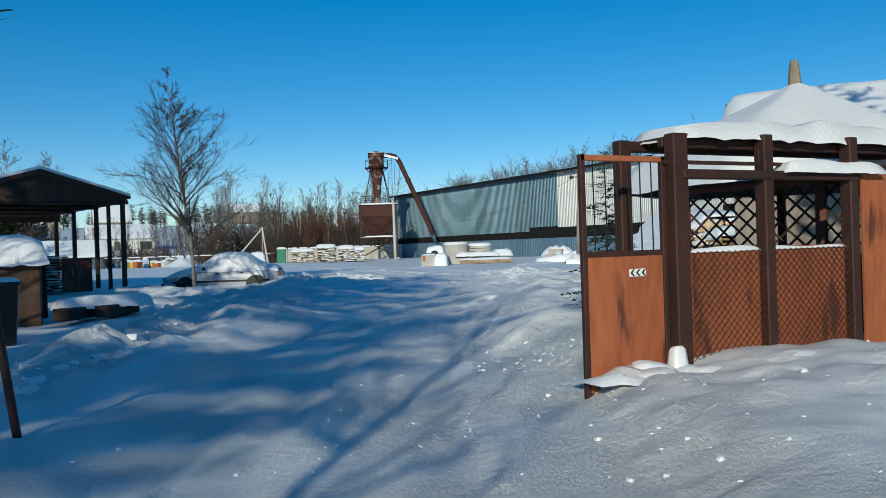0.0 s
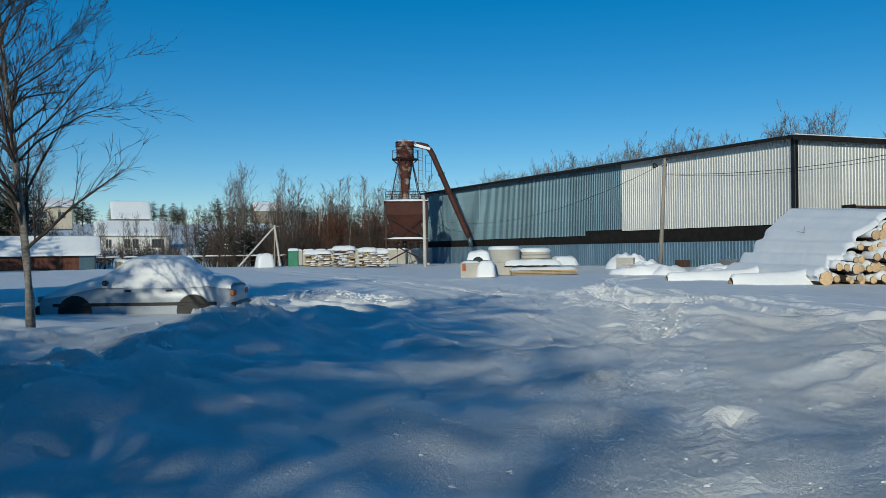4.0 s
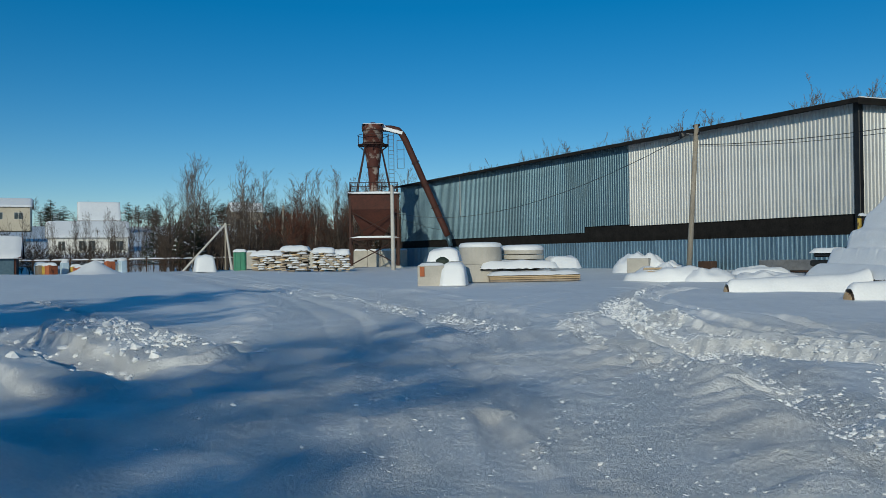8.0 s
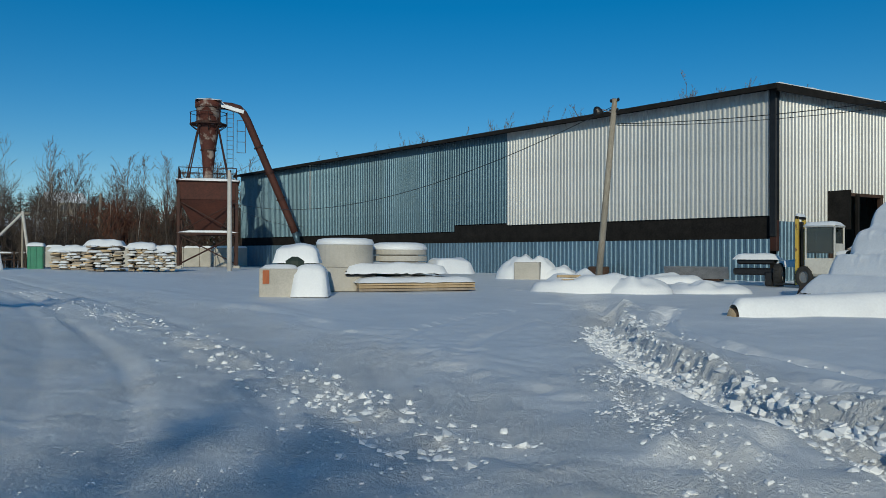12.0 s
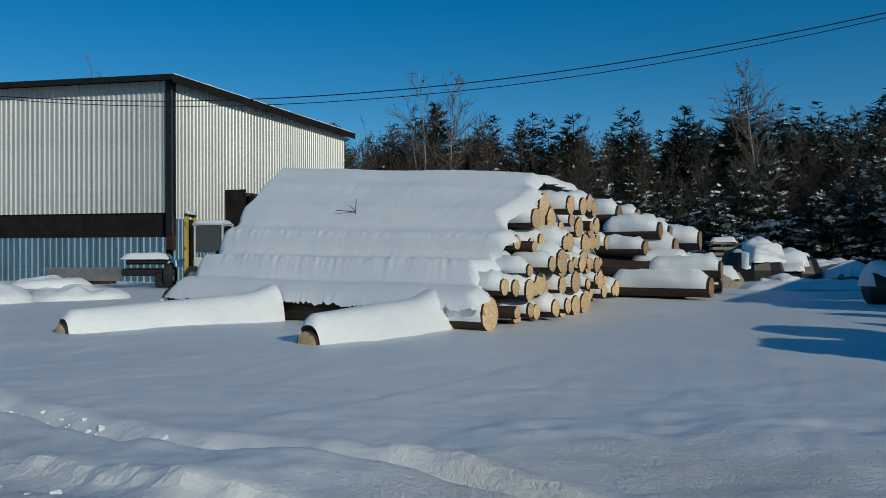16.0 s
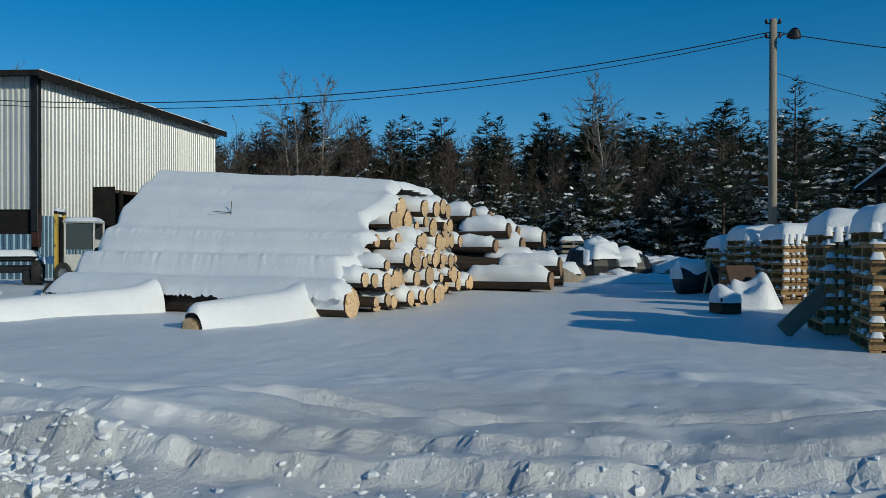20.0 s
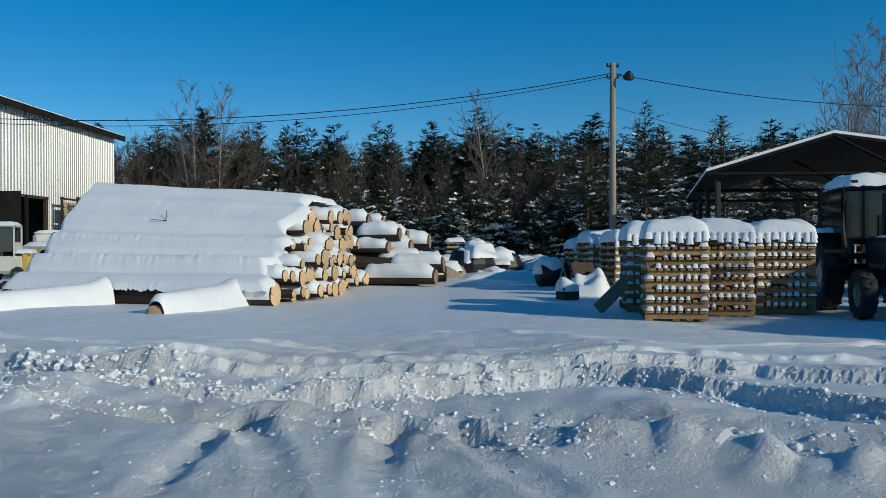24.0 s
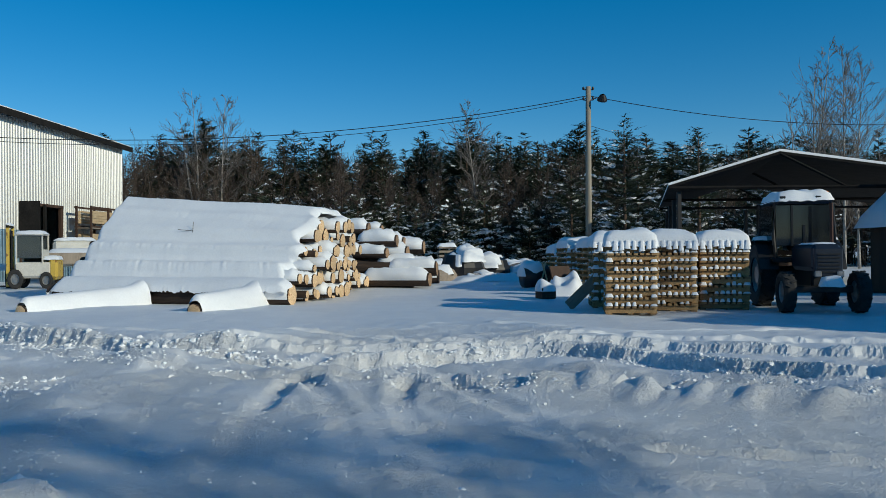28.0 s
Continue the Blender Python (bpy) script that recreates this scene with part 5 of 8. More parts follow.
part("hopper", g, RUST_HOP, cyc, "square rusty hopper with a tapered bottom")
for x in (-1, 1):
    for y in (-1, 1):
        leg = part("leg", Geo().box((x * S, y * S, 2.95), (0.22, 0.22, 6.1), edge=0.02), RUST_DARK, cyc)
        part("foot", Geo().box((x * S, y * S, 0.1), (0.45, 0.45, 0.2), edge=0.02), CONCRETE, cyc)
        part("cyclone_strut", Geo().tube([(x * 1.5, y * 1.5, 6.3), (x * 0.62, y * 0.62, 10.8)], 0.05, 5), RUST_DARK, cyc)
for a, b in (((-S, -S), (S, -S)), ((S, -S), (S, S)), ((S, S), (-S, S)), ((-S, S), (-S, -S))):
    part("beam", Geo().box(((a[0] + b[0]) / 2, (a[1] + b[1]) / 2, 2.5), (abs(a[0] - b[0]) + 0.2, abs(a[1] - b[1]) + 0.2, 0.16)), RUST_DARK, cyc)
    part("brace", Geo().tube([(*a, 0.3), (*b, 2.4)], 0.045, 5).tube([(*b, 0.3), (*a, 2.4)], 0.045, 5), RUST_DARK, cyc)
    part("upper_brace", Geo().tube([(*a, 2.6), (*b, 4.8)], 0.04, 5).tube([(*b, 2.6), (*a, 4.8)], 0.04, 5), RUST_DARK, cyc)
    rail = part("railing", Geo().tube([(a[0], a[1], 7.2), (b[0], b[1], 7.2)], 0.03, 5).tube([(a[0], a[1], 6.75), (b[0], b[1], 6.75)], 0.02, 5), RUST_DARK, cyc)
    for i in range(7):
        x, y = a[0] + (b[0] - a[0]) * i / 6, a[1] + (b[1] - a[1]) * i / 6
        part("baluster", Geo().tube([(x, y, 6.2), (x, y, 7.2)], 0.022, 4), RUST_DARK, rail)
part("side_ledge", Geo().box((-2.35, -1.2, 5.05), (0.5, 1.8, 0.07)), RUST_DARK, cyc, "narrow rusty side ledge")
part("cross_pipe", Geo().tube([(-2.1, -2.1, 3.4), (2.1, -2.1, 6.3)], 0.05, 6), RUST_DARK, cyc)
part("deck", Geo().box((0, 0, 6.25), (4.4, 4.4, 0.08)), RUST_DARK, cyc)
g = Geo().lathe([(0.9, 10.55), (1.35, 10.55), (1.35, 10.62), (0.9, 10.62)], 18)
part("service_ring", g, RUST_DARK, cyc)
g = Geo()
for k in range(10):
    w = 2 * math.pi * k / 10
    g.tube([(1.33 * math.cos(w), 1.33 * math.sin(w), 10.6), (1.33 * math.cos(w), 1.33 * math.sin(w), 11.4)], 0.022, 4).tube([(1.33 * math.cos(w), 1.33 * math.sin(w), 10.55), (0.75 * math.cos(w), 0.75 * math.sin(w), 10.1)], 0.03, 4)
g.lathe([(1.31, 11.4), (1.35, 11.4), (1.35, 11.44), (1.31, 11.44)], 18)
part("ring_railing", g, RUST_DARK, cyc)
RX = Vector((0.345 * math.cos(radians(20)) - 0.94 * math.sin(radians(20)), 0.345 * math.sin(radians(20)) + 0.94 * math.cos(radians(20)), 0))
g = Geo()
c0 = RX * 1.55
for o in (-0.22, 0.22):
    q = c0 + RX * o
    g.tube([(q.x, q.y, 6.3), (q.x, q.y, 11.6)], 0.025, 4)
for i in range(16):
    z = 6.5 + i * 0.33
    g.tube([tuple(c0 - RX * 0.22 + Vector((0, 0, z))), tuple(c0 + RX * 0.22 + Vector((0, 0, z)))], 0.016, 4)
part("ladder", g, STEEL, cyc, "steel ladder")
g = Geo()
c1 = RX * 2.35
for o in (-0.3, 0.3):
    q = c1 + RX * o
    g.tube([(q.x, q.y, 8.6), (q.x, q.y, 11.0)], 0.025, 4)
for z in (8.6, 9.4, 10.2, 11.0):
    g.tube([tuple(c1 - RX * 0.3 + Vector((0, 0, z))), tuple(c1 + RX * 0.3 + Vector((0, 0, z)))], 0.022, 4)
part("ladder_cage", g, STEEL, cyc)
duct = [RX * d + Vector((0, 0, z)) for d, z in ((0.6, 12.05), (1.6, 12.03), (2.15, 11.9), (2.5, 11.55), (2.8, 11.0), (6.1, 3.3), (6.35, 2.7))]
part("duct", Geo().tube(duct, 0.28, 16), RUST_HOP, cyc, "long slanting rusty duct", True)
for f in (0.25, 0.5, 0.75):
    q = duct[4].lerp(duct[5], f)
    d = (duct[5] - duct[4]).normalized()
    part("duct_flange", Geo().tube([q - d * 0.05, q + d * 0.05], 0.37, 16), RUST_DARK, cyc)
part("duct_mouth", Geo().tube([duct[-1], duct[-1] + RX * 0.25 + Vector((0, 0, -0.9))], [0.24, 0.20], 14), ZINC, cyc, "bare zinc duct mouth", True)
part("guy_wire", Geo().tube([duct[4].lerp(duct[5], 0.35), (0.9, 0.9, 6.4)], 0.015, 4), STEEL, cyc)
g = Geo()
pillow(g, (0, 0, 12.3), 1.9, 1.9, 0.12, 12, 12, 0.03, 0.02)
for a, b in (((-S, -S), (S, -S)), ((S, -S), (S, S)), ((S, S), (-S, S)), ((-S, S), (-S, -S))):
    pillow(g, ((a[0] + b[0]) / 2, (a[1] + b[1]) / 2, 6.30), abs(a[0] - b[0]) + 0.45, abs(a[1] - b[1]) + 0.45, 0.14, 14, 8, 0.04, 0.06)
    pillow(g, ((a[0] + b[0]) / 2, (a[1] + b[1]) / 2, 2.58), abs(a[0] - b[0]) + 0.28, abs(a[1] - b[1]) + 0.28, 0.14, 14, 6, 0.04, 0.02)
snow_roll(g, duct[0], duct[3], 0.30, 0.08, 8, 8)
pillow(g, (-2.35, -1.2, 5.09), 0.6, 1.9, 0.2, 8, 10, 0.04, 0.04)
solid("snow_on_cyclone", g, SNOW, "snow on the ledges of the dust cyclone", "snow", CY, kind="stuff", smooth=True)


# ---- concrete rings, planks and heaps in the yard ----
def well_ring(name, label, x, y, z, r, h, wall=0.1):
    g = Geo().lathe([(r - wall, 0), (r - wall, h), (r - 0.012, h), (r, h - 0.012), (r, 0.012), (r - 0.012, 0), (r - wall, 0)], 36)
    return solid(name, g, CONCRETE, label, "concrete ring", pose(x, y, z), "concrete well rings", smooth=False)


RC = Vector((-21.4, 8.95, 0))
well_ring("concrete_ring", "pale concrete well ring standing in snow", RC.x, RC.y, 0.0, 0.84, 0.69)
well_ring("concrete_ring", "pale concrete well ring on another, capped with snow", RC.x, RC.y, 0.695, 0.84, 0.69)
LC = Vector((-21.45, 10.88, 0))
for i, r in enumerate((0.87, 0.85, 0.88, 0.85)):
    g = Geo().lathe([(0.0, 0), (r - 0.01, 0), (r, 0.012), (r, 0.16), (r - 0.012, 0.175), (0.0, 0.175)], 36)
    solid("ring_cover", g, CONCRETE, "round concrete cover slab in a stack", "cover slab", pose(LC.x + 0.03 * (i % 2), LC.y, 0.45 + 0.205 * i), "stacked cover slabs")
    for k in range(3):
        solid("spacer", Geo().box((0, 0, 0), (0.9, 0.06, 0.03)), PALE_WOOD, "thin wooden spacer between slabs", "spacer", pose(LC.x, LC.y - 0.4 + 0.4 * k, 0.45 + 0.205 * i - 0.016), "spacers between slabs")
g = Geo().box((LC.x, LC.y, 0.2), (1.6, 1.5, 0.45), edge=0.02)
solid("foundation_block", g, CONCRETE, "concrete block below the stacked cover slabs", "concrete block")
snow = Geo()
snow.lathe([(0.0, 0.17), (0.6, 0.165), (0.8, 0.13), (0.86, 0.03), (0.85, -0.03)], 36, 0, pose(RC.x, RC.y, 1.385))
snow.lathe([(0.0, 0.20), (0.6, 0.19), (0.8, 0.14), (0.89, 0.03), (0.88, -0.03)], 36, 0, pose(LC.x, LC.y, 1.25))
bx = pose(-19.35, 5.95, 0, 0, 0, 58)
g = Geo().box((0, 0, 0.32), (0.95, 0.9, 0.78), edge=0.02)
blk = thing("concrete_box", "square concrete box with a dark tarpaulin dome under snow", "concrete box", bx)
part("box_body", g, CONCRETE, blk)
g = Geo().lathe([(0.52, 0.0), (0.50, 0.20), (0.40, 0.34), (0.2, 0.42), (0, 0.44)], 18, 0, pose(0.36, 0.45, 0.70))
part("cover", g, DARK_GREEN, blk, "dark green tarpaulin cover")
part("red_panel", Geo().box((-0.30, -0.47, 0.5), (0.16, 0.03, 0.34)), RUST, blk, "small red panel")
pillow(snow, (0.38, 0.52, 0.86), 1.20, 1.05, 0.46, 14, 14, 0.06, 0.02, 0, 2, 0, bx)
pillow(snow, (0.78, 0.0, 0.0), 0.95, 1.15, 0.80, 12, 12, 0.05, 0.0, 0, 4, 0, bx)
pillow(snow, (0.0, 0.1, 0.71), 1.0, 0.95, 0.10, 8, 8, 0.02, 0.02, 0, 5, 0, bx)
pa, pb = Vector((-20.0, 8.75, 0)), Vector((-19.1, 12.35, 0))
pd = (pb - pa).normalized()
pm = Matrix(((pd.x, -pd.y, 0, pa.x), (pd.y, pd.x, 0, pa.y), (0, 0, 1, 0), (0, 0, 0, 1)))
for i in range(3):
    for j in range(4):
        solid("plank", Geo().box((0, 0, 0), (3.6, 0.22, 0.07), edge=0.005), PALE_WOOD if i else GREY_WOOD, "sawn plank in a low snow-covered bundle", "plank", pm @ pose(1.7 + 0.05 * j, 0.15 + 0.24 * j, 0.05 + 0.085 * i), "planks beside the rings")
g = Geo()
for j in range(5):
    g.box((0.0, 0.1 + 0.25 * j, 0.62), (0.9, 0.2, 0.14), edge=0.01)
solid("dark_timber", g, BLACK_PAINT, "dark timber ends under the snow", "timber", pm @ pose(0.1, 0.5, -0.10))
pillow(snow, (1.7, 0.55, 0.29), 3.7, 1.2, 0.12, 24, 10, 0.04, 0.04, 0, 1, 0, pm)
pillow(snow, (1.2, 1.0, 0.60), 3.2, 1.3, 0.22, 22, 12, 0.05, 0.12, 0, 6, 0, pm)
pillow(snow, (3.2, 1.4, 0.55), 1.3, 1.2, 0.42, 12, 12, 0.06, 0.1, 0, 8, 0, pm)
solid("snow_on_concrete", snow, SNOW, "rounded snow over rings, slabs and planks", "snow", kind="stuff", smooth=True)

heaps = Geo()
mound(heaps, (-27.0, 21.3, -0.05), 2.9, 1.9, 1.02, 0.30, 1, 45)
mound(heaps, (-25.9, 22.1, -0.05), 2.2, 1.4, 0.62, 0.22, 3, 45)
mound(heaps, (-16.8, 14.4, -0.05), 3.2, 1.6, 0.58, 0.22, 5, 44)
mound(heaps, (-15.6, 15.3, -0.05), 2.0, 1.6, 0.46, 0.2, 7, 44)
mound(heaps, (-14.6, 17.0, -0.05), 2.5, 1.6, 0.34, 0.15, 9, 40)
mound(heaps, (-20.6, 23.0, -0.05), 2.8, 1.4, 0.38, 0.15, 12, 40)
heaps.lathe([(0.0, 0.98), (0.25, 0.93), (0.7, 0.66), (1.3, 0.30), (1.9, 0.06), (2.3, -0.05)], 30, 0, pose(-57.5, -4.3, 0))
solid("snow_heaps", heaps, SNOW, "rounded heaps of snow over things left in the yard", "snow heaps", kind="stuff", smooth=True)
solid("concrete_block", Geo().box((0, 0, 0.35), (1.1, 0.7, 0.8), edge=0.03), CONCRETE, "concrete block half buried in a snow heap", "concrete block", pose(-26.4, 20.7, 0, 0, 0, 40))
g = Geo()
for k in range(4):
    g.box((0, 0.12 * k, 0.1 + 0.12 * k), (1.3, 0.14, 0.07), (0, 0, 3 * k), 0.01)
solid("plank_bundle", g, PALE_WOOD, "pale planks sticking out of a snow heap", "planks", pose(-16.6, 13.9, 0, 0, 0, 44))

# ---- forklift, truck and loose things by the warehouse ----
FM = pose(-14.5, 23.1, 0, 0, 0, -78) @ Matrix.Diagonal((0.9, 0.66, 0.92, 1))
fork = thing("forklift", "yellow forklift truck dusted with snow by the warehouse", "forklift", FM)
part("body", Geo().box((0, 0.3, 0.75), (1.25, 1.9, 0.65), edge=0.1), OFF_WHITE, fork, "snow-dusted pale body")
part("counterweight", Geo().box((0, 1.35, 0.8), (1.2, 0.5, 0.9), edge=0.14), YELLOW, fork)
g = Geo()
for x in (-0.38, 0.38):
    g.box((x, -1.05, 1.35), (0.14, 0.16, 2.5), edge=0.01)
part("mast", g, YELLOW, fork, "tall yellow mast")
part("lift_chain", Geo().box((0, -1.02, 1.3), (0.36, 0.10, 2.2), edge=0.02), BLACK_PAINT, fork)
for z in (0.35, 2.55):
    part("mast_crossbar", Geo().box((0, -1.05, z), (0.9, 0.16, 0.11)), BLACK_PAINT, fork)
for x in (-0.3, 0.3):
    part("fork_tine", Geo().box((x, -1.7, 0.1), (0.12, 1.1, 0.05)).box((x, -1.17, 0.35), (0.12, 0.05, 0.5)), BLACK_PAINT, fork)
g = Geo()
for x, y in ((-0.55, -0.55), (0.55, -0.55), (-0.55, 0.8), (0.55, 0.8)):
    g.box((x, y, 1.6), (0.07, 0.07, 1.25))
g.box((0, 0.1, 2.22), (1.25, 1.5, 0.08), edge=0.02).box((0, 0.8, 1.3), (1.1, 0.05, 0.6))
part("cab", g, OFF_WHITE, fork, "off-white cab")
for c, s in (((0, -0.55, 1.7), (1.0, 0.012, 0.9)), ((-0.55, 0.1, 1.7), (0.012, 1.2, 0.9)), ((0.55, 0.1, 1.7), (0.012, 1.2, 0.9))):
    part("window", Geo().box(c, s), GLASS, fork, "cab glass")
for x in (-0.6, 0.6):
    wheel(fork, pose(x, -0.6, 0.4), 0.40, 0.26, RUBBER, 10)
    wheel(fork, pose(x, 1.0, 0.34), 0.34, 0.22, RUBBER, 10)
g = Geo()
pillow(g, (0, 0.1, 2.26), 1.3, 1.6, 0.12, 10, 10, 0.03, 0.03)
pillow(g, (0, 1.2, 1.2), 1.2, 0.9, 0.14, 10, 10, 0.03, 0.03)
pillow(g, (0, -1.05, 2.6), 0.9, 0.22, 0.10, 8, 6, 0.02, 0.02)
solid("snow_on_forklift", g, SNOW, "snow on the forklift", "snow", FM, kind="stuff", smooth=True)

TM = pose(-16.0, 31.0, 0, 0, 0, 200)
truck = thing("truck", "old grey truck half hidden behind the log pile", "truck", TM)
part("cab", Geo().box((0, 0.2, 1.35), (1.9, 1.3, 1.2), edge=0.15), OFF_WHITE, truck)
part("windscreen", Geo().box((0, -0.47, 1.6), (1.6, 0.02, 0.5)), GLASS, truck)
part("bonnet", Geo().box((0, -1.0, 1.0), (1.3, 1.2, 0.6), edge=0.12), OFF_WHITE, truck)
part("load_bed", Geo().box((0, 2.6, 1.1), (2.1, 3.2, 0.5), edge=0.03), GREY_WOOD, truck)
for x in (-0.8, 0.8):
    wheel(truck, pose(x, -0.9, 0.45), 0.45, 0.28, RUBBER, 12)
    wheel(truck, pose(x, 2.9, 0.45), 0.45, 0.28, RUBBER, 12)
g = Geo()
pillow(g, (0, 0.2, 1.95), 1.9, 1.3, 0.14, 10, 10, 0.03, 0.03)
pillow(g, (0, -1.0, 1.3), 1.3, 1.2, 0.10, 10, 10, 0.03, 0.03)
pillow(g, (0, 2.6, 1.35), 2.1, 3.2, 0.2, 10, 10, 0.03, 0.03)
solid("snow_on_truck", g, SNOW, "snow on the old truck", "snow", TM, kind="stuff", smooth=True)
RM = W_END
rack = thing("timber_rack", "rack of wooden crates by the warehouse door", "rack", RM @ pose(10.0, -1.2, 0))
for x in (-2.1, 0, 2.1):
    for y in (-0.4, 0.4):
        part("upright", Geo().box((x, y, 1.95), (0.1, 0.1, 3.9)), DARK_WOOD, rack)
for z in (2.78, 3.82):
    part("rail", Geo().box((0, -0.42, z), (4.4, 0.08, 0.1)).box((0, 0.42, z), (4.4, 0.08, 0.1)), DARK_WOOD, rack)
part("shelf", Geo().box((0, 0, 2.7), (4.3, 0.9, 0.05)), GREY_WOOD, rack)
for x in (-1.05, 1.05):
    for z in (2.95, 1.7):
        g = Geo()
        for k in range(5):
            g.box((x, -0.35, z + 0.07 + 0.14 * k), (1.9, 0.03, 0.125)).box((x, 0.35, z + 0.07 + 0.14 * k), (1.9, 0.03, 0.125))
        part("crate", g, PALE_WOOD, rack, "pale slatted crate")
part("shelf", Geo().box((0, 0, 1.62), (4.3, 0.9, 0.05)), GREY_WOOD, rack)
BM = pose(-17.1, 23.4, 0, 0, 0, 20)
bucket = thing("machine_part", "dark machine attachment capped with snow", "machine part", BM)
part("frame", Geo().box((0, 0, 0.5), (1.5, 0.7, 0.25), edge=0.05).box((0, 0.1, 0.85), (1.3, 0.6, 0.2), edge=0.05).box((0.5, 0, 0.25), (0.3, 0.9, 0.5), edge=0.05), BLACK_PAINT, bucket)
wheel(bucket, pose(0.8, -0.2, 0.4), 0.40, 0.3, RUBBER, 10)
wheel(bucket, pose(1.5, 0.3, 0.35), 0.36, 0.3, RUBBER, 10)
g = Geo()
pillow(g, (0, 0.1, 0.95), 1.6, 0.9, 0.20, 10, 10, 0.03, 0.03)
pillow(g, (1.1, 0.0, 0.72), 0.9, 0.6, 0.20, 10, 10, 0.03, 0.05)
solid("snow_on_machine_part", g, SNOW, "snow on the machine attachment", "snow", BM, kind="stuff", smooth=True)
solid("steel_plate", Geo().box((0, 0, 0.35), (2.6, 0.06, 0.55), (25, 0, 0), 0.01), STEEL, "leaning steel plough blade in the snow", "plough blade", pose(-21.2, 25.4, 0, 0, 0, 25))
for k, (x, y) in enumerate(((-20.9, 26.6), (-27.6, 27.0))):
    solid("crate_box", Geo().box((0, 0, 0.25), (0.9, 0.5, 0.5), edge=0.02), DARK_WOOD, "small dark crate by the warehouse wall", "crate", pose(x, y - 0.6, 0, 0, 0, 12), "crates by the wall")

# ---- wrapped bales and far clutter on the right ----
bales = Geo()
rb2 = random.Random(9)
for k, (x, y, r, h) in enumerate(((2.3, 27.2, 0.95, 1.35), (3.7, 28.0, 0.8, 1.05), (5.2, 28.6, 0.9, 0.7), (6.6, 28.2, 0.8, 0.65), (1.2, 26.4, 0.8, 0.6), (3.0, 26.4, 0.7, 0.35), (7.8, 29.5, 1.1, 0.9), (9.4, 31, 1.2, 0.9), (5.0, 31.5, 1.6, 0.7), (0.8, 30, 1.4, 0.8), (-0.6, 27.6, 1.2, 0.7))):
    g = Geo().lathe([(r, 0), (r * 1.04, h * 0.4), (r * 0.85, h * 0.8), (r * 0.3, h), (0, h)], 12)
    solid("wrapped_bale", g, BLACK_PAINT if k < 2 else GREY_WOOD, "tarpaulin-wrapped bundle under patchy snow", "wrapped bundle", pose(x, y, 0, 0, 0, k * 37), "bundles at the forest edge")
    for j in range(3):
        pillow(bales, (x + rb2.uniform(-0.35, 0.35) * r, y - 0.2 + rb2.uniform(-0.3, 0.3) * r, h * rb2.uniform(0.45, 0.8)), r * rb2.uniform(0.9, 1.5), r * rb2.uniform(0.9, 1.5), h * 0.4, 10, 10, 0.14, 0.1, rb2.uniform(0, 90), k + j)
pillow(bales, (4.6, 26.5, 0), 6, 2.5, 0.25, 16, 12, 0.1, 0, 12, 3)
solid("snow_on_bundles", bales, SNOW, "patchy snow over the wrapped bundles", "snow", kind="stuff", smooth=True)
for k in range(4):
    solid("board_stack", Geo().box((0, 0, 0), (0.95, 0.6, 0.12), edge=0.02), GREY_WOOD, "board pack on a far stack with snow", "board pack", pose(1.9, 33.0, 0.80 + 0.22 * k, 0, 0, 8), "far board packs")
g = Geo()
pillow(g, (1.9, 33.0, 1.52), 1.0, 0.7, 0.18, 10, 10, 0.03, 0.05)
solid("snow_on_boards", g, SNOW, "snow on the far board packs", "snow", kind="stuff", smooth=True)
solid("stack_base", Geo().box((1.9, 33.0, 0.33), (0.9, 0.55, 0.80), edge=0.03), DARK_WOOD, "dark timber base under board packs", "timber")
tank = thing("tank", "dark round tank lying under snow beside the pallets", "tank", pose(4.1, 18.6, 0))
part("shell", Geo().tube([(-0.35, 0, 0.34), (0.45, 0.25, 0.40)], [0.36, 0.40], 18), BLACK_PAINT, tank, smooth=True)
part("stand", Geo().tube([(0.45, -0.42, 0), (0.3, 0.0, 0.85)], 0.03, 5), PALE_WOOD, tank)
part("stand", Geo().tube([(0.15, -0.42, 0), (0.4, 0.0, 0.85)], 0.03, 5), PALE_WOOD, tank)
solid("small_box", Geo().box((0, 0, 0.12), (0.42, 0.4, 0.3), edge=0.02), DARK_WOOD, "small dark box under a tall snow cap", "box", pose(3.55, 13.1, 0, 0, 0, 20))
solid("snowy_board", Geo().box((0, 0, 0.40), (0.7, 0.05, 0.85), (-22, 0, 0), 0.01), DARK_WOOD, "dark board leaning under a slope of snow", "board", pose(4.35, 14.9, 0, 0, 0, 25))
g = Geo()
mound(g, (3.55, 13.1, 0.20), 0.56, 0.54, 0.24, 0.16, 1, 0, 0.4)
mound(g, (4.05, 18.7, 0.42), 1.0, 0.7, 0.40, 0.20, 2, 0, 0.5)
mound(g, (4.45, 14.7, -0.05), 1.3, 1.0, 0.62, 0.40, 3, 0, 0.8)
solid("snow_by_pallets", g, SNOW, "snow caps on low things beside the pallets", "snow", kind="stuff", smooth=True)
solid("leaning_board", Geo().box((0, 0, 0), (0.25, 0.04, 1.2), edge=0.006), GREY_WOOD, "grey board leaning on a pallet stack", "board", pose(3.85, 9.45, 0.42, 0, 48, 10))


# ---- car ----
def loft(geo, sections, slot=0):
    """Skins a row of cross-sections with equal point counts, with both ends closed."""
    n = len(sections[0])
    v = [p for s in sections for p in s]
    f = [(i * n + k, (i + 1) * n + k, (i + 1) * n + (k + 1) % n, i * n + (k + 1) % n) for i in range(len(sections) - 1) for k in range(n)]
    f += [tuple(range(n)), tuple(range((len(sections) - 1) * n, len(sections) * n))[::-1]]
    return geo.add(v, f, slot)


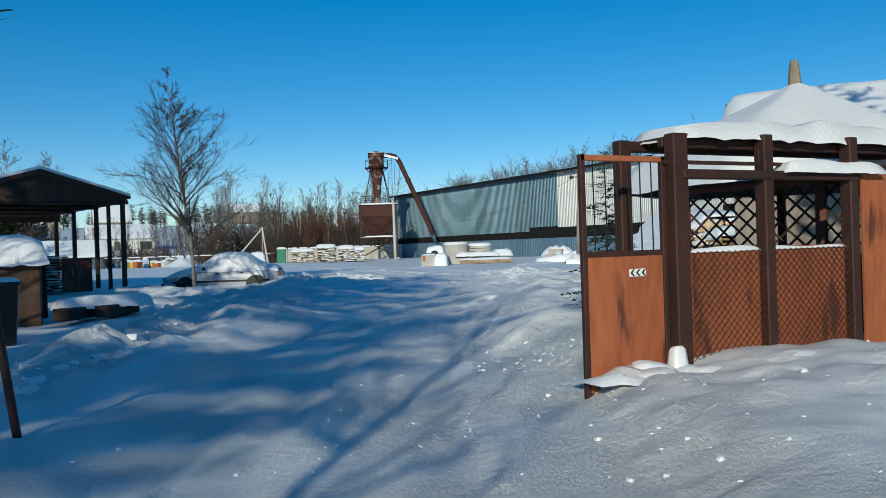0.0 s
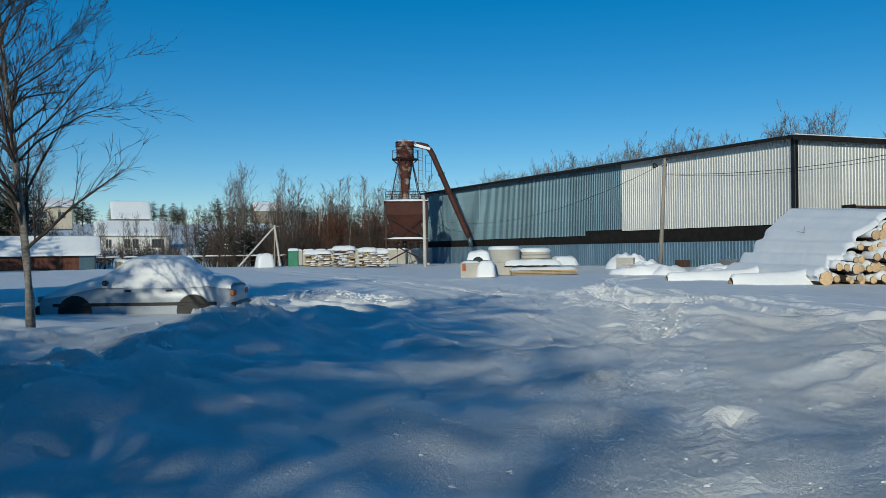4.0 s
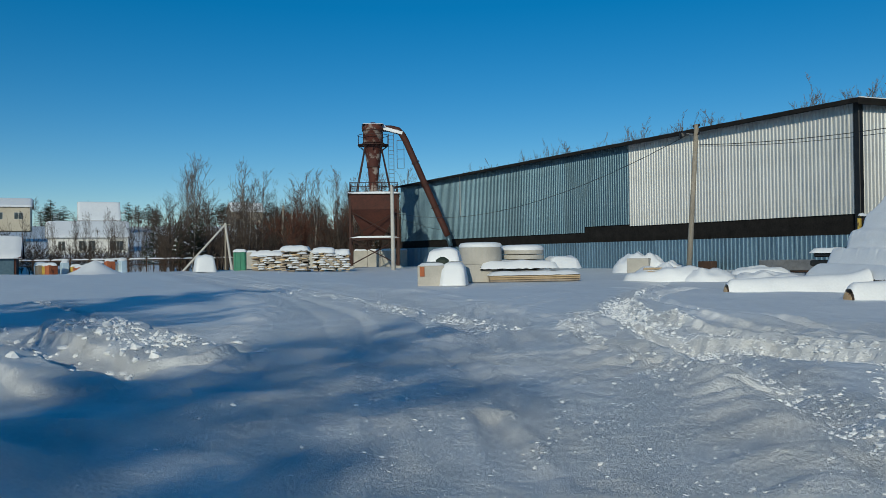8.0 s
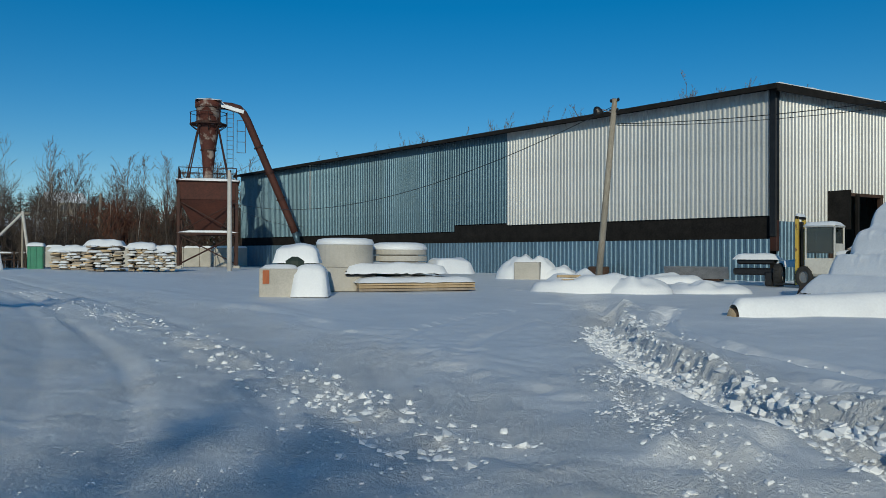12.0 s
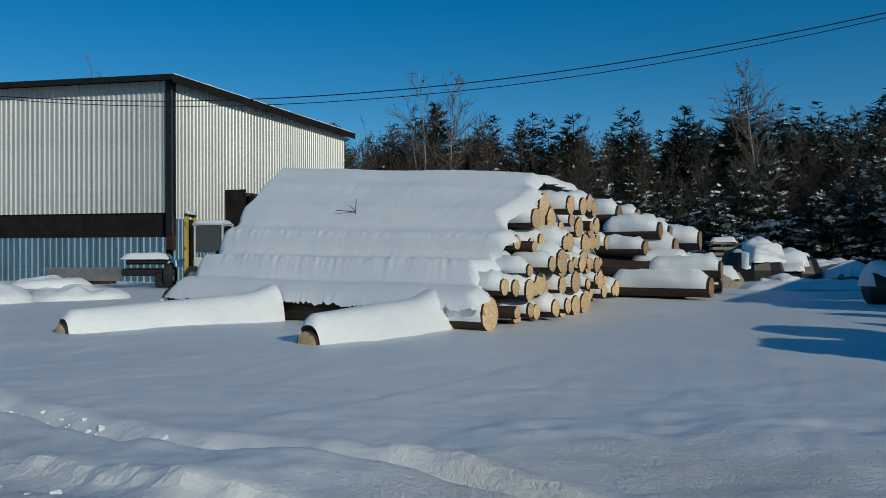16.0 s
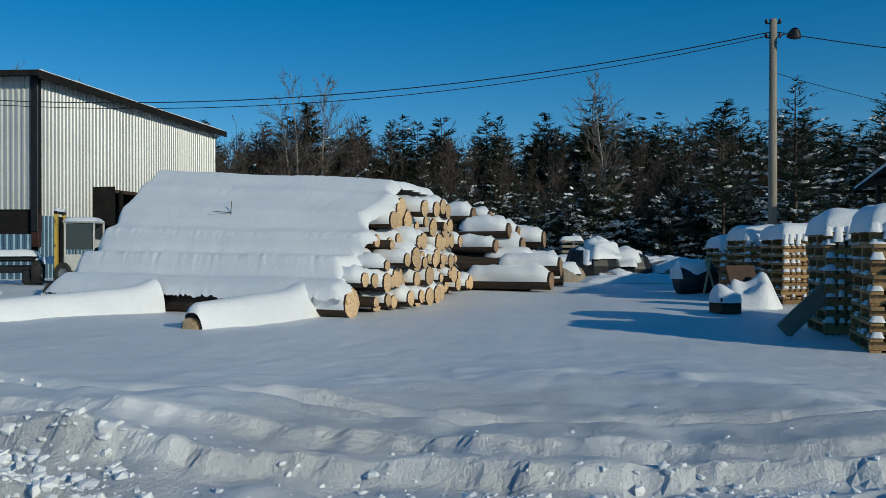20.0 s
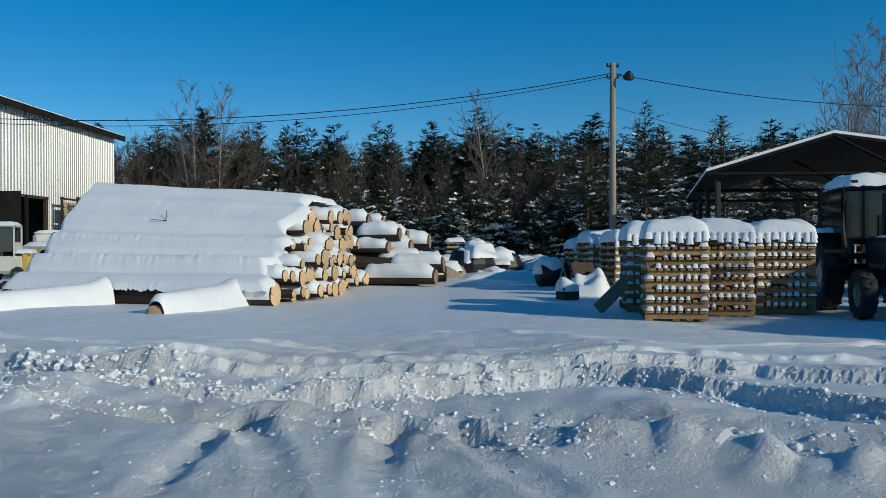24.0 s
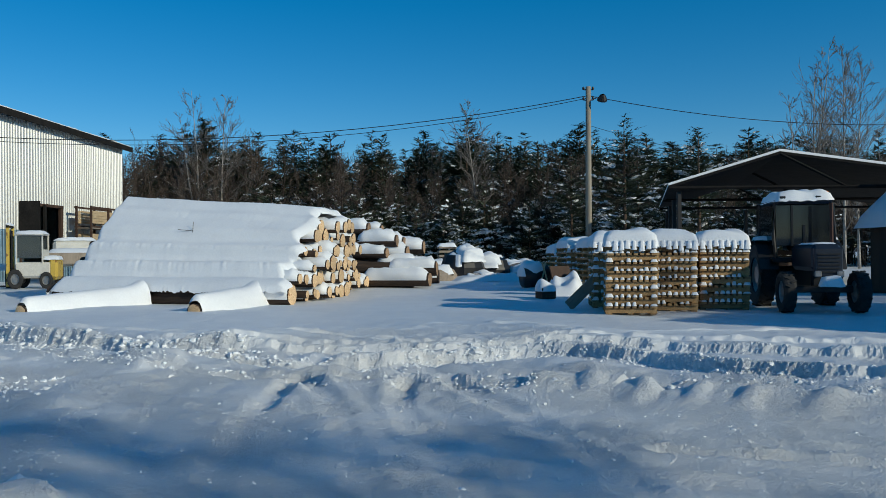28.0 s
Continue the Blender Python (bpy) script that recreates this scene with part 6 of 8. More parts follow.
def ring(y, half, z0, z1, tuck=0.0, rnd=0.12):
    h0 = half * (1 - tuck)
    return [(-half + 0.03, y, z0), (-half, y, z0 + 0.1), (-half, y, (z0 + z1) / 2), (-h0, y, z1 - rnd), (-h0 + rnd, y, z1), (0, y, z1 + 0.02), (h0 - rnd, y, z1), (h0, y, z1 - rnd), (half, y, (z0 + z1) / 2), (half, y, z0 + 0.1), (half - 0.03, y, z0)]


CM = pose(-3.15, -10.35, -0.29, 0, 0, -22.3)
car = thing("car", "snow-buried pale saloon car parked beside the birch", "car", CM)
g = Geo()
loft(g, [ring(y, h, 0.22, z) for y, h, z in ((-2.2, 0.62, 0.60), (-2.12, 0.76, 0.68), (-1.4, 0.82, 0.84), (-0.75, 0.83, 0.93), (0.4, 0.84, 0.95), (1.35, 0.83, 0.96), (2.0, 0.80, 0.92), (2.15, 0.70, 0.78))])
part("body", g, CAR_PAINT, car, "pale blue-grey body", True)
g = Geo()
loft(g, [ring(y, h, 0.85, z, t, 0.08) for y, h, z, t in ((-0.85, 0.76, 0.93, 0.02), (-0.25, 0.76, 1.34, 0.16), (0.2, 0.76, 1.40, 0.18), (0.85, 0.76, 1.37, 0.18), (1.45, 0.76, 0.98, 0.02))])
part("cabin", g, GLASS, car, "dark cabin glass", True)
for s in (-1, 1):
    part("sill_trim", Geo().box((s * 0.845, 0, 0.50), (0.02, 3.6, 0.07), edge=0.008), BLACK_PAINT, car)
    part("wing_mirror", Geo().box((s * 0.92, -0.62, 0.98), (0.18, 0.10, 0.12), edge=0.03), BLACK_PAINT, car)
    for y in (-0.15, 0.75):
        part("door_handle", Geo().box((s * 0.85, y, 0.80), (0.03, 0.14, 0.04), edge=0.01), BLACK_PAINT, car)
    for y in (-1.32, 1.28):
        part("wheel_arch", Geo().tube([(s * 0.62, y, 0.34), (s * 0.845, y, 0.34)], 0.37, 18), BLACK_PAINT, car)
        wheel(car, pose(s * 0.75, y, 0.30), 0.30, 0.19, RUBBER, 0)
    part("tail_lamp", Geo().box((s * 0.62, 2.12, 0.72), (0.3, 0.08, 0.14), edge=0.02), RUST, car)
    part("headlamp", Geo().box((s * 0.55, -2.17, 0.62), (0.3, 0.06, 0.14), edge=0.02), STEEL, car)
part("bumper", Geo().box((0, 2.16, 0.42), (1.6, 0.14, 0.2), edge=0.04), BLACK_PAINT, car)
part("bumper", Geo().box((0, -2.18, 0.38), (1.5, 0.14, 0.2), edge=0.04), BLACK_PAINT, car)
g = Geo()


def car_snow(u, v):
    y = -2.16 + 4.26 * v
    top = np.interp(y, (-2.2, -1.4, -0.85, -0.25, 0.2, 0.85, 1.45, 2.1), (0.66, 0.86, 0.98, 1.38, 1.44, 1.42, 1.02, 0.94))
    wide = np.interp(y, (-2.2, -1.4, -0.85, -0.3, 0.85, 1.45, 2.1), (0.66, 0.80, 0.80, 0.80, 0.80, 0.80, 0.78))
    a = (u - 0.5) * math.pi * 1.15
    e = math.cos((v - 0.5) * math.pi) ** 0.25 if 0 < v < 1 else 0
    low = 0.86 if -0.9 < y < 1.5 else top - 0.12
    z = low + (top - low + 0.17 * e) * max(0.0, math.cos((u - 0.5) * math.pi)) ** 0.55
    x = wide * 1.02 * math.sin((u - 0.5) * math.pi) * (1 - 0.10 * max(0, (z - 0.95)))
    return (x, y, z + 0.03 * lump((x * 2, y * 2, 1), 1.3))


g.grid(26, 40, car_snow)
solid("snow_on_car", g, SNOW, "thick snow shell over the parked car", "snow", CM, kind="stuff", smooth=True)


# ---- bare trees ----
def branch_segments(r, p, d, length, rad, level, most, kids, out, droop=0.0, wiggle=0.12, steps=None, lift=0.0):
    n = steps or (5, 4, 3, 2)[min(level, 3)]
    step = length / n
    marks = []
    for i in range(n):
        d = (d + Vector((r.gauss(0, wiggle), r.gauss(0, wiggle), r.gauss(0, wiggle) + lift - droop * i / n))).normalized()
        q = p + d * step
        r0, r1 = rad * (1 - 0.8 * i / n), rad * (1 - 0.8 * (i + 1) / n)
        out.append((p, q, r0, r1, level))
        marks.append((q, d, r1, (i + 1) / n))
        p = q
    if level < most:
        for _ in range(kids[level]):
            q, dd, rr, f = marks[min(n - 1, int(r.random() ** 0.8 * n))]
            side = Vector((r.gauss(0, 1), r.gauss(0, 1), r.gauss(0, 0.6))).normalized()
            nd = (dd * 0.80 + side * 0.46 + Vector((0, 0, 0.16))).normalized()
            branch_segments(r, q - dd * step * r.random(), nd, length * r.uniform(0.34, 0.55), max(rr * 0.55, 0.004), level + 1, most, kids, out, droop * 1.3, wiggle, None, lift)


def bare_tree(seed, h, rad, limbs, kids, most=3, start=0.22, reach=0.34, droop=0.10, stems=1, up=0.75, taper=0.4):
    """Segments of a leafless tree: an upright stem with limbs that shorten towards the top."""
    r = random.Random(seed)
    out = []
    for s in range(stems):
        p, d = Vector((0, 0, -0.1)), Vector((r.gauss(0, 0.10 * (stems > 1)), r.gauss(0, 0.10 * (stems > 1)), 1)).normalized()
        n, pts = 12, []
        hh = h * (1 - 0.12 * s)
        for i in range(n):
            d = (d + Vector((r.gauss(0, 0.03), r.gauss(0, 0.03), 0.05))).normalized()
            q = p + d * hh / n
            r0, r1 = rad * (1 - 0.93 * i / n), rad * (1 - 0.93 * (i + 1) / n)
            out.append((p, q, r0, r1, 0))
            pts.append((p, q, r1))
            p = q
        for k in range(limbs // stems):
            f = start + (1 - start) * (k + r.random()) / (limbs // stems)
            a, b, rr = pts[min(n - 1, int(f * n))]
            w = r.uniform(0, 2 * math.pi)
            dirn = Vector((math.cos(w), math.sin(w), up * r.uniform(0.7, 1.4))).normalized()
            g = (f - start) / (1 - start)
            length = hh * reach * (0.16 + 0.84 * math.sin(math.pi * min(1, 0.22 + 0.78 * g)) ** 0.8) * (1.05 - taper * g) * r.uniform(0.65, 1.15)
            branch_segments(r, a.lerp(b, r.random()), dirn, length, max(0.008, rr * 0.55), 1, most, kids, out, droop)
    return out


def segments_mesh(segs, sides=4, least=0.0, level_slot=None):
    """All segments as thin tapering prisms, as arrays of vertices, quads and slots."""
    p = np.array([s[0][:] for s in segs])
    q = np.array([s[1][:] for s in segs])
    r0 = np.maximum(np.array([s[2] for s in segs]), least)
    r1 = np.maximum(np.array([s[3] for s in segs]), least * 0.7)
    lev = np.array([s[4] for s in segs])
    d = q - p
    d /= np.linalg.norm(d, axis=1, keepdims=True) + 1e-9
    ref = np.where(np.abs(d[:, 2:3]) > 0.9, np.array([[1.0, 0, 0]]), np.array([[0, 0, 1.0]]))
    a = np.cross(d, ref)
    a /= np.linalg.norm(a, axis=1, keepdims=True) + 1e-9
    b = np.cross(d, a)
    vs = []
    for base, rr in ((p, r0), (q, r1)):
        for k in range(sides):
            w = 2 * math.pi * k / sides
            vs.append(base + (a * math.cos(w) + b * math.sin(w)) * rr[:, None])
    v = np.stack(vs, 1).reshape(-1, 3)
    n = len(segs)
    o = (np.arange(n) * 2 * sides)[:, None]
    quads = np.concatenate([o + np.array([[k, (k + 1) % sides, sides + (k + 1) % sides, sides + k]]) for k in range(sides)], 0)
    slot = np.tile((lev >= 1).astype(int), sides)
    return v, quads, slot


def mesh_from(name, v, quads, slots, mats):
    me = bpy.data.meshes.new(name)
    k = quads.shape[1]
    me.vertices.add(len(v))
    me.vertices.foreach_set("co", np.ascontiguousarray(v, dtype=np.float32).ravel())
    me.loops.add(quads.size)
    me.loops.foreach_set("vertex_index", np.ascontiguousarray(quads, dtype=np.int32).ravel())
    me.polygons.add(len(quads))
    me.polygons.foreach_set("loop_start", np.arange(0, quads.size, k, dtype=np.int32))
    me.update(calc_edges=True)
    for m in mats:
        me.materials.append(m)
    me.polygons.foreach_set("material_index", np.ascontiguousarray(slots, dtype=np.int32))
    me.update()
    return me


def bare_tree_thing(name, label, segs, m, trunk_mat, twig_mat, least, sides=5):
    t = thing(name, label, "tree", m)
    stem = [x for x in segs if x[4] == 0]
    for k in range(0, len(stem), 12):
        run = stem[k:k + 12]
        part("trunk", Geo().tube([run[0][0]] + [x[1] for x in run], [run[0][2]] + [max(least, x[3]) for x in run], 8), trunk_mat, t, smooth=True)
    v, q, s = segments_mesh([x for x in segs if x[4] == 1], sides, least)
    tagged(part("branchwork", mesh_from("branchwork", v, q, s * 0, [twig_mat]), None, t), kind="stuff")
    v, q, s = segments_mesh([x for x in segs if x[4] > 1], 3, least)
    tagged(part("crown", mesh_from("crown", v, q, s * 0, [twig_mat]), None, t, "bare twigs"), kind="stuff")
    return t


bare_tree_thing("birch", "bare young birch standing beside the snow-buried car", bare_tree(33, 6.9, 0.072, 60, [0, 8, 5, 3], 4, 0.20, 0.34, 0.12, 1, 1.2, 0.85), pose(2.85, -12.45, 0.2), BIRCH_SHADE, TWIG, 0.0026)


def gather(variants, places):
    """Copies of array meshes at (variant, x, y, z, scale, turn), joined."""
    vs, qs, ss, n = [], [], [], 0
    for k, x, y, z, sc, turn in places:
        v, q, s = variants[k % len(variants)]
        c, w = math.cos(turn), math.sin(turn)
        rot = np.array([[c, -w, 0], [w, c, 0], [0, 0, 1]])
        sc3 = np.array(sc) if isinstance(sc, tuple) else np.array([sc, sc, sc])
        vs.append((v * sc3) @ rot.T + (x, y, z))
        qs.append(q + n)
        ss.append(s)
        n += len(v)
    return np.concatenate(vs), np.concatenate(qs), np.concatenate(ss)


def lean_tree(segs, least):
    """Stems and limbs as prisms, the fine twigs as single narrow blades."""
    v, q, k = segments_mesh([x for x in segs if x[4] < 2], 3, least)
    fine = [x for x in segs if x[4] >= 2]
    p, e = np.array([x[0][:] for x in fine]), np.array([x[1][:] for x in fine])
    r = np.maximum(np.array([x[2] for x in fine]), least)[:, None]
    way = np.random.RandomState(len(fine)).normal(0, 1, p.shape)
    side = np.cross(e - p, way)
    side /= np.linalg.norm(side, axis=1, keepdims=True) + 1e-9
    w = np.stack([p - side * r, p + side * r, e + side * r * 0.6, e - side * r * 0.6], 1).reshape(-1, 3)
    blades = (np.arange(len(fine)) * 4)[:, None] + np.array([[0, 1, 2, 3]])
    return np.concatenate([v, w]), np.concatenate([q, blades + len(v)]), np.concatenate([k, np.ones(len(fine), int)])


BARE = [lean_tree(bare_tree(100 + k, 10, 0.085, 28, [0, 5, 3, 0], 3, 0.20 + 0.08 * (k % 3), 0.30, -0.05, 1 + (k % 4 == 3), 1.7), 0.011) for k in range(7)]
BUSH = [lean_tree(bare_tree(200 + k, 4.0, 0.035, 24, [0, 4, 2, 0], 3, 0.05, 0.5, 0.0, 4, 1.5), 0.015) for k in range(5)]


def wood(name, label, variants, count, area, heights, mats, seed, unit=10.0, keep=None, wide=(0.8, 1.15)):
    r = random.Random(seed)
    places = []
    while len(places) < count:
        x, y = area(r)
        if keep and not keep(x, y):
            continue
        sc = r.uniform(*heights) / unit
        places.append((r.randrange(len(variants)), x, y, gz(x, y) - 0.05, (sc * r.uniform(*wide), sc * r.uniform(*wide), sc), r.uniform(0, 6.28)))
    v, q, s = gather(variants, places)
    ob = new(name, mesh_from(name, v, q, s, mats))
    return tagged(ob, label, "woods", kind="stuff")


def strip(x0, x1, y0, y1):
    return lambda r: (r.uniform(x0, x1), r.uniform(y0, y1))


def open_view(x, y):
    """Where brush would stand before the far houses."""
    mid = -6.5 + 0.012 * (x + 95)
    return -6.0 < y - mid < 8.0


def shut(x, y):
    return not open_view(x, y)


wood("bare_wood", "leafless birch and alder trees behind the yard", BARE, 150, strip(-118, -78, 3, 62), (6.5, 9.5), [BIRCH, TWIG], 1, keep=shut)
wood("bare_wood", "tall pale birches above the brown brush", BARE, 40, strip(-112, -82, 5, 60), (10.5, 13.5), [BIRCH, TWIG_GREY], 31, keep=shut, wide=(0.8, 1.0))
wood("bare_wood", "leafless trees behind the long warehouse", BARE, 130, strip(-110, -34, 47, 60), (11.0, 14.8), [TWIG_GREY, TWIG_GREY], 2)
wood("bare_wood", "dense brown-grey trees beside the warehouse end", BARE, 70, strip(-34, -10, 50, 62), (7.5, 10.8), [TWIG, TWIG], 24)
wood("brushwood", "dense brown brush along the edge of the yard", BUSH, 330, strip(-104, -76, 3, 46), (3.0, 6.2), [TWIG, TWIG], 3, 4.0, shut)
wood("reddish_brushwood", "dense reddish osier brush behind the hopper", BUSH, 120, strip(-96, -80, 16, 40), (5.0, 7.5), [TWIG_RED, TWIG_RED], 4, 4.0)
wood("bare_wood", "bare dark trees beside the far houses", BARE, 70, strip(-120, -84, -52, -17), (8, 14), [TWIG, TWIG], 5, keep=shut)
wood("bare_wood", "bare trees on the far slope between houses", BARE, 130, strip(-280, -160, -80, 70), (5, 9), [TWIG_GREY, TWIG], 6, keep=lambda x, y: x < -243 or not -34 < y < 8)
wood("brushwood", "dark brush round the far houses", BUSH, 150, strip(-150, -84, -60, 40), (2.5, 5.5), [TWIG, TWIG], 7, 4.0, shut)
wood("low_brush", "low snowy brush before the far houses", BUSH, 120, strip(-128, -84, -18, 2), (1.4, 3.9), [TWIG, TWIG], 8, 4.0)
wood("bare_wood", "thin bare trees in the gardens of the far houses", BARE, 38, strip(-140, -96, -18, 3), (4.5, 8), [BIRCH, TWIG], 10, wide=(0.6, 0.9))


# ---- conifers ----
def conifer(seed, h, rad, whorls, per, reach, base=0.12, pine=False, tuft=1.0, white_share=0.22):
    """Trunk segments, needle quads and snow quads of one conifer, as arrays."""
    r = random.Random(seed)
    rn = np.random.RandomState(seed)
    v, q, s = segments_mesh([(Vector((0, 0, -0.2 + h * i / 6)), Vector((0, 0, -0.2 + h * (i + 1) / 6)), rad * (1 - 0.15 * i), rad * (0.85 - 0.15 * i), 0) for i in range(6)], 6, 0.01)
    centres, ways, sizes, snow = [], [], [], []
    for k in range(whorls):
        f = base + (1 - base) * (k + 0.5) / whorls
        z = h * f
        length = reach * ((1 - f) ** 0.75 + 0.05) * (1.0 if not pine else (0.55 + 0.9 * min(1, (f - base) * 3)) )
        for j in range(per):
            if r.random() < 0.12:
                continue
            w = r.uniform(0, 6.28)
            z = h * f + r.gauss(0, 0.45 * h / whorls)
            rise = (0.25 if pine else -0.12) + r.gauss(0, 0.12) + 0.35 * f
            ll = length * r.uniform(0.6, 1.15)
            m = max(3, int(ll / (0.17 * tuft)))
            white = r.random() < white_share * (1.4 - f)
            for i in range(m):
                t = (i + 0.6) / m
                pos = (math.cos(w) * ll * t, math.sin(w) * ll * t, z + rise * ll * t - 0.18 * ll * t * t)
                for side in (-1, 0, 1):
                    a = w + side * 0.75 + r.gauss(0, 0.25)
                    sz = tuft * (0.17 + 0.15 * (1 - t)) * r.uniform(0.75, 1.3) * (1.25 if pine else 1) * (0.45 + 0.55 * min(1, (1 - f) * 2.6))
                    centres.append(pos)
                    ways.append((math.cos(a), math.sin(a), rise * 0.5 + r.gauss(0, 0.22)))
                    sizes.append(sz)
                    snow.append(1 if white and r.random() < 0.55 and t > 0.35 else 0)
    c, d, z = np.array(centres), np.array(ways), np.array(sizes)[:, None]
    snow = np.array(snow)
    d /= np.linalg.norm(d, axis=1, keepdims=True)
    side = np.cross(d, np.array([[0, 0, 1.0]])) + rn.normal(0, 0.25, d.shape)
    side[:, 2] += np.where(snow > 0, rn.normal(0, 1.1, len(c)), 0)
    side /= np.linalg.norm(side, axis=1, keepdims=True)
    wide = np.where(snow[:, None] > 0, 0.30, 0.17) * rn.uniform(0.7, 1.3, (len(c), 1))
    c = c + np.where(snow[:, None] > 0, np.array([[0, 0, 0.05]]), 0)
    tip = np.where(snow[:, None] > 0, 0.7, 0.30)
    far = np.where(snow[:, None] > 0, 0.8, 1.35)
    nv = np.stack([c - side * z * wide, c + side * z * wide, c + d * z * far + side * z * wide * tip, c + d * z * far - side * z * wide * tip], 1).reshape(-1, 3)
    nq = (np.arange(len(c)) * 4)[:, None] + np.array([[0, 1, 2, 3]])
    return np.concatenate([v, nv]), np.concatenate([q, nq + len(v)]), np.concatenate([s, 1 + snow])


PINE = [conifer(320 + k, 10, 0.13, 18, 6, 2.1 + 0.15 * k, 0.25 + 0.05 * k, True, 1.0, 0.4) for k in range(4)]
CON_M = [TRUNK, NEEDLE, SNOW]
FAR_PINE = [conifer(340 + k, 10, 0.11, 21, 6, 1.5 + 0.18 * (k % 3), 0.14, True, 1.45, 0.22) for k in range(6)]
YOUNG = [conifer(360 + k, 5, 0.07, 12, 6, 1.6 + 0.2 * (k % 2), 0.05, True, 1.0, 0.65) for k in range(4)]
wood("pine_wood", "dense snow-flecked pine wood behind the log piles", FAR_PINE, 290, strip(-24, 54, 55, 80), (9.0, 12.0), CON_M, 11, wide=(0.95, 1.5))
wood("pine_wood", "tall pines deeper in the wood", FAR_PINE, 80, strip(-30, 60, 82, 92), (11.5, 14.0), CON_M, 26, wide=(1.4, 2.0))
wood("spruce_wood", "young spruces with snow at the edge of the wood", FAR_PINE, 80, strip(-22, 50, 50, 57), (6.0, 9.2), CON_M, 12, wide=(0.85, 1.2))
wood("young_pines", "young snow-laden pines before the wood", YOUNG, 110, strip(-12, 40, 41, 50), (3.0, 5.8), CON_M, 13, 5.0, wide=(0.9, 1.3))
wood("bare_wood", "leafless birches among the pines", BARE, 130, strip(-24, 46, 43, 52), (5.0, 8.4), [TWIG, TWIG], 14)
wood("brushwood", "brown underwood along the pine wood", BUSH, 210, strip(-24, 48, 43, 54), (2.5, 5.5), [TWIG, TWIG], 15, 4.0)
wood("pine_wood", "pines farther along the wood", FAR_PINE, 60, strip(-60, -18, 55, 75), (8, 11), CON_M, 16)
# added out of view: hides the low bright sky, so shaded snow gets darker
wood("pine_wood", "unseen pine wood added to cut sky light from the sunny side", FAR_PINE, 60, lambda r: (62 + 0.62 * (t := r.uniform(-70, 60)) + r.uniform(0, 14), -46 + 0.785 * t), (12, 14), CON_M, 25, wide=(1.2, 1.7))
wood("dark_wood", "dark wooded skyline behind the far houses", FAR_PINE, 80, strip(-345, -262, -130, 130), (6, 9.5), CON_M, 27, wide=(1.6, 2.4))
wood("spruces", "dark spruces among the bare trees", FAR_PINE, 34, strip(-112, -80, -40, 40), (3.5, 6.5), CON_M, 17, keep=shut)
wood("pine_wood", "dense wood closing the far side of the yard", FAR_PINE, 45, lambda r: (r.uniform(52, 66), r.uniform(8, 70)), (9, 13), CON_M, 18)
wood("dark_wood", "dark pines and spruces behind the barn", FAR_PINE, 80, strip(-100, -83, -48, -18), (7, 12), CON_M, 21, wide=(1.0, 1.4))
# pines added beside the view so that their shadows cover the barn
wood("dark_wood", "tall pines added on the sunny side to shade the barn", PINE, 30, strip(-68, -36, -44, -27.5), (11, 15), CON_M, 22, wide=(0.9, 1.3))
wood("brushwood", "tangled dark brush below the far houses", BUSH, 130, strip(-112, -82, -46, -17), (3.5, 7.0), [TWIG, TWIG], 23, 4.0, shut)


def conifer_thing(name, label, variant, m, mats=CON_M):
    v, q, s = variant
    t = thing(name, label, "tree", m)
    part("trunk", mesh_from("trunk", v[:72], q[s == 0], s[s == 0] * 0, [mats[0]]), None, t)
    for k, nm in ((1, "crown"), (2, "snow")):
        used = q[s == k]
        if len(used):
            u = np.unique(used)
            back = np.zeros(len(v), int)
            back[u] = np.arange(len(u))
            tagged(part(nm, mesh_from(nm, v[u], back[used], np.zeros(len(used), int), [mats[k]]), None, t), kind="stuff")
    return t


for k, (x, y, h) in enumerate(((11.3, 33.5, 8.1), (16.0, 35.5, 8.0), (13.6, 39.0, 7.6), (20.0, 36.0, 7.4), (18.4, 42.0, 8.6), (9.4, 38.0, 6.8))):
    conifer_thing("pine", "dark bushy pine standing behind the canopy", PINE[k % 4], pose(x, y, 0, 0, 0, k * 70) @ Matrix.Diagonal((h / 10 * 1.35, h / 10 * 1.35, h / 10, 1)))
for k, (x, y, h) in enumerate(((-13.2, 49.0, 12.2), (-14.6, 49.6, 12.8), (4.65, 44.5, 10.6), (22, 34, 12), (24.5, 36, 12.5), (20.5, 33.5, 10.5), (26.5, 38, 12.5))):
    bare_tree_thing("birch", "pale leafless birch before the dark pines", bare_tree(400 + k, h, 0.10, 34, [0, 6, 4, 0], 3, 0.2, 0.26, 0.04, 1 + k % 2, 1.3), pose(x, y, 0), BIRCH, TWIG_GREY, 0.010, 4)
for k, (x, y, h) in enumerate(((-92, -20.5, 17.5), (-95, -17.0, 16.5), (-96, -27.5, 15), (-100, -33, 16), (-94, -24, 13), (-104, 15, 12), (-98, 22, 11))):
    bare_tree_thing("birch", "tall bare birch beyond the yard", bare_tree(500 + k, h, 0.16, 40, [0, 6, 4, 0], 3, 0.25, 0.20, 0.12, 1, 1.2), pose(x, y, gz(x, y)), BIRCH, TWIG_GREY, 0.016, 4)
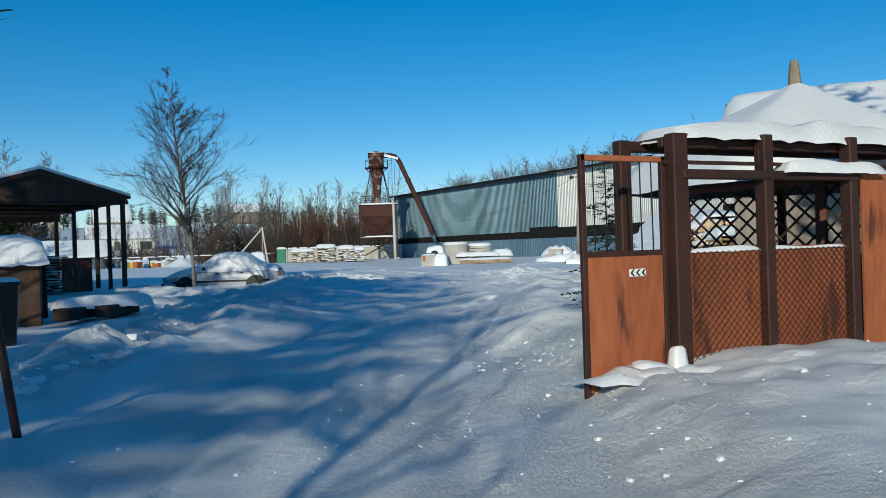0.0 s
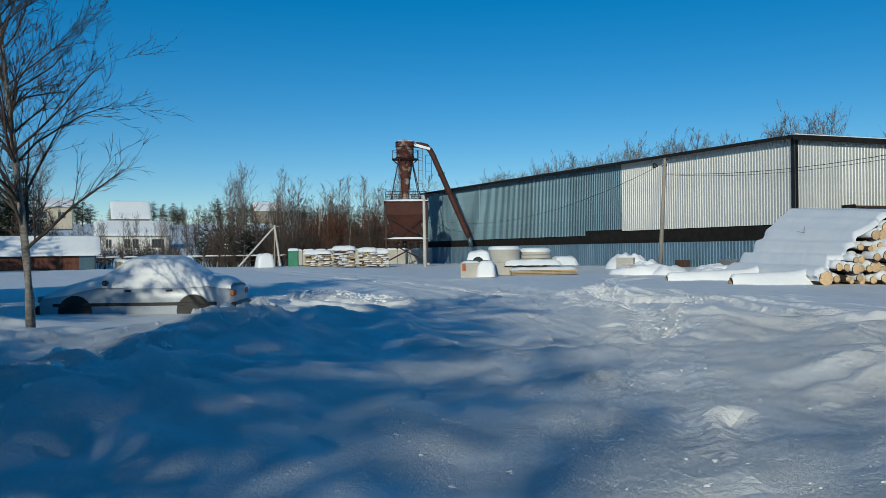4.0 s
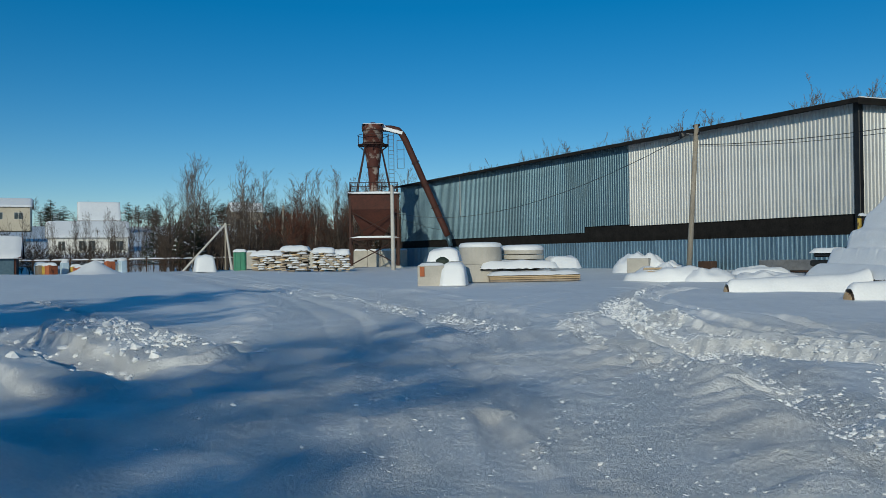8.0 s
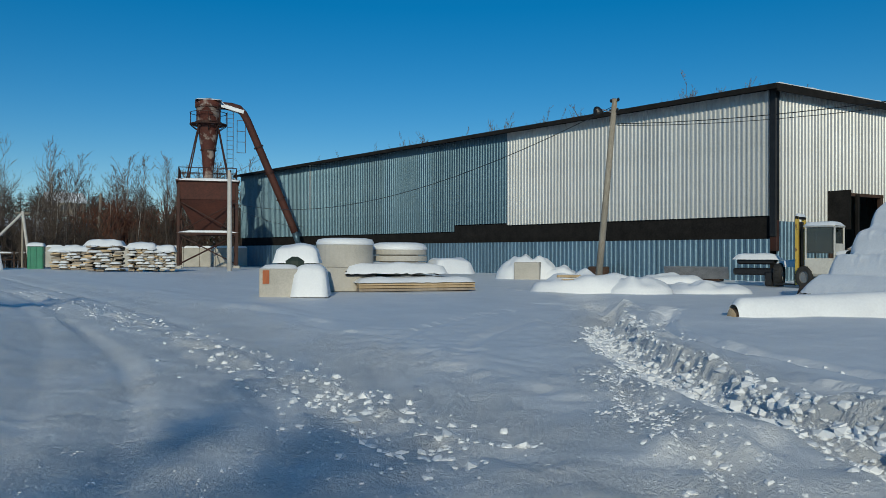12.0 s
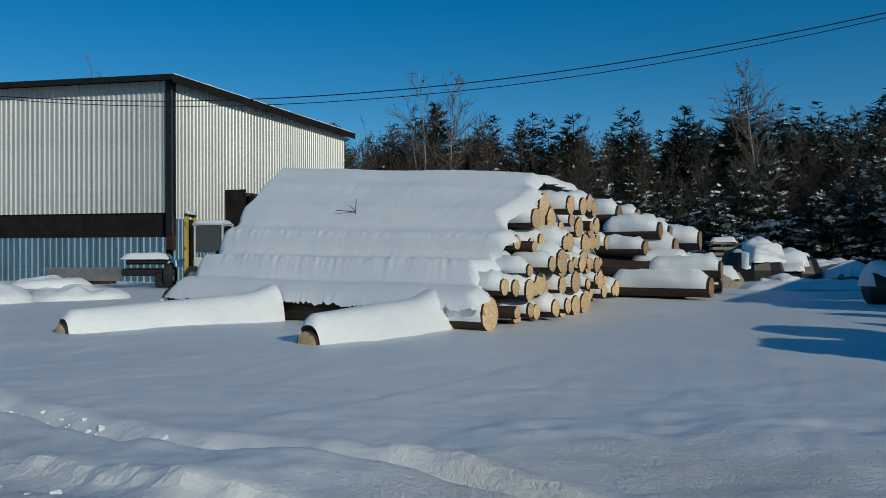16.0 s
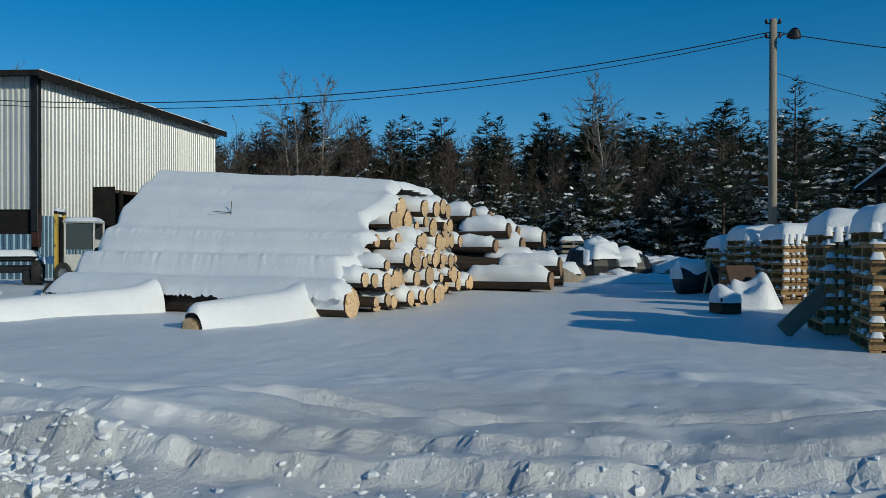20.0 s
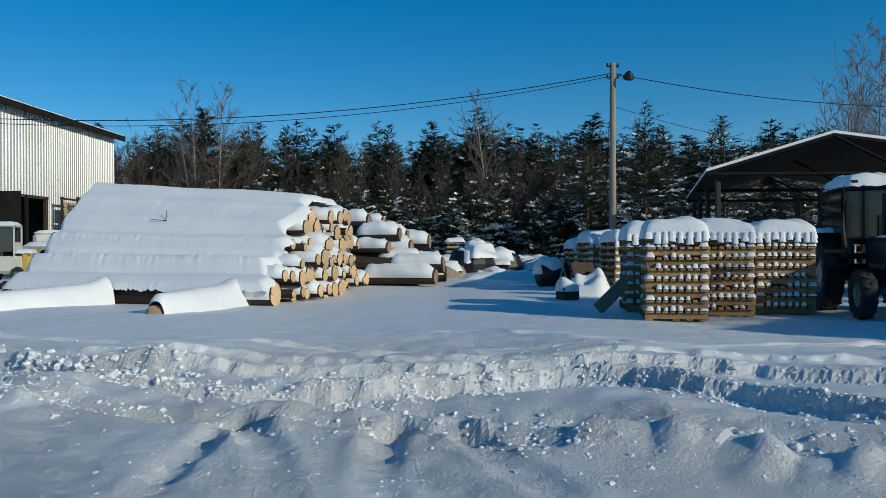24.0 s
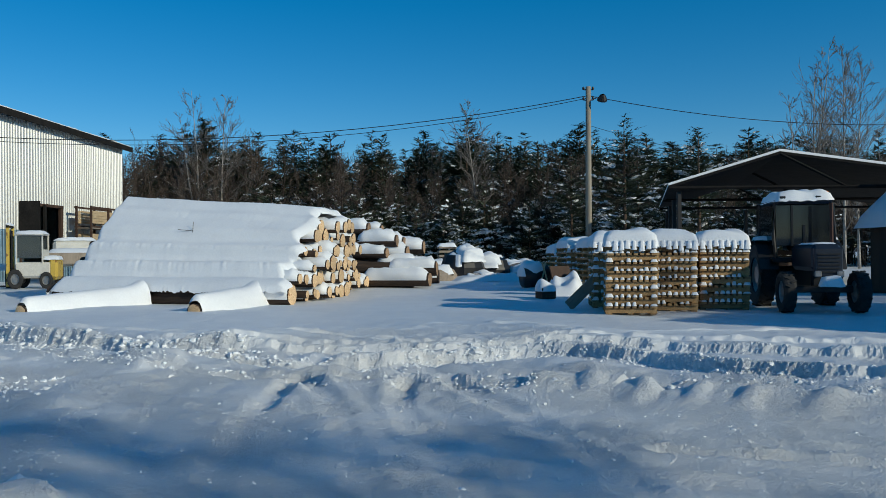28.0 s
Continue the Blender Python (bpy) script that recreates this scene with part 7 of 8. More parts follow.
# trees on the sunny side of the yard, whose shade falls across the drive
for k, (x, y, h, w) in enumerate(((22.1, -22.9, 14.6, 0.62), (5.5, -20.3, 13.4, 1.3), (7.7, -21.8, 13.0, 1.18), (38.2, -29.9, 14.9, 1.25), (27.2, -26.1, 14.9, 1.46), (24.8, -23.4, 14.5, 1.25), (36.5, -42.3, 12.4, 1.23),
                                  (12.5, -24.5, 13.0, 1.35), (5.0, -27.0, 10, 1.2), (9.0, -25.8, 12.5, 1.2), (12.0, -28.0, 13, 1.2))):
    conifer_thing("pine", "tall pine on the sunny side of the drive", PINE[k % 4], pose(x, y, 0, 0, 0, k * 50) @ Matrix.Diagonal((h / 10 * w, h / 10 * w, h / 10, 1)))
# pines behind the fence, whose shade reaches the pallets
for k, (x, y, h) in enumerate(((26.9, -9.3, 12.3), (28.6, -7.3, 11.5), (30.5, -5.0, 11.8))):
    conifer_thing("pine", "tall pine behind the rusty fence", PINE[k % 4], pose(x, y, 0, 0, 0, 30 + k * 70) @ Matrix.Diagonal((h / 10 * 0.85, h / 10 * 0.85, h / 10, 1)))
for k, (x, y, h) in enumerate(((8.5, -22.5, 9), (15.5, -20.8, 9), (33, -22, 10))):
    bare_tree_thing("birch", "bare birch on the sunny side of the drive", bare_tree(600 + k, h, 0.10, 34, [0, 6, 4, 0], 3, 0.2, 0.3, 0.05), pose(x, y, 0), BIRCH, TWIG_GREY, 0.008, 4)


# ---- gate, fence and gazebo ----
GX0 = 23.40
gate = thing("gate_leaf", "rusty steel gate leaf with a barred top standing open", "gate", pose(GX0, 0, 0))
part("sheet", Geo().box((0, -12.42, 0.62), (0.012, 0.78, 1.06)), RUST, gate, "rust-brown steel sheet")
part("stile", Geo().box((0, -12.81, 0.98), (0.045, 0.045, 1.86), edge=0.005), RUST_DARK, gate)
part("stile", Geo().box((0, -12.03, 0.98), (0.045, 0.045, 1.86), edge=0.005), RUST_DARK, gate)
part("top_rail", Geo().box((0, -12.42, 1.885), (0.045, 0.82, 0.045), edge=0.005), RUST, gate)
part("middle_rail", Geo().box((0, -12.42, 1.15), (0.03, 0.76, 0.04)), RUST_DARK, gate)
part("bottom_rail", Geo().box((0, -12.42, 0.08), (0.04, 0.76, 0.04)), RUST_DARK, gate)
for k in range(6):
    part("bar", Geo().tube([(0, -12.70 + 0.113 * k, 1.16), (0, -12.705 + 0.113 * k, 1.87)], 0.006, 6), BLACK_PAINT, gate)
plate = part("arrow_plate", Geo().box((0.012, -12.31, 0.995), (0.008, 0.165, 0.062), edge=0.003), SIGN_WHITE, gate, "small white plate with black arrowheads")
for k in range(3):
    y = -12.375 + 0.055 * k
    part("arrowhead", Geo().add([(0.018, y - 0.012, 0.995), (0.018, y + 0.016, 1.022), (0.018, y + 0.034, 1.022), (0.018, y + 0.008, 0.995), (0.018, y + 0.034, 0.968), (0.018, y + 0.016, 0.968)], [(0, 3, 2, 1), (0, 5, 4, 3)]), BLACK_PAINT, plate)

fence = thing("fence", "rusty steel fence with wire mesh and dark posts", "fence", pose(GX0 + 0.05, 0, 0))
for y, w, top in ((-11.92, 0.15, 2.09), (-10.95, 0.11, 2.11), (-9.88, 0.11, 2.12), (-8.4, 0.11, 2.1), (-6.9, 0.11, 2.1)):
    part("post", Geo().box((0, y, top / 2 - 0.15), (0.12, w, top + 0.3), edge=0.01), RUST_DARK, fence)
part("post", Geo().box((-0.55, -12.02, 0.9), (0.11, 0.12, 2.4), edge=0.01), RUST_DARK, fence)
for y0, y1 in ((-11.82, -11.01), (-10.90, -9.94)):
    part("sheet", Geo().box((-0.03, (y0 + y1) / 2, 0.62), (0.012, y1 - y0, 1.08)), RUST, fence, "rust-streaked steel sheet")
    net = Geo()
    n = int((y1 - y0) / 0.068)
    for k in range(-16, n + 1):
        for s in (1, -1):
            a, b = y0 + k * 0.068, y0 + (k + 16) * 0.068
            za, zb = (0.06, 1.14) if s > 0 else (1.14, 0.06)
            ta, tb = max(0, (y0 - a) / (b - a)), min(1, (y1 - a) / (b - a))
            if tb > ta:
                net.tube([(0.035, a + (b - a) * ta, za + (zb - za) * ta), (0.035, a + (b - a) * tb, za + (zb - za) * tb)], 0.0045, 3, 0, False)
    part("wire_mesh", net, RUST_DARK, fence, "diamond wire mesh")
part("plain_panel", Geo().box((0.02, -8.1, 0.9), (0.02, 3.3, 1.78)), RUST, fence, "plain rusty panel")
part("lintel", Geo().box((0.02, -10.85, 1.765), (0.10, 2.1, 0.075), edge=0.008), RUST_DARK, fence)
part("upper_rail", Geo().box((-0.10, -9.4, 2.03), (0.06, 5.2, 0.075), edge=0.008), RUST_DARK, fence)
part("thin_rail", Geo().box((-0.02, -9.6, 1.865), (0.03, 4.9, 0.03)), RUST_DARK, fence)
part("bar_row", Geo().tube([(0, -11.0, 1.87), (0, -11.0, 2.0)], 0.01, 4), RUST_DARK, fence)
part("roof_beam", Geo().box((-0.55, -9.4, 2.05), (0.10, 5.2, 0.09), edge=0.01), RUST_DARK, fence)
part("roof_board", Geo().box((-0.32, -9.2, 2.085), (0.62, 5.3, 0.025)), DARK_WOOD, fence)
g = Geo()
pillow(g, (GX0 + 0.05 - 0.32, -9.2, 2.10), 0.72, 5.4, 0.15, 8, 50, 0.07, 0.05, 0, 3)
pillow(g, (GX0 + 0.07, -10.15, 1.80), 0.22, 1.3, 0.10, 8, 18, 0.05, 0.02, 0, 5)
pillow(g, (GX0 + 0.02, -11.4, 1.14), 0.06, 0.8, 0.03, 5, 14, 0.02, 0.01, 0, 7)
pillow(g, (GX0 + 0.02, -10.4, 1.14), 0.06, 0.95, 0.03, 5, 14, 0.02, 0.01, 0, 8)
for k in range(7):
    pillow(g, (GX0 + 0.1 + 0.1 * (k % 3), -12.75 + 0.16 * k, gz(GX0, -12.5) - 0.06), 0.40, 0.30, 0.045 + 0.02 * (k % 2), 8, 8, 0.06, 0, 20 * k, k)
pillow(g, (GX0 + 0.14, -12.05, gz(GX0, -12.0) - 0.05), 0.12, 0.14, 0.20, 8, 8, 0.04, 0, 0, 4)
solid("snow_on_fence", g, SNOW, "snow lying along the fence rails and at its foot", "snow", kind="stuff", smooth=True)

GM = pose(21.15, -7.8, -0.07)
gaz = thing("gazebo", "six-sided brown garden gazebo with lattice panels", "gazebo", GM)
hexa = [Vector((1.62 * math.cos(radians(60 * k + 18)), 1.62 * math.sin(radians(60 * k + 18)), 0)) for k in range(6)]
for k in range(6):
    a, b = hexa[k], hexa[(k + 1) % 6]
    part("post", Geo().box((a.x, a.y, 0.95), (0.11, 0.11, 2.1), (0, 0, 60 * k), 0.01), BROWN_BOARD, gaz)
    d = (b - a).normalized()
    length = (b - a).length
    m = Matrix(((d.x, -d.y, 0, a.x), (d.y, d.x, 0, a.y), (0, 0, 1, 0), (0, 0, 0, 1)))
    mid = (a + b) / 2
    if mid.x * 0.66 - mid.y * 0.75 < -0.3:
        continue
    for j in range(9):
        w = length / 9
        ob = part("board", Geo().box(((j + 0.5) * w, 0, 0.55), (w - 0.006, 0.025, 0.95), edge=0.003), BROWN_BOARD, gaz)
        ob.matrix_basis = m
    ob = part("rail", Geo().box((length / 2, 0, 1.06), (length, 0.07, 0.06), edge=0.006).box((length / 2, 0, 1.90), (length, 0.07, 0.07), edge=0.006), BROWN_BOARD, gaz)
    ob.matrix_basis = m
    lat = Geo()
    for i in range(-5, 9):
        for s in (1, -1):
            x0, x1 = i * 0.19, (i + 4.2) * 0.19
            za, zb = (1.09, 1.87) if s > 0 else (1.87, 1.09)
            t0, t1 = max(0, (0.06 - x0) / (x1 - x0)), min(1, (length - 0.06 - x0) / (x1 - x0))
            if t1 > t0:
                p, q = Vector((x0 + (x1 - x0) * t0, 0.01 * s, za + (zb - za) * t0)), Vector((x0 + (x1 - x0) * t1, 0.01 * s, za + (zb - za) * t1))
                lat.tube([p, q], 0.014, 4, 0, False)
    ob = part("lattice", lat, DARK_WOOD, gaz, "dark diamond lattice")
    ob.matrix_basis = m
rim = 2.15
g = Geo().lathe([(rim, 1.92), (rim, 1.98), (0.05, 3.04), (0.0, 3.04)], 6, 0, pose(0, 0, 0, 0, 0, 53)).lathe([(0.0, 2.98), (rim, 1.92)], 6, 0, pose(0, 0, 0, 0, 0, 53))
part("roof", g, DARK_WOOD, gaz, "dark hexagonal roof")
part("table", Geo().box((0.1, 0, 0.7), (0.9, 0.9, 0.05), edge=0.01).box((0.1, 0, 0.35), (0.1, 0.1, 0.7)), GREY_WOOD, gaz)
part("finial", Geo().lathe([(0.10, 3.1), (0.06, 3.50), (0.045, 3.56), (0.0, 3.56)], 8), GREY_WOOD, gaz)
g = Geo()


def roof_snow(u, v):
    w = 2 * math.pi * u + radians(53)
    hexr = math.cos(math.pi / 6) / math.cos((w - radians(53)) % (math.pi / 3) - math.pi / 6)
    r = 2.24 * v * (0.94 * hexr + 0.06)
    z = 1.98 + (3.05 - 1.98) * (1 - v) * 0.98 + 0.26 * (1 - v**10) ** 0.6 + 0.03 * lump((r * math.cos(w), r * math.sin(w), 2), 1.5)
    if v > 0.99:
        z = 1.93 - 0.05 * abs(lump((w * 6, 1, 1), 1.4))
    return (r * math.cos(w), r * math.sin(w), z)


g.grid(60, 26, roof_snow, 0, None, True)
solid("snow_on_gazebo", g, SNOW, "thick smooth snow on the gazebo roof", "snow", GM, kind="stuff", smooth=True)
fir = conifer(900, 2.2, 0.025, 22, 5, 0.62, 0.06, False, 0.34)
conifer_thing("fir", "sparse young fir standing beside the gate", (fir[0], fir[1], np.minimum(fir[2], 1)), pose(19.4, -9.5, gz(19.4, -9.5)))
fir2 = conifer(901, 0.8, 0.03, 9, 6, 0.7, 0.05, False, 0.34)
conifer_thing("shrub", "low dark evergreen shrub below the fir", (fir2[0], fir2[1], np.minimum(fir2[2], 1)), pose(19.2, -8.6, gz(19.2, -8.6)))
conifer_thing("shrub", "low dark evergreen shrub beside the gazebo", (fir2[0], fir2[1], np.minimum(fir2[2], 1)), pose(18.9, -7.9, gz(18.9, -7.9), 0, 0, 90))
mirror = thing("road_mirror", "round dark-backed mirror on a leaning pole", "road mirror")
part("pole", Geo().tube([(22.0, -16.65, -0.2), (22.02, -16.80, 1.0), (22.05, -16.93, 2.3)], 0.03, 8), RUST_DARK, mirror)
part("disc", Geo().tube([(22.05, -16.99, 2.13), (22.09, -17.0, 2.13)], 0.24, 28), BLACK_PAINT, mirror)

# ---- open shed with timber, huts and bin beside the drive ----
shed = thing("open_shed", "dark open timber shed with a snowy gable roof", "shed")
sp, sr = Vector((-2.85, -16.64, 4.32)), Vector((-3.6, -13.65, 3.40))
sl = Vector((2 * sp.x - sr.x, 2 * sp.y - sr.y, 3.40))
sb = Vector((-0.97, -0.245, 0)) * 9.5
part("roof", gable_roof(Geo(), sl, sp, sr, sb, 0.09), DARK_WOOD, shed, "dark plank roof")
fx = Vector((0.97, 0.245, 0)) * -0.25
boards = 22
for i in range(boards):
    t0, t1 = i / boards, (i + 1) / boards - 0.002
    p0, p1 = sl.lerp(sr, t0) + fx, sl.lerp(sr, t1) + fx
    z0, z1 = 3.34 + (4.26 - 3.34) * (1 - abs(2 * t0 - 1)), 3.34 + (4.26 - 3.34) * (1 - abs(2 * t1 - 1))
    k = Vector((0.97, 0.245, 0)) * 0.025
    v = [(p0.x, p0.y, 3.20), (p1.x, p1.y, 3.20), (p1.x, p1.y, z1), (p0.x, p0.y, z0)]
    v += [(a + k.x, b + k.y, c) for a, b, c in v]
    part("gable_board", Geo().add(v, [(0, 3, 2, 1), (4, 5, 6, 7), (0, 1, 5, 4), (1, 2, 6, 5), (2, 3, 7, 6), (3, 0, 4, 7)]), DARK_WOOD, shed)
for f in (0.03, 0.36, 0.68, 0.97):
    o = sb * f
    for e in (0.035, 0.965):
        q = sl.lerp(sr, e) + o
        part("post", Geo().box((q.x, q.y, 1.6), (0.15, 0.15, 3.5), (0, 0, 14), 0.01), DARK_WOOD, shed)
    a, b = sl.lerp(sr, 0.02) + o, sl.lerp(sr, 0.98) + o
    part("tie_beam", Geo().tube([(a.x, a.y, 3.27), (b.x, b.y, 3.27)], 0.09, 4), DARK_WOOD, shed)
for e in (0.03, 0.97):
    a, b = sl.lerp(sr, e), sl.lerp(sr, e) + sb
    part("wall_plate", Geo().tube([(a.x, a.y, 3.32), (b.x, b.y, 3.32)], 0.08, 4), DARK_WOOD, shed)
bk = sb * 0.99
v = [sl + bk, sr + bk, sp + bk]
v = [(v[0].x, v[0].y, 2.95), (v[1].x, v[1].y, 2.95), (v[1].x, v[1].y, 3.36), (v[2].x, v[2].y, 4.28), (v[0].x, v[0].y, 3.36)]
v += [(a - 0.04, b - 0.01, c) for a, b, c in v]
part("back_gable", Geo().add(v, [(0, 1, 2, 3, 4), (9, 8, 7, 6, 5), (0, 5, 6, 1)]), DARK_WOOD, shed, "dark boarded far gable")
part("eave_post", Geo().box((-4.2, -14.4, 1.5), (0.14, 0.14, 3.5), edge=0.01), DARK_WOOD, shed)
g = Geo()
up = Vector((0, 0, 0.09))
gable_roof(g, sl + up, sp + up, sr + up, sb, 0.10)
solid("snow_on_shed", g, SNOW, "snow layer on the open shed's roof", "snow", kind="stuff")
rs = random.Random(31)
ssnow = Geo()
for k, (x, y, w, top) in enumerate(((-3.6, -17.0, 1.15, 1.35), (-3.7, -18.2, 1.2, 1.50), (-3.5, -19.4, 1.2, 1.75), (-5.6, -16.6, 1.2, 1.3), (-5.6, -18.2, 1.2, 1.5))):
    st = thing("timber_pack", "stack of rough boards with snow between the layers", "board stack", pose(x, y, 0, 0, 0, 14), "board stacks in the shed")
    z = 0.12
    while z < top:
        h = rs.uniform(0.03, 0.06)
        for j in range(4):
            part("board", Geo().box((rs.uniform(-0.08, 0.08), -w / 2 + (j + 0.5) * w / 4, z + h / 2), (2.2 + rs.uniform(-0.2, 0.2), w / 4 - 0.02, h), (0, 0, rs.uniform(-2, 2)), 0.004), GREY_WOOD if rs.random() < 0.6 else DARK_WOOD, st)
        for j in range(3):
            if rs.random() < 0.7:
                pillow(ssnow, (1.08, rs.uniform(-0.5, 0.5) * w, z + h), 0.22, rs.uniform(0.15, 0.4), 0.035, 5, 5, 0.01, 0.01, 0, z, 0, pose(x, y, 0, 0, 0, 14))
        z += h + 0.05
solid("snow_on_board_stacks", ssnow, SNOW, "snow on the edges of the board stacks", "snow", kind="stuff", smooth=True)
crate = thing("rusty_crate", "rust-brown plank crate under the shed roof", "crate", pose(-3.2, -15.75, 0, 0, 0, 14))
for j in range(8):
    part("plank", Geo().box((0.6, -0.42 + 0.12 * j, 0.66), (0.03, 0.112, 1.2), edge=0.003), BROWN_BOARD, crate)
    part("plank", Geo().box((-0.6 + 0.17 * j, 0.5, 0.66), (0.16, 0.03, 1.2), edge=0.003), BROWN_BOARD, crate)
for z in (0.2, 1.1):
    part("rail", Geo().box((0.62, 0, z), (0.03, 0.95, 0.08)), BROWN_BOARD, crate)

low = thing("low_hut", "low dark hut under a deep cushion of snow", "hut", pose(11.0, -18.35, 0))
part("wall", Geo().box((-1.0, 0, 0.55), (2.0, 3.5, 1.35), edge=0.02), DARK_WOOD, low)
part("side_panel", Geo().box((-2.2, 1.2, 0.6), (0.5, 1.3, 1.45), edge=0.02), DARK_WOOD, low)
part("lid", Geo().box((-1.0, 0, 1.25), (2.15, 3.65, 0.06), edge=0.01), RUST_DARK, low)
g = Geo()
pillow(g, (10.0, -18.3, 1.27), 2.4, 3.8, 0.50, 22, 24, 0.06, 0.18, 0, 2)
pillow(g, (8.7, -17.2, 1.3), 0.9, 1.5, 0.4, 12, 14, 0.04, 0.1, 0, 4)
for a, b in (((11.3, -16.0), (10.2, -15.6)), ((10.9, -15.3), (10.2, -15.0))):
    pillow(g, ((a[0] + b[0]) / 2, (a[1] + b[1]) / 2, 0.28), 1.3, 0.5, 0.2, 16, 10, 0.05, 0.06, 110, a[0])
pillow(g, (14.7, -17.2, 0.93), 0.7, 0.75, 0.06, 10, 10, 0.02, 0.02, 0, 4)
solid("snow_on_hut", g, SNOW, "deep rounded snow on the low hut and beams", "snow", kind="stuff", smooth=True)
for x, y in ((10.9, -15.95), (10.5, -15.2)):
    solid("beam", Geo().box((0, 0, 0.17), (0.35, 1.3, 0.24), edge=0.02), DARK_WOOD, "dark squared beam lying in the snow", "beam", pose(x, y, 0, 0, 0, 60), "beams by the hut")
bin_ = thing("waste_bin", "dark metal waste bin dusted with snow", "waste bin", pose(14.75, -17.2, 0))
part("body", Geo().add([(-0.26, -0.28, 0), (0.26, -0.28, 0), (0.26, 0.28, 0), (-0.26, 0.28, 0), (-0.31, -0.34, 0.88), (0.31, -0.34, 0.88), (0.31, 0.34, 0.88), (-0.31, 0.34, 0.88)], [(0, 3, 2, 1), (4, 5, 6, 7), (0, 1, 5, 4), (1, 2, 6, 5), (2, 3, 7, 6), (3, 0, 4, 7)]), BLACK_PAINT, bin_)
part("lid", Geo().box((0, 0, 0.905), (0.70, 0.74, 0.05), edge=0.015), BLACK_PAINT, bin_)
h2 = hut("brown_hut", "dark brown hut with snow on its roof", (3.0, -20.6, 0), 3.6, 5.2, 2.35, 0.55, 90, BROWN_BOARD, 0.3)
solid("stove_pipe", Geo().tube([(4.4, -18.9, 2.5), (4.4, -18.9, 4.2)], 0.07, 8), BLACK_PAINT, "black stove pipe above the brown hut", "stove pipe")
bare_tree_thing("sapling", "thin bare sapling behind the hut", bare_tree(700, 4.8, 0.03, 9, [0, 3, 0, 0], 2, 0.5, 0.35, 0.02), pose(0.6, -18.4, 0), TWIG, TWIG, 0.006, 4)
conifer_thing("pine", "pine beside the brown hut", PINE[1], pose(-1.5, -22.6, 0, 0, 0, 30) @ Matrix.Diagonal((0.6, 0.6, 0.62, 1)))


# ---- far side: barn, houses, wood stacks ----
def house(name, label, centre, w, d, wall, roof_h, rz, wall_mat, windows, snow_t=0.25):
    h = hut(name, label, centre, w, d, wall, roof_h, rz, wall_mat, snow_t, 0.4, "house", GREY_WOOD)
    for x, z, ww, wh in windows:
        win = part("window", Geo().box((x, -d / 2 - 0.03, z), (ww + 0.12, 0.08, wh + 0.12)), OFF_WHITE, h)
        part("pane", Geo().box((x, -d / 2 - 0.065, z), (ww, 0.03, wh)), GLASS, win, "dark window pane")
        part("mullion", Geo().box((x, -d / 2 - 0.09, z), (0.06, 0.03, wh)), OFF_WHITE, win)
    return h


BAZ = gz(-78, -15)
barn = hut("barn", "long low red-brown barn with a snowy roof", (-78.2, -15.3, BAZ), 9.6, 4.4, 1.9, 1.6, 90, BROWN_BOARD, 0.18, 0.5, "barn")
part("door", Geo().box((3.9, -2.3, 0.8), (1.5, 0.08, 1.5), edge=0.01), ZINC, barn, "pale metal door")
for j in range(18):
    part("wall_board", Geo().box((-4.5 + 0.45 * j, -2.27, 0.95), (0.42, 0.05, 1.85)), BROWN_BOARD, barn)
house("white_house", "white two-storey house with a snowy roof", (-148, -3.3, gz(-148, -2) - 1.2), 12.6, 9, 3.6, 2.6, 90, WHITE_WALL, [(-1.0, 2.0, 1.0, 1.7), (0.5, 2.0, 1.0, 1.7), (4.4, 2.0, 2.2, 1.6), (-4.2, 2.0, 1.0, 1.5)])
house("gabled_house", "far house with a large snow-covered roof", (-235, 0.8, gz(-235, -2) - 1), 10, 12, 4.5, 5.0, 90, GREY_WOOD, [(-2, 2.5, 1.2, 1.4), (2, 2.5, 1.2, 1.4)])
house("cream_house", "cream brick house with a low hipped roof", (-190, -18.0, gz(-190, -24) + 2), 8, 9, 5.2, 1.8, 90, CREAM_WALL, [(-2.0, 3.2, 1.6, 1.4), (1.8, 3.2, 1.6, 1.4)])
house("log_house", "far timber house among trees", (-185, -56, gz(-185, -56) + 2), 9, 8, 3.6, 3.0, 90, PALE_WOOD, [(-1, 2, 1.2, 1.4), (2, 2, 1.2, 1.4)])
house("white_cottage", "white cottage on the far slope", (-215, -52, gz(-215, -52) + 3), 8, 8, 4.5, 2.5, 90, WHITE_WALL, [(-1, 2, 1.2, 1.4), (2, 2, 1.2, 1.4)])
house("far_cottage", "far snow-roofed cottage in the wood", (-230, 40, gz(-230, 40) + 2), 9, 8, 3.6, 2.5, 90, GREY_WOOD, [(-1, 2, 1.2, 1.4)])
wsnow = Geo()
rw = random.Random(41)
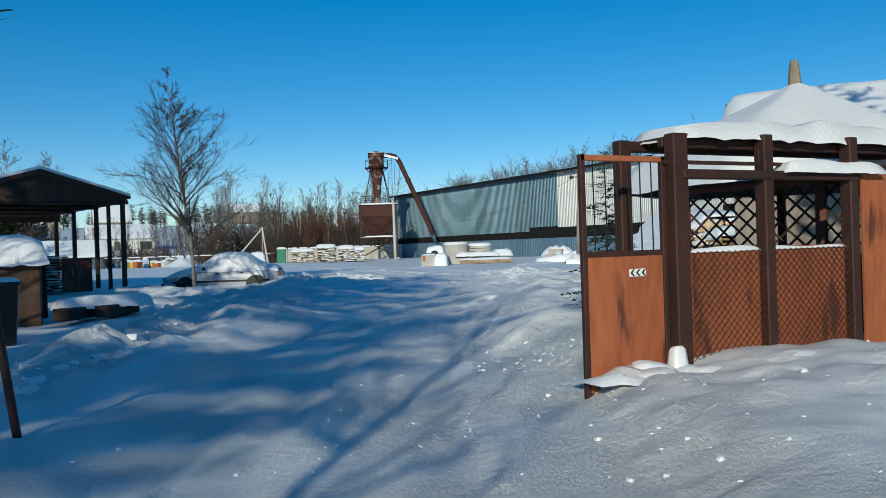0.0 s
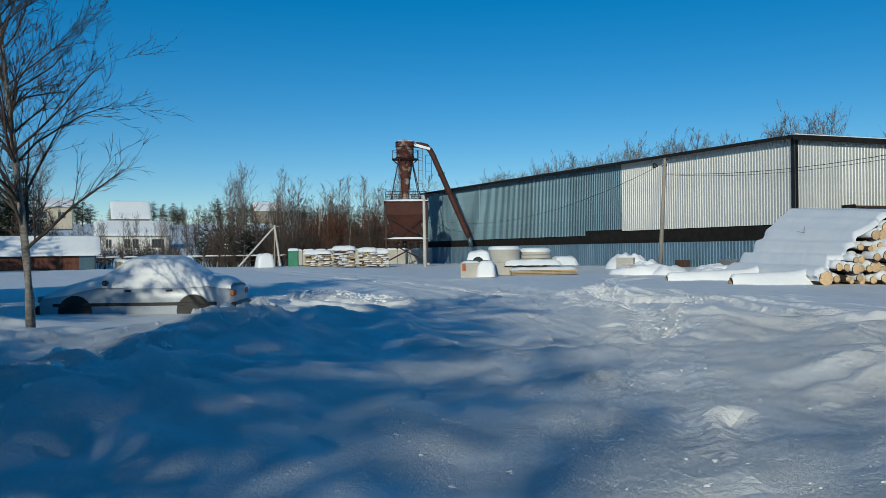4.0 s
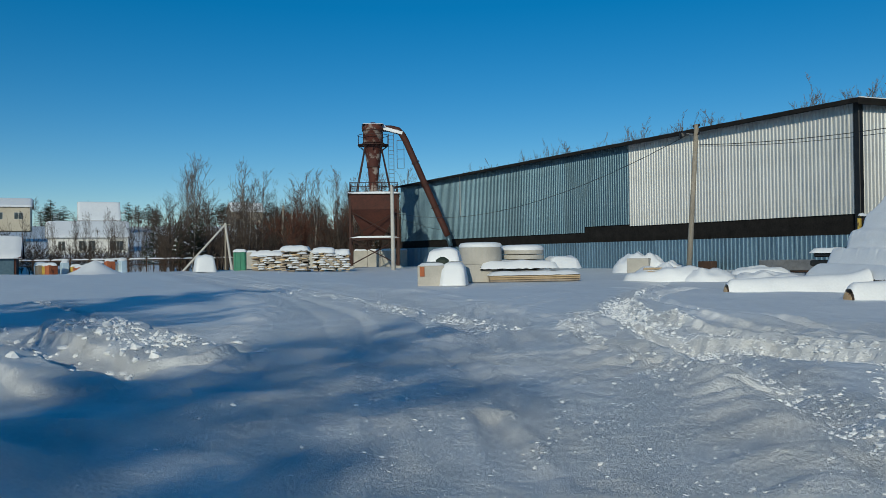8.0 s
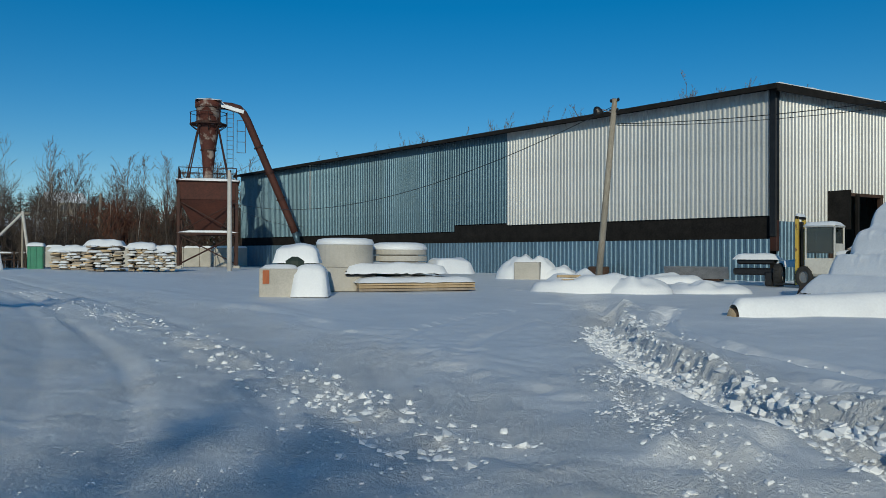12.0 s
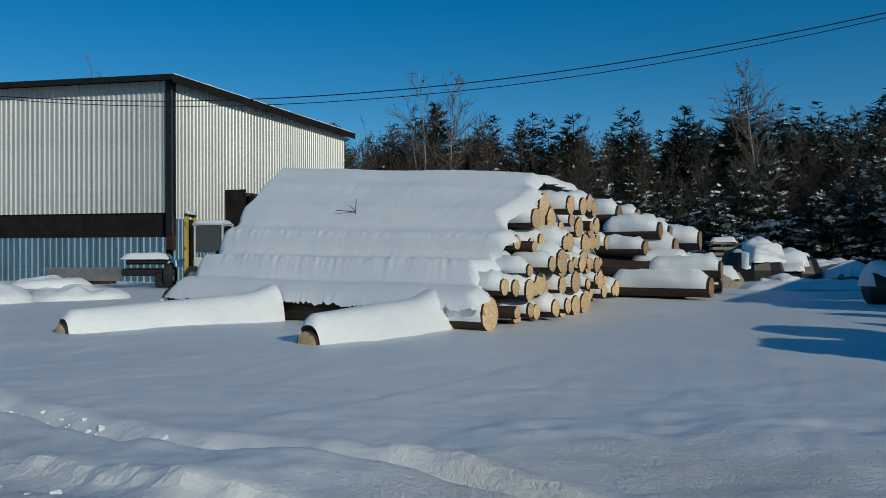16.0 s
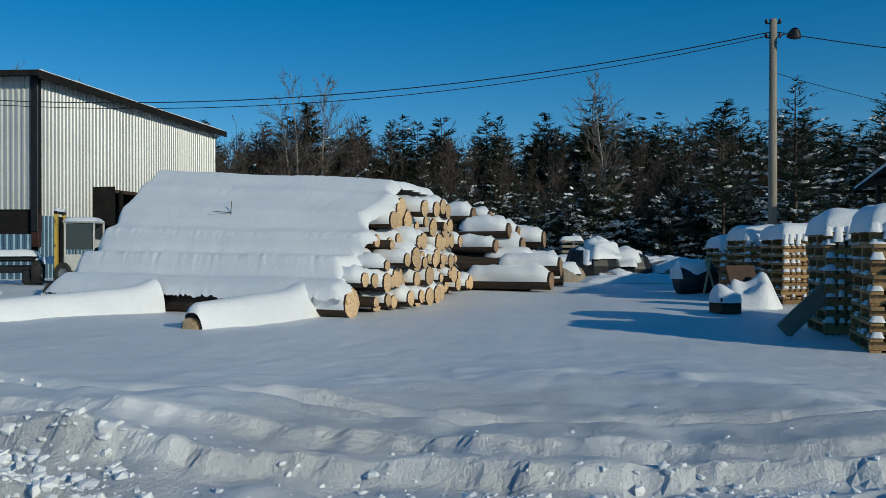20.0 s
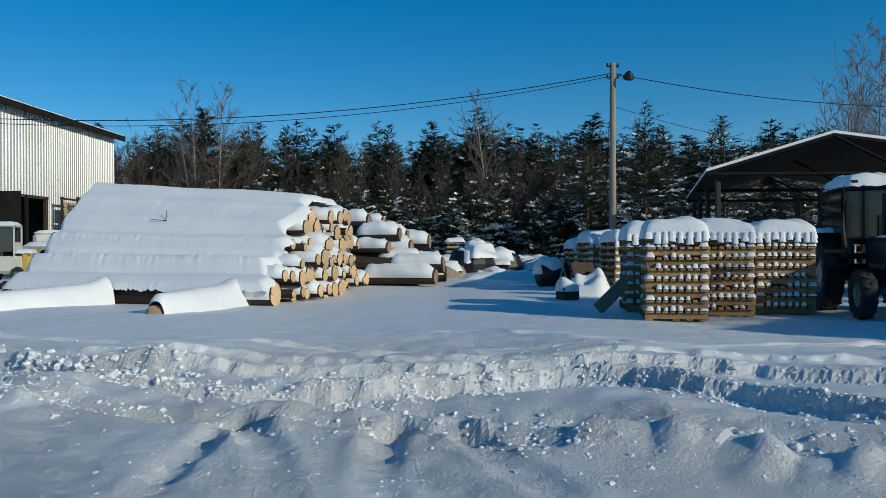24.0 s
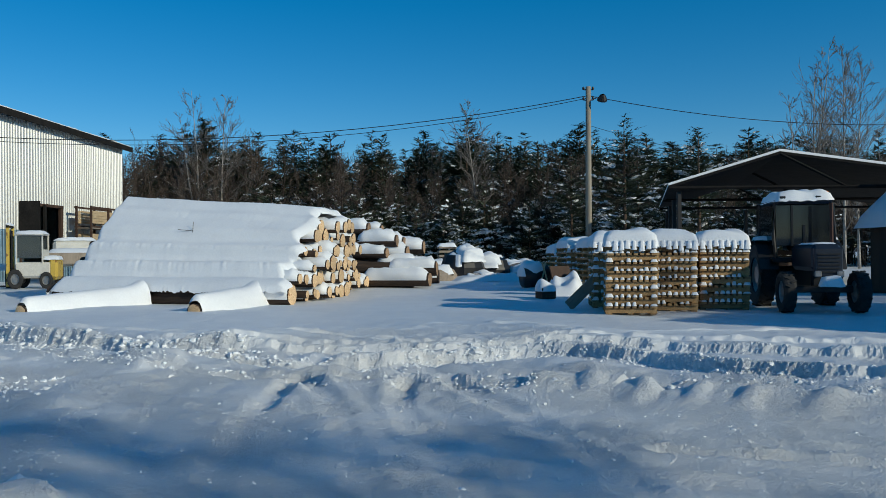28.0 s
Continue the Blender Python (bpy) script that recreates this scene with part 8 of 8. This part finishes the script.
for k, (x, y, n, wdt) in enumerate(((-50.0, 8.8, 9, 1.9), (-49.6, 10.8, 8, 1.5), (-49.3, 12.0, 7, 1.2), (-56.5, 8.3, 7, 2.4))):
    st = thing("slab_pile", "pile of bark-edged slab wood layered with snow", "wood pile", pose(x, y, 0, 0, 0, 70), "wood piles before the hopper")
    for i in range(n):
        for j in range(4):
            part("slab", Geo().box((-wdt / 2 + (j + 0.5) * wdt / 4 + rw.uniform(-0.05, 0.05), rw.uniform(-0.15, 0.15), 0.1 + 0.165 * i), (wdt / 4 * 0.9, 1.9, 0.10), (rw.uniform(-3, 3), rw.uniform(-4, 4), rw.uniform(-4, 4)), 0.01), GREY_WOOD if rw.random() < 0.7 else PALE_WOOD, st)
        for j in range(2):
            pillow(wsnow, (rw.uniform(-0.4, 0.4) * wdt, -0.9 + rw.uniform(-0.1, 0.1), 0.14 + 0.165 * i), rw.uniform(0.3, 0.7), 0.5, 0.10, 6, 6, 0.03, 0.02, 0, i + j, 0, pose(x, y, 0, 0, 0, 70))
    pillow(wsnow, (0, 0, 0.1 + 0.165 * n), wdt * 1.15, 2.1, 0.28, 12, 12, 0.08, 0.1, 0, k, 0, pose(x, y, 0, 0, 0, 70))
pillow(wsnow, (-58.8, 6.5, 1.55), 1.1, 1.2, 0.2, 12, 12, 0.03, 0.05, 75, 3)
pillow(wsnow, (-58.0, 3.6, 0), 1.8, 1.6, 1.3, 12, 12, 0.1, 0, 0, 8)
solid("snow_on_wood_piles", wsnow, SNOW, "snow layered through the wood piles", "snow", kind="stuff", smooth=True)
cont = thing("green_container", "green metal container with snow on its lid", "container", pose(-58.8, 6.5, 0, 0, 0, 75))
part("body", Geo().box((0, 0, 0.75), (0.95, 1.0, 1.55), edge=0.04), GREEN, cont)
for x in (-0.35, 0.0, 0.35):
    part("rib", Geo().box((x, -0.52, 0.75), (0.1, 0.06, 1.5), edge=0.01), GREEN, cont)
wall_low = thing("concrete_fence", "low pale concrete fence behind the wood piles", "fence", kind="structure")
wsnow = Geo()
for k in range(12):
    q = Vector((-70.5, 9.0, 0)).lerp(Vector((-66, 24.0, 0)), (k + 0.5) / 12)
    part("slab", Geo().box((q.x, q.y, 0.75), (0.14, 1.28, 1.6), (0, 0, -16), 0.02), CONCRETE, wall_low)
    pillow(wsnow, (q.x, q.y, 1.56), 0.3, 1.3, 0.16, 6, 10, 0.03, 0.03, -16, k)
rail_f = thing("rail_fence", "dark rail fence with snow along the far edge", "fence", kind="structure")
for k in range(26):
    y = -34 + 1.75 * k
    x = -79.5 + 0.05 * (k % 3) + (0.0 if y > -8 else -6)
    part("post", Geo().box((x, y, BAZ + 0.7), (0.12, 0.12, 1.6)), DARK_WOOD, rail_f)
    part("rail", Geo().box((x, y + 0.87, BAZ + 1.25), (0.06, 1.75, 0.10)).box((x, y + 0.87, BAZ + 0.75), (0.06, 1.75, 0.08)), DARK_WOOD, rail_f)
    pillow(wsnow, (x, y + 0.87, BAZ + 1.31), 0.16, 1.75, 0.12, 5, 8, 0.03, 0.02, 0, k)
solid("snow_on_fences", wsnow, SNOW, "snow along the tops of the far fences", "snow", kind="stuff", smooth=True)
rc = random.Random(55)
csnow = Geo()
for k in range(16):
    x, y = -70 + rc.uniform(-4, 4), -8.6 + 0.45 * k + rc.uniform(-0.2, 0.2)
    if y > -1.5:
        y -= 7
    w, d, h = rc.uniform(0.5, 1.0), rc.uniform(0.5, 1.0), rc.uniform(0.5, 1.2)
    m = (PLASTIC_BLUE, GREY_WOOD, YELLOW, RUST, OFF_WHITE)[k % 5]
    solid("stored_box", Geo().box((0, 0, h / 2 - 0.1), (w, d, h), edge=0.04), m, "box or bale stored beside the barn under snow", "box", pose(x, y, gz(x, y), 0, 0, rc.uniform(0, 40)), "boxes beside the barn")
    pillow(csnow, (x, y, gz(x, y) + h - 0.1), w * 1.1, d * 1.1, 0.2, 8, 8, 0.04, 0.06, 0, k)
solid("snow_on_boxes", csnow, SNOW, "snow caps on the stored boxes", "snow", kind="stuff", smooth=True)
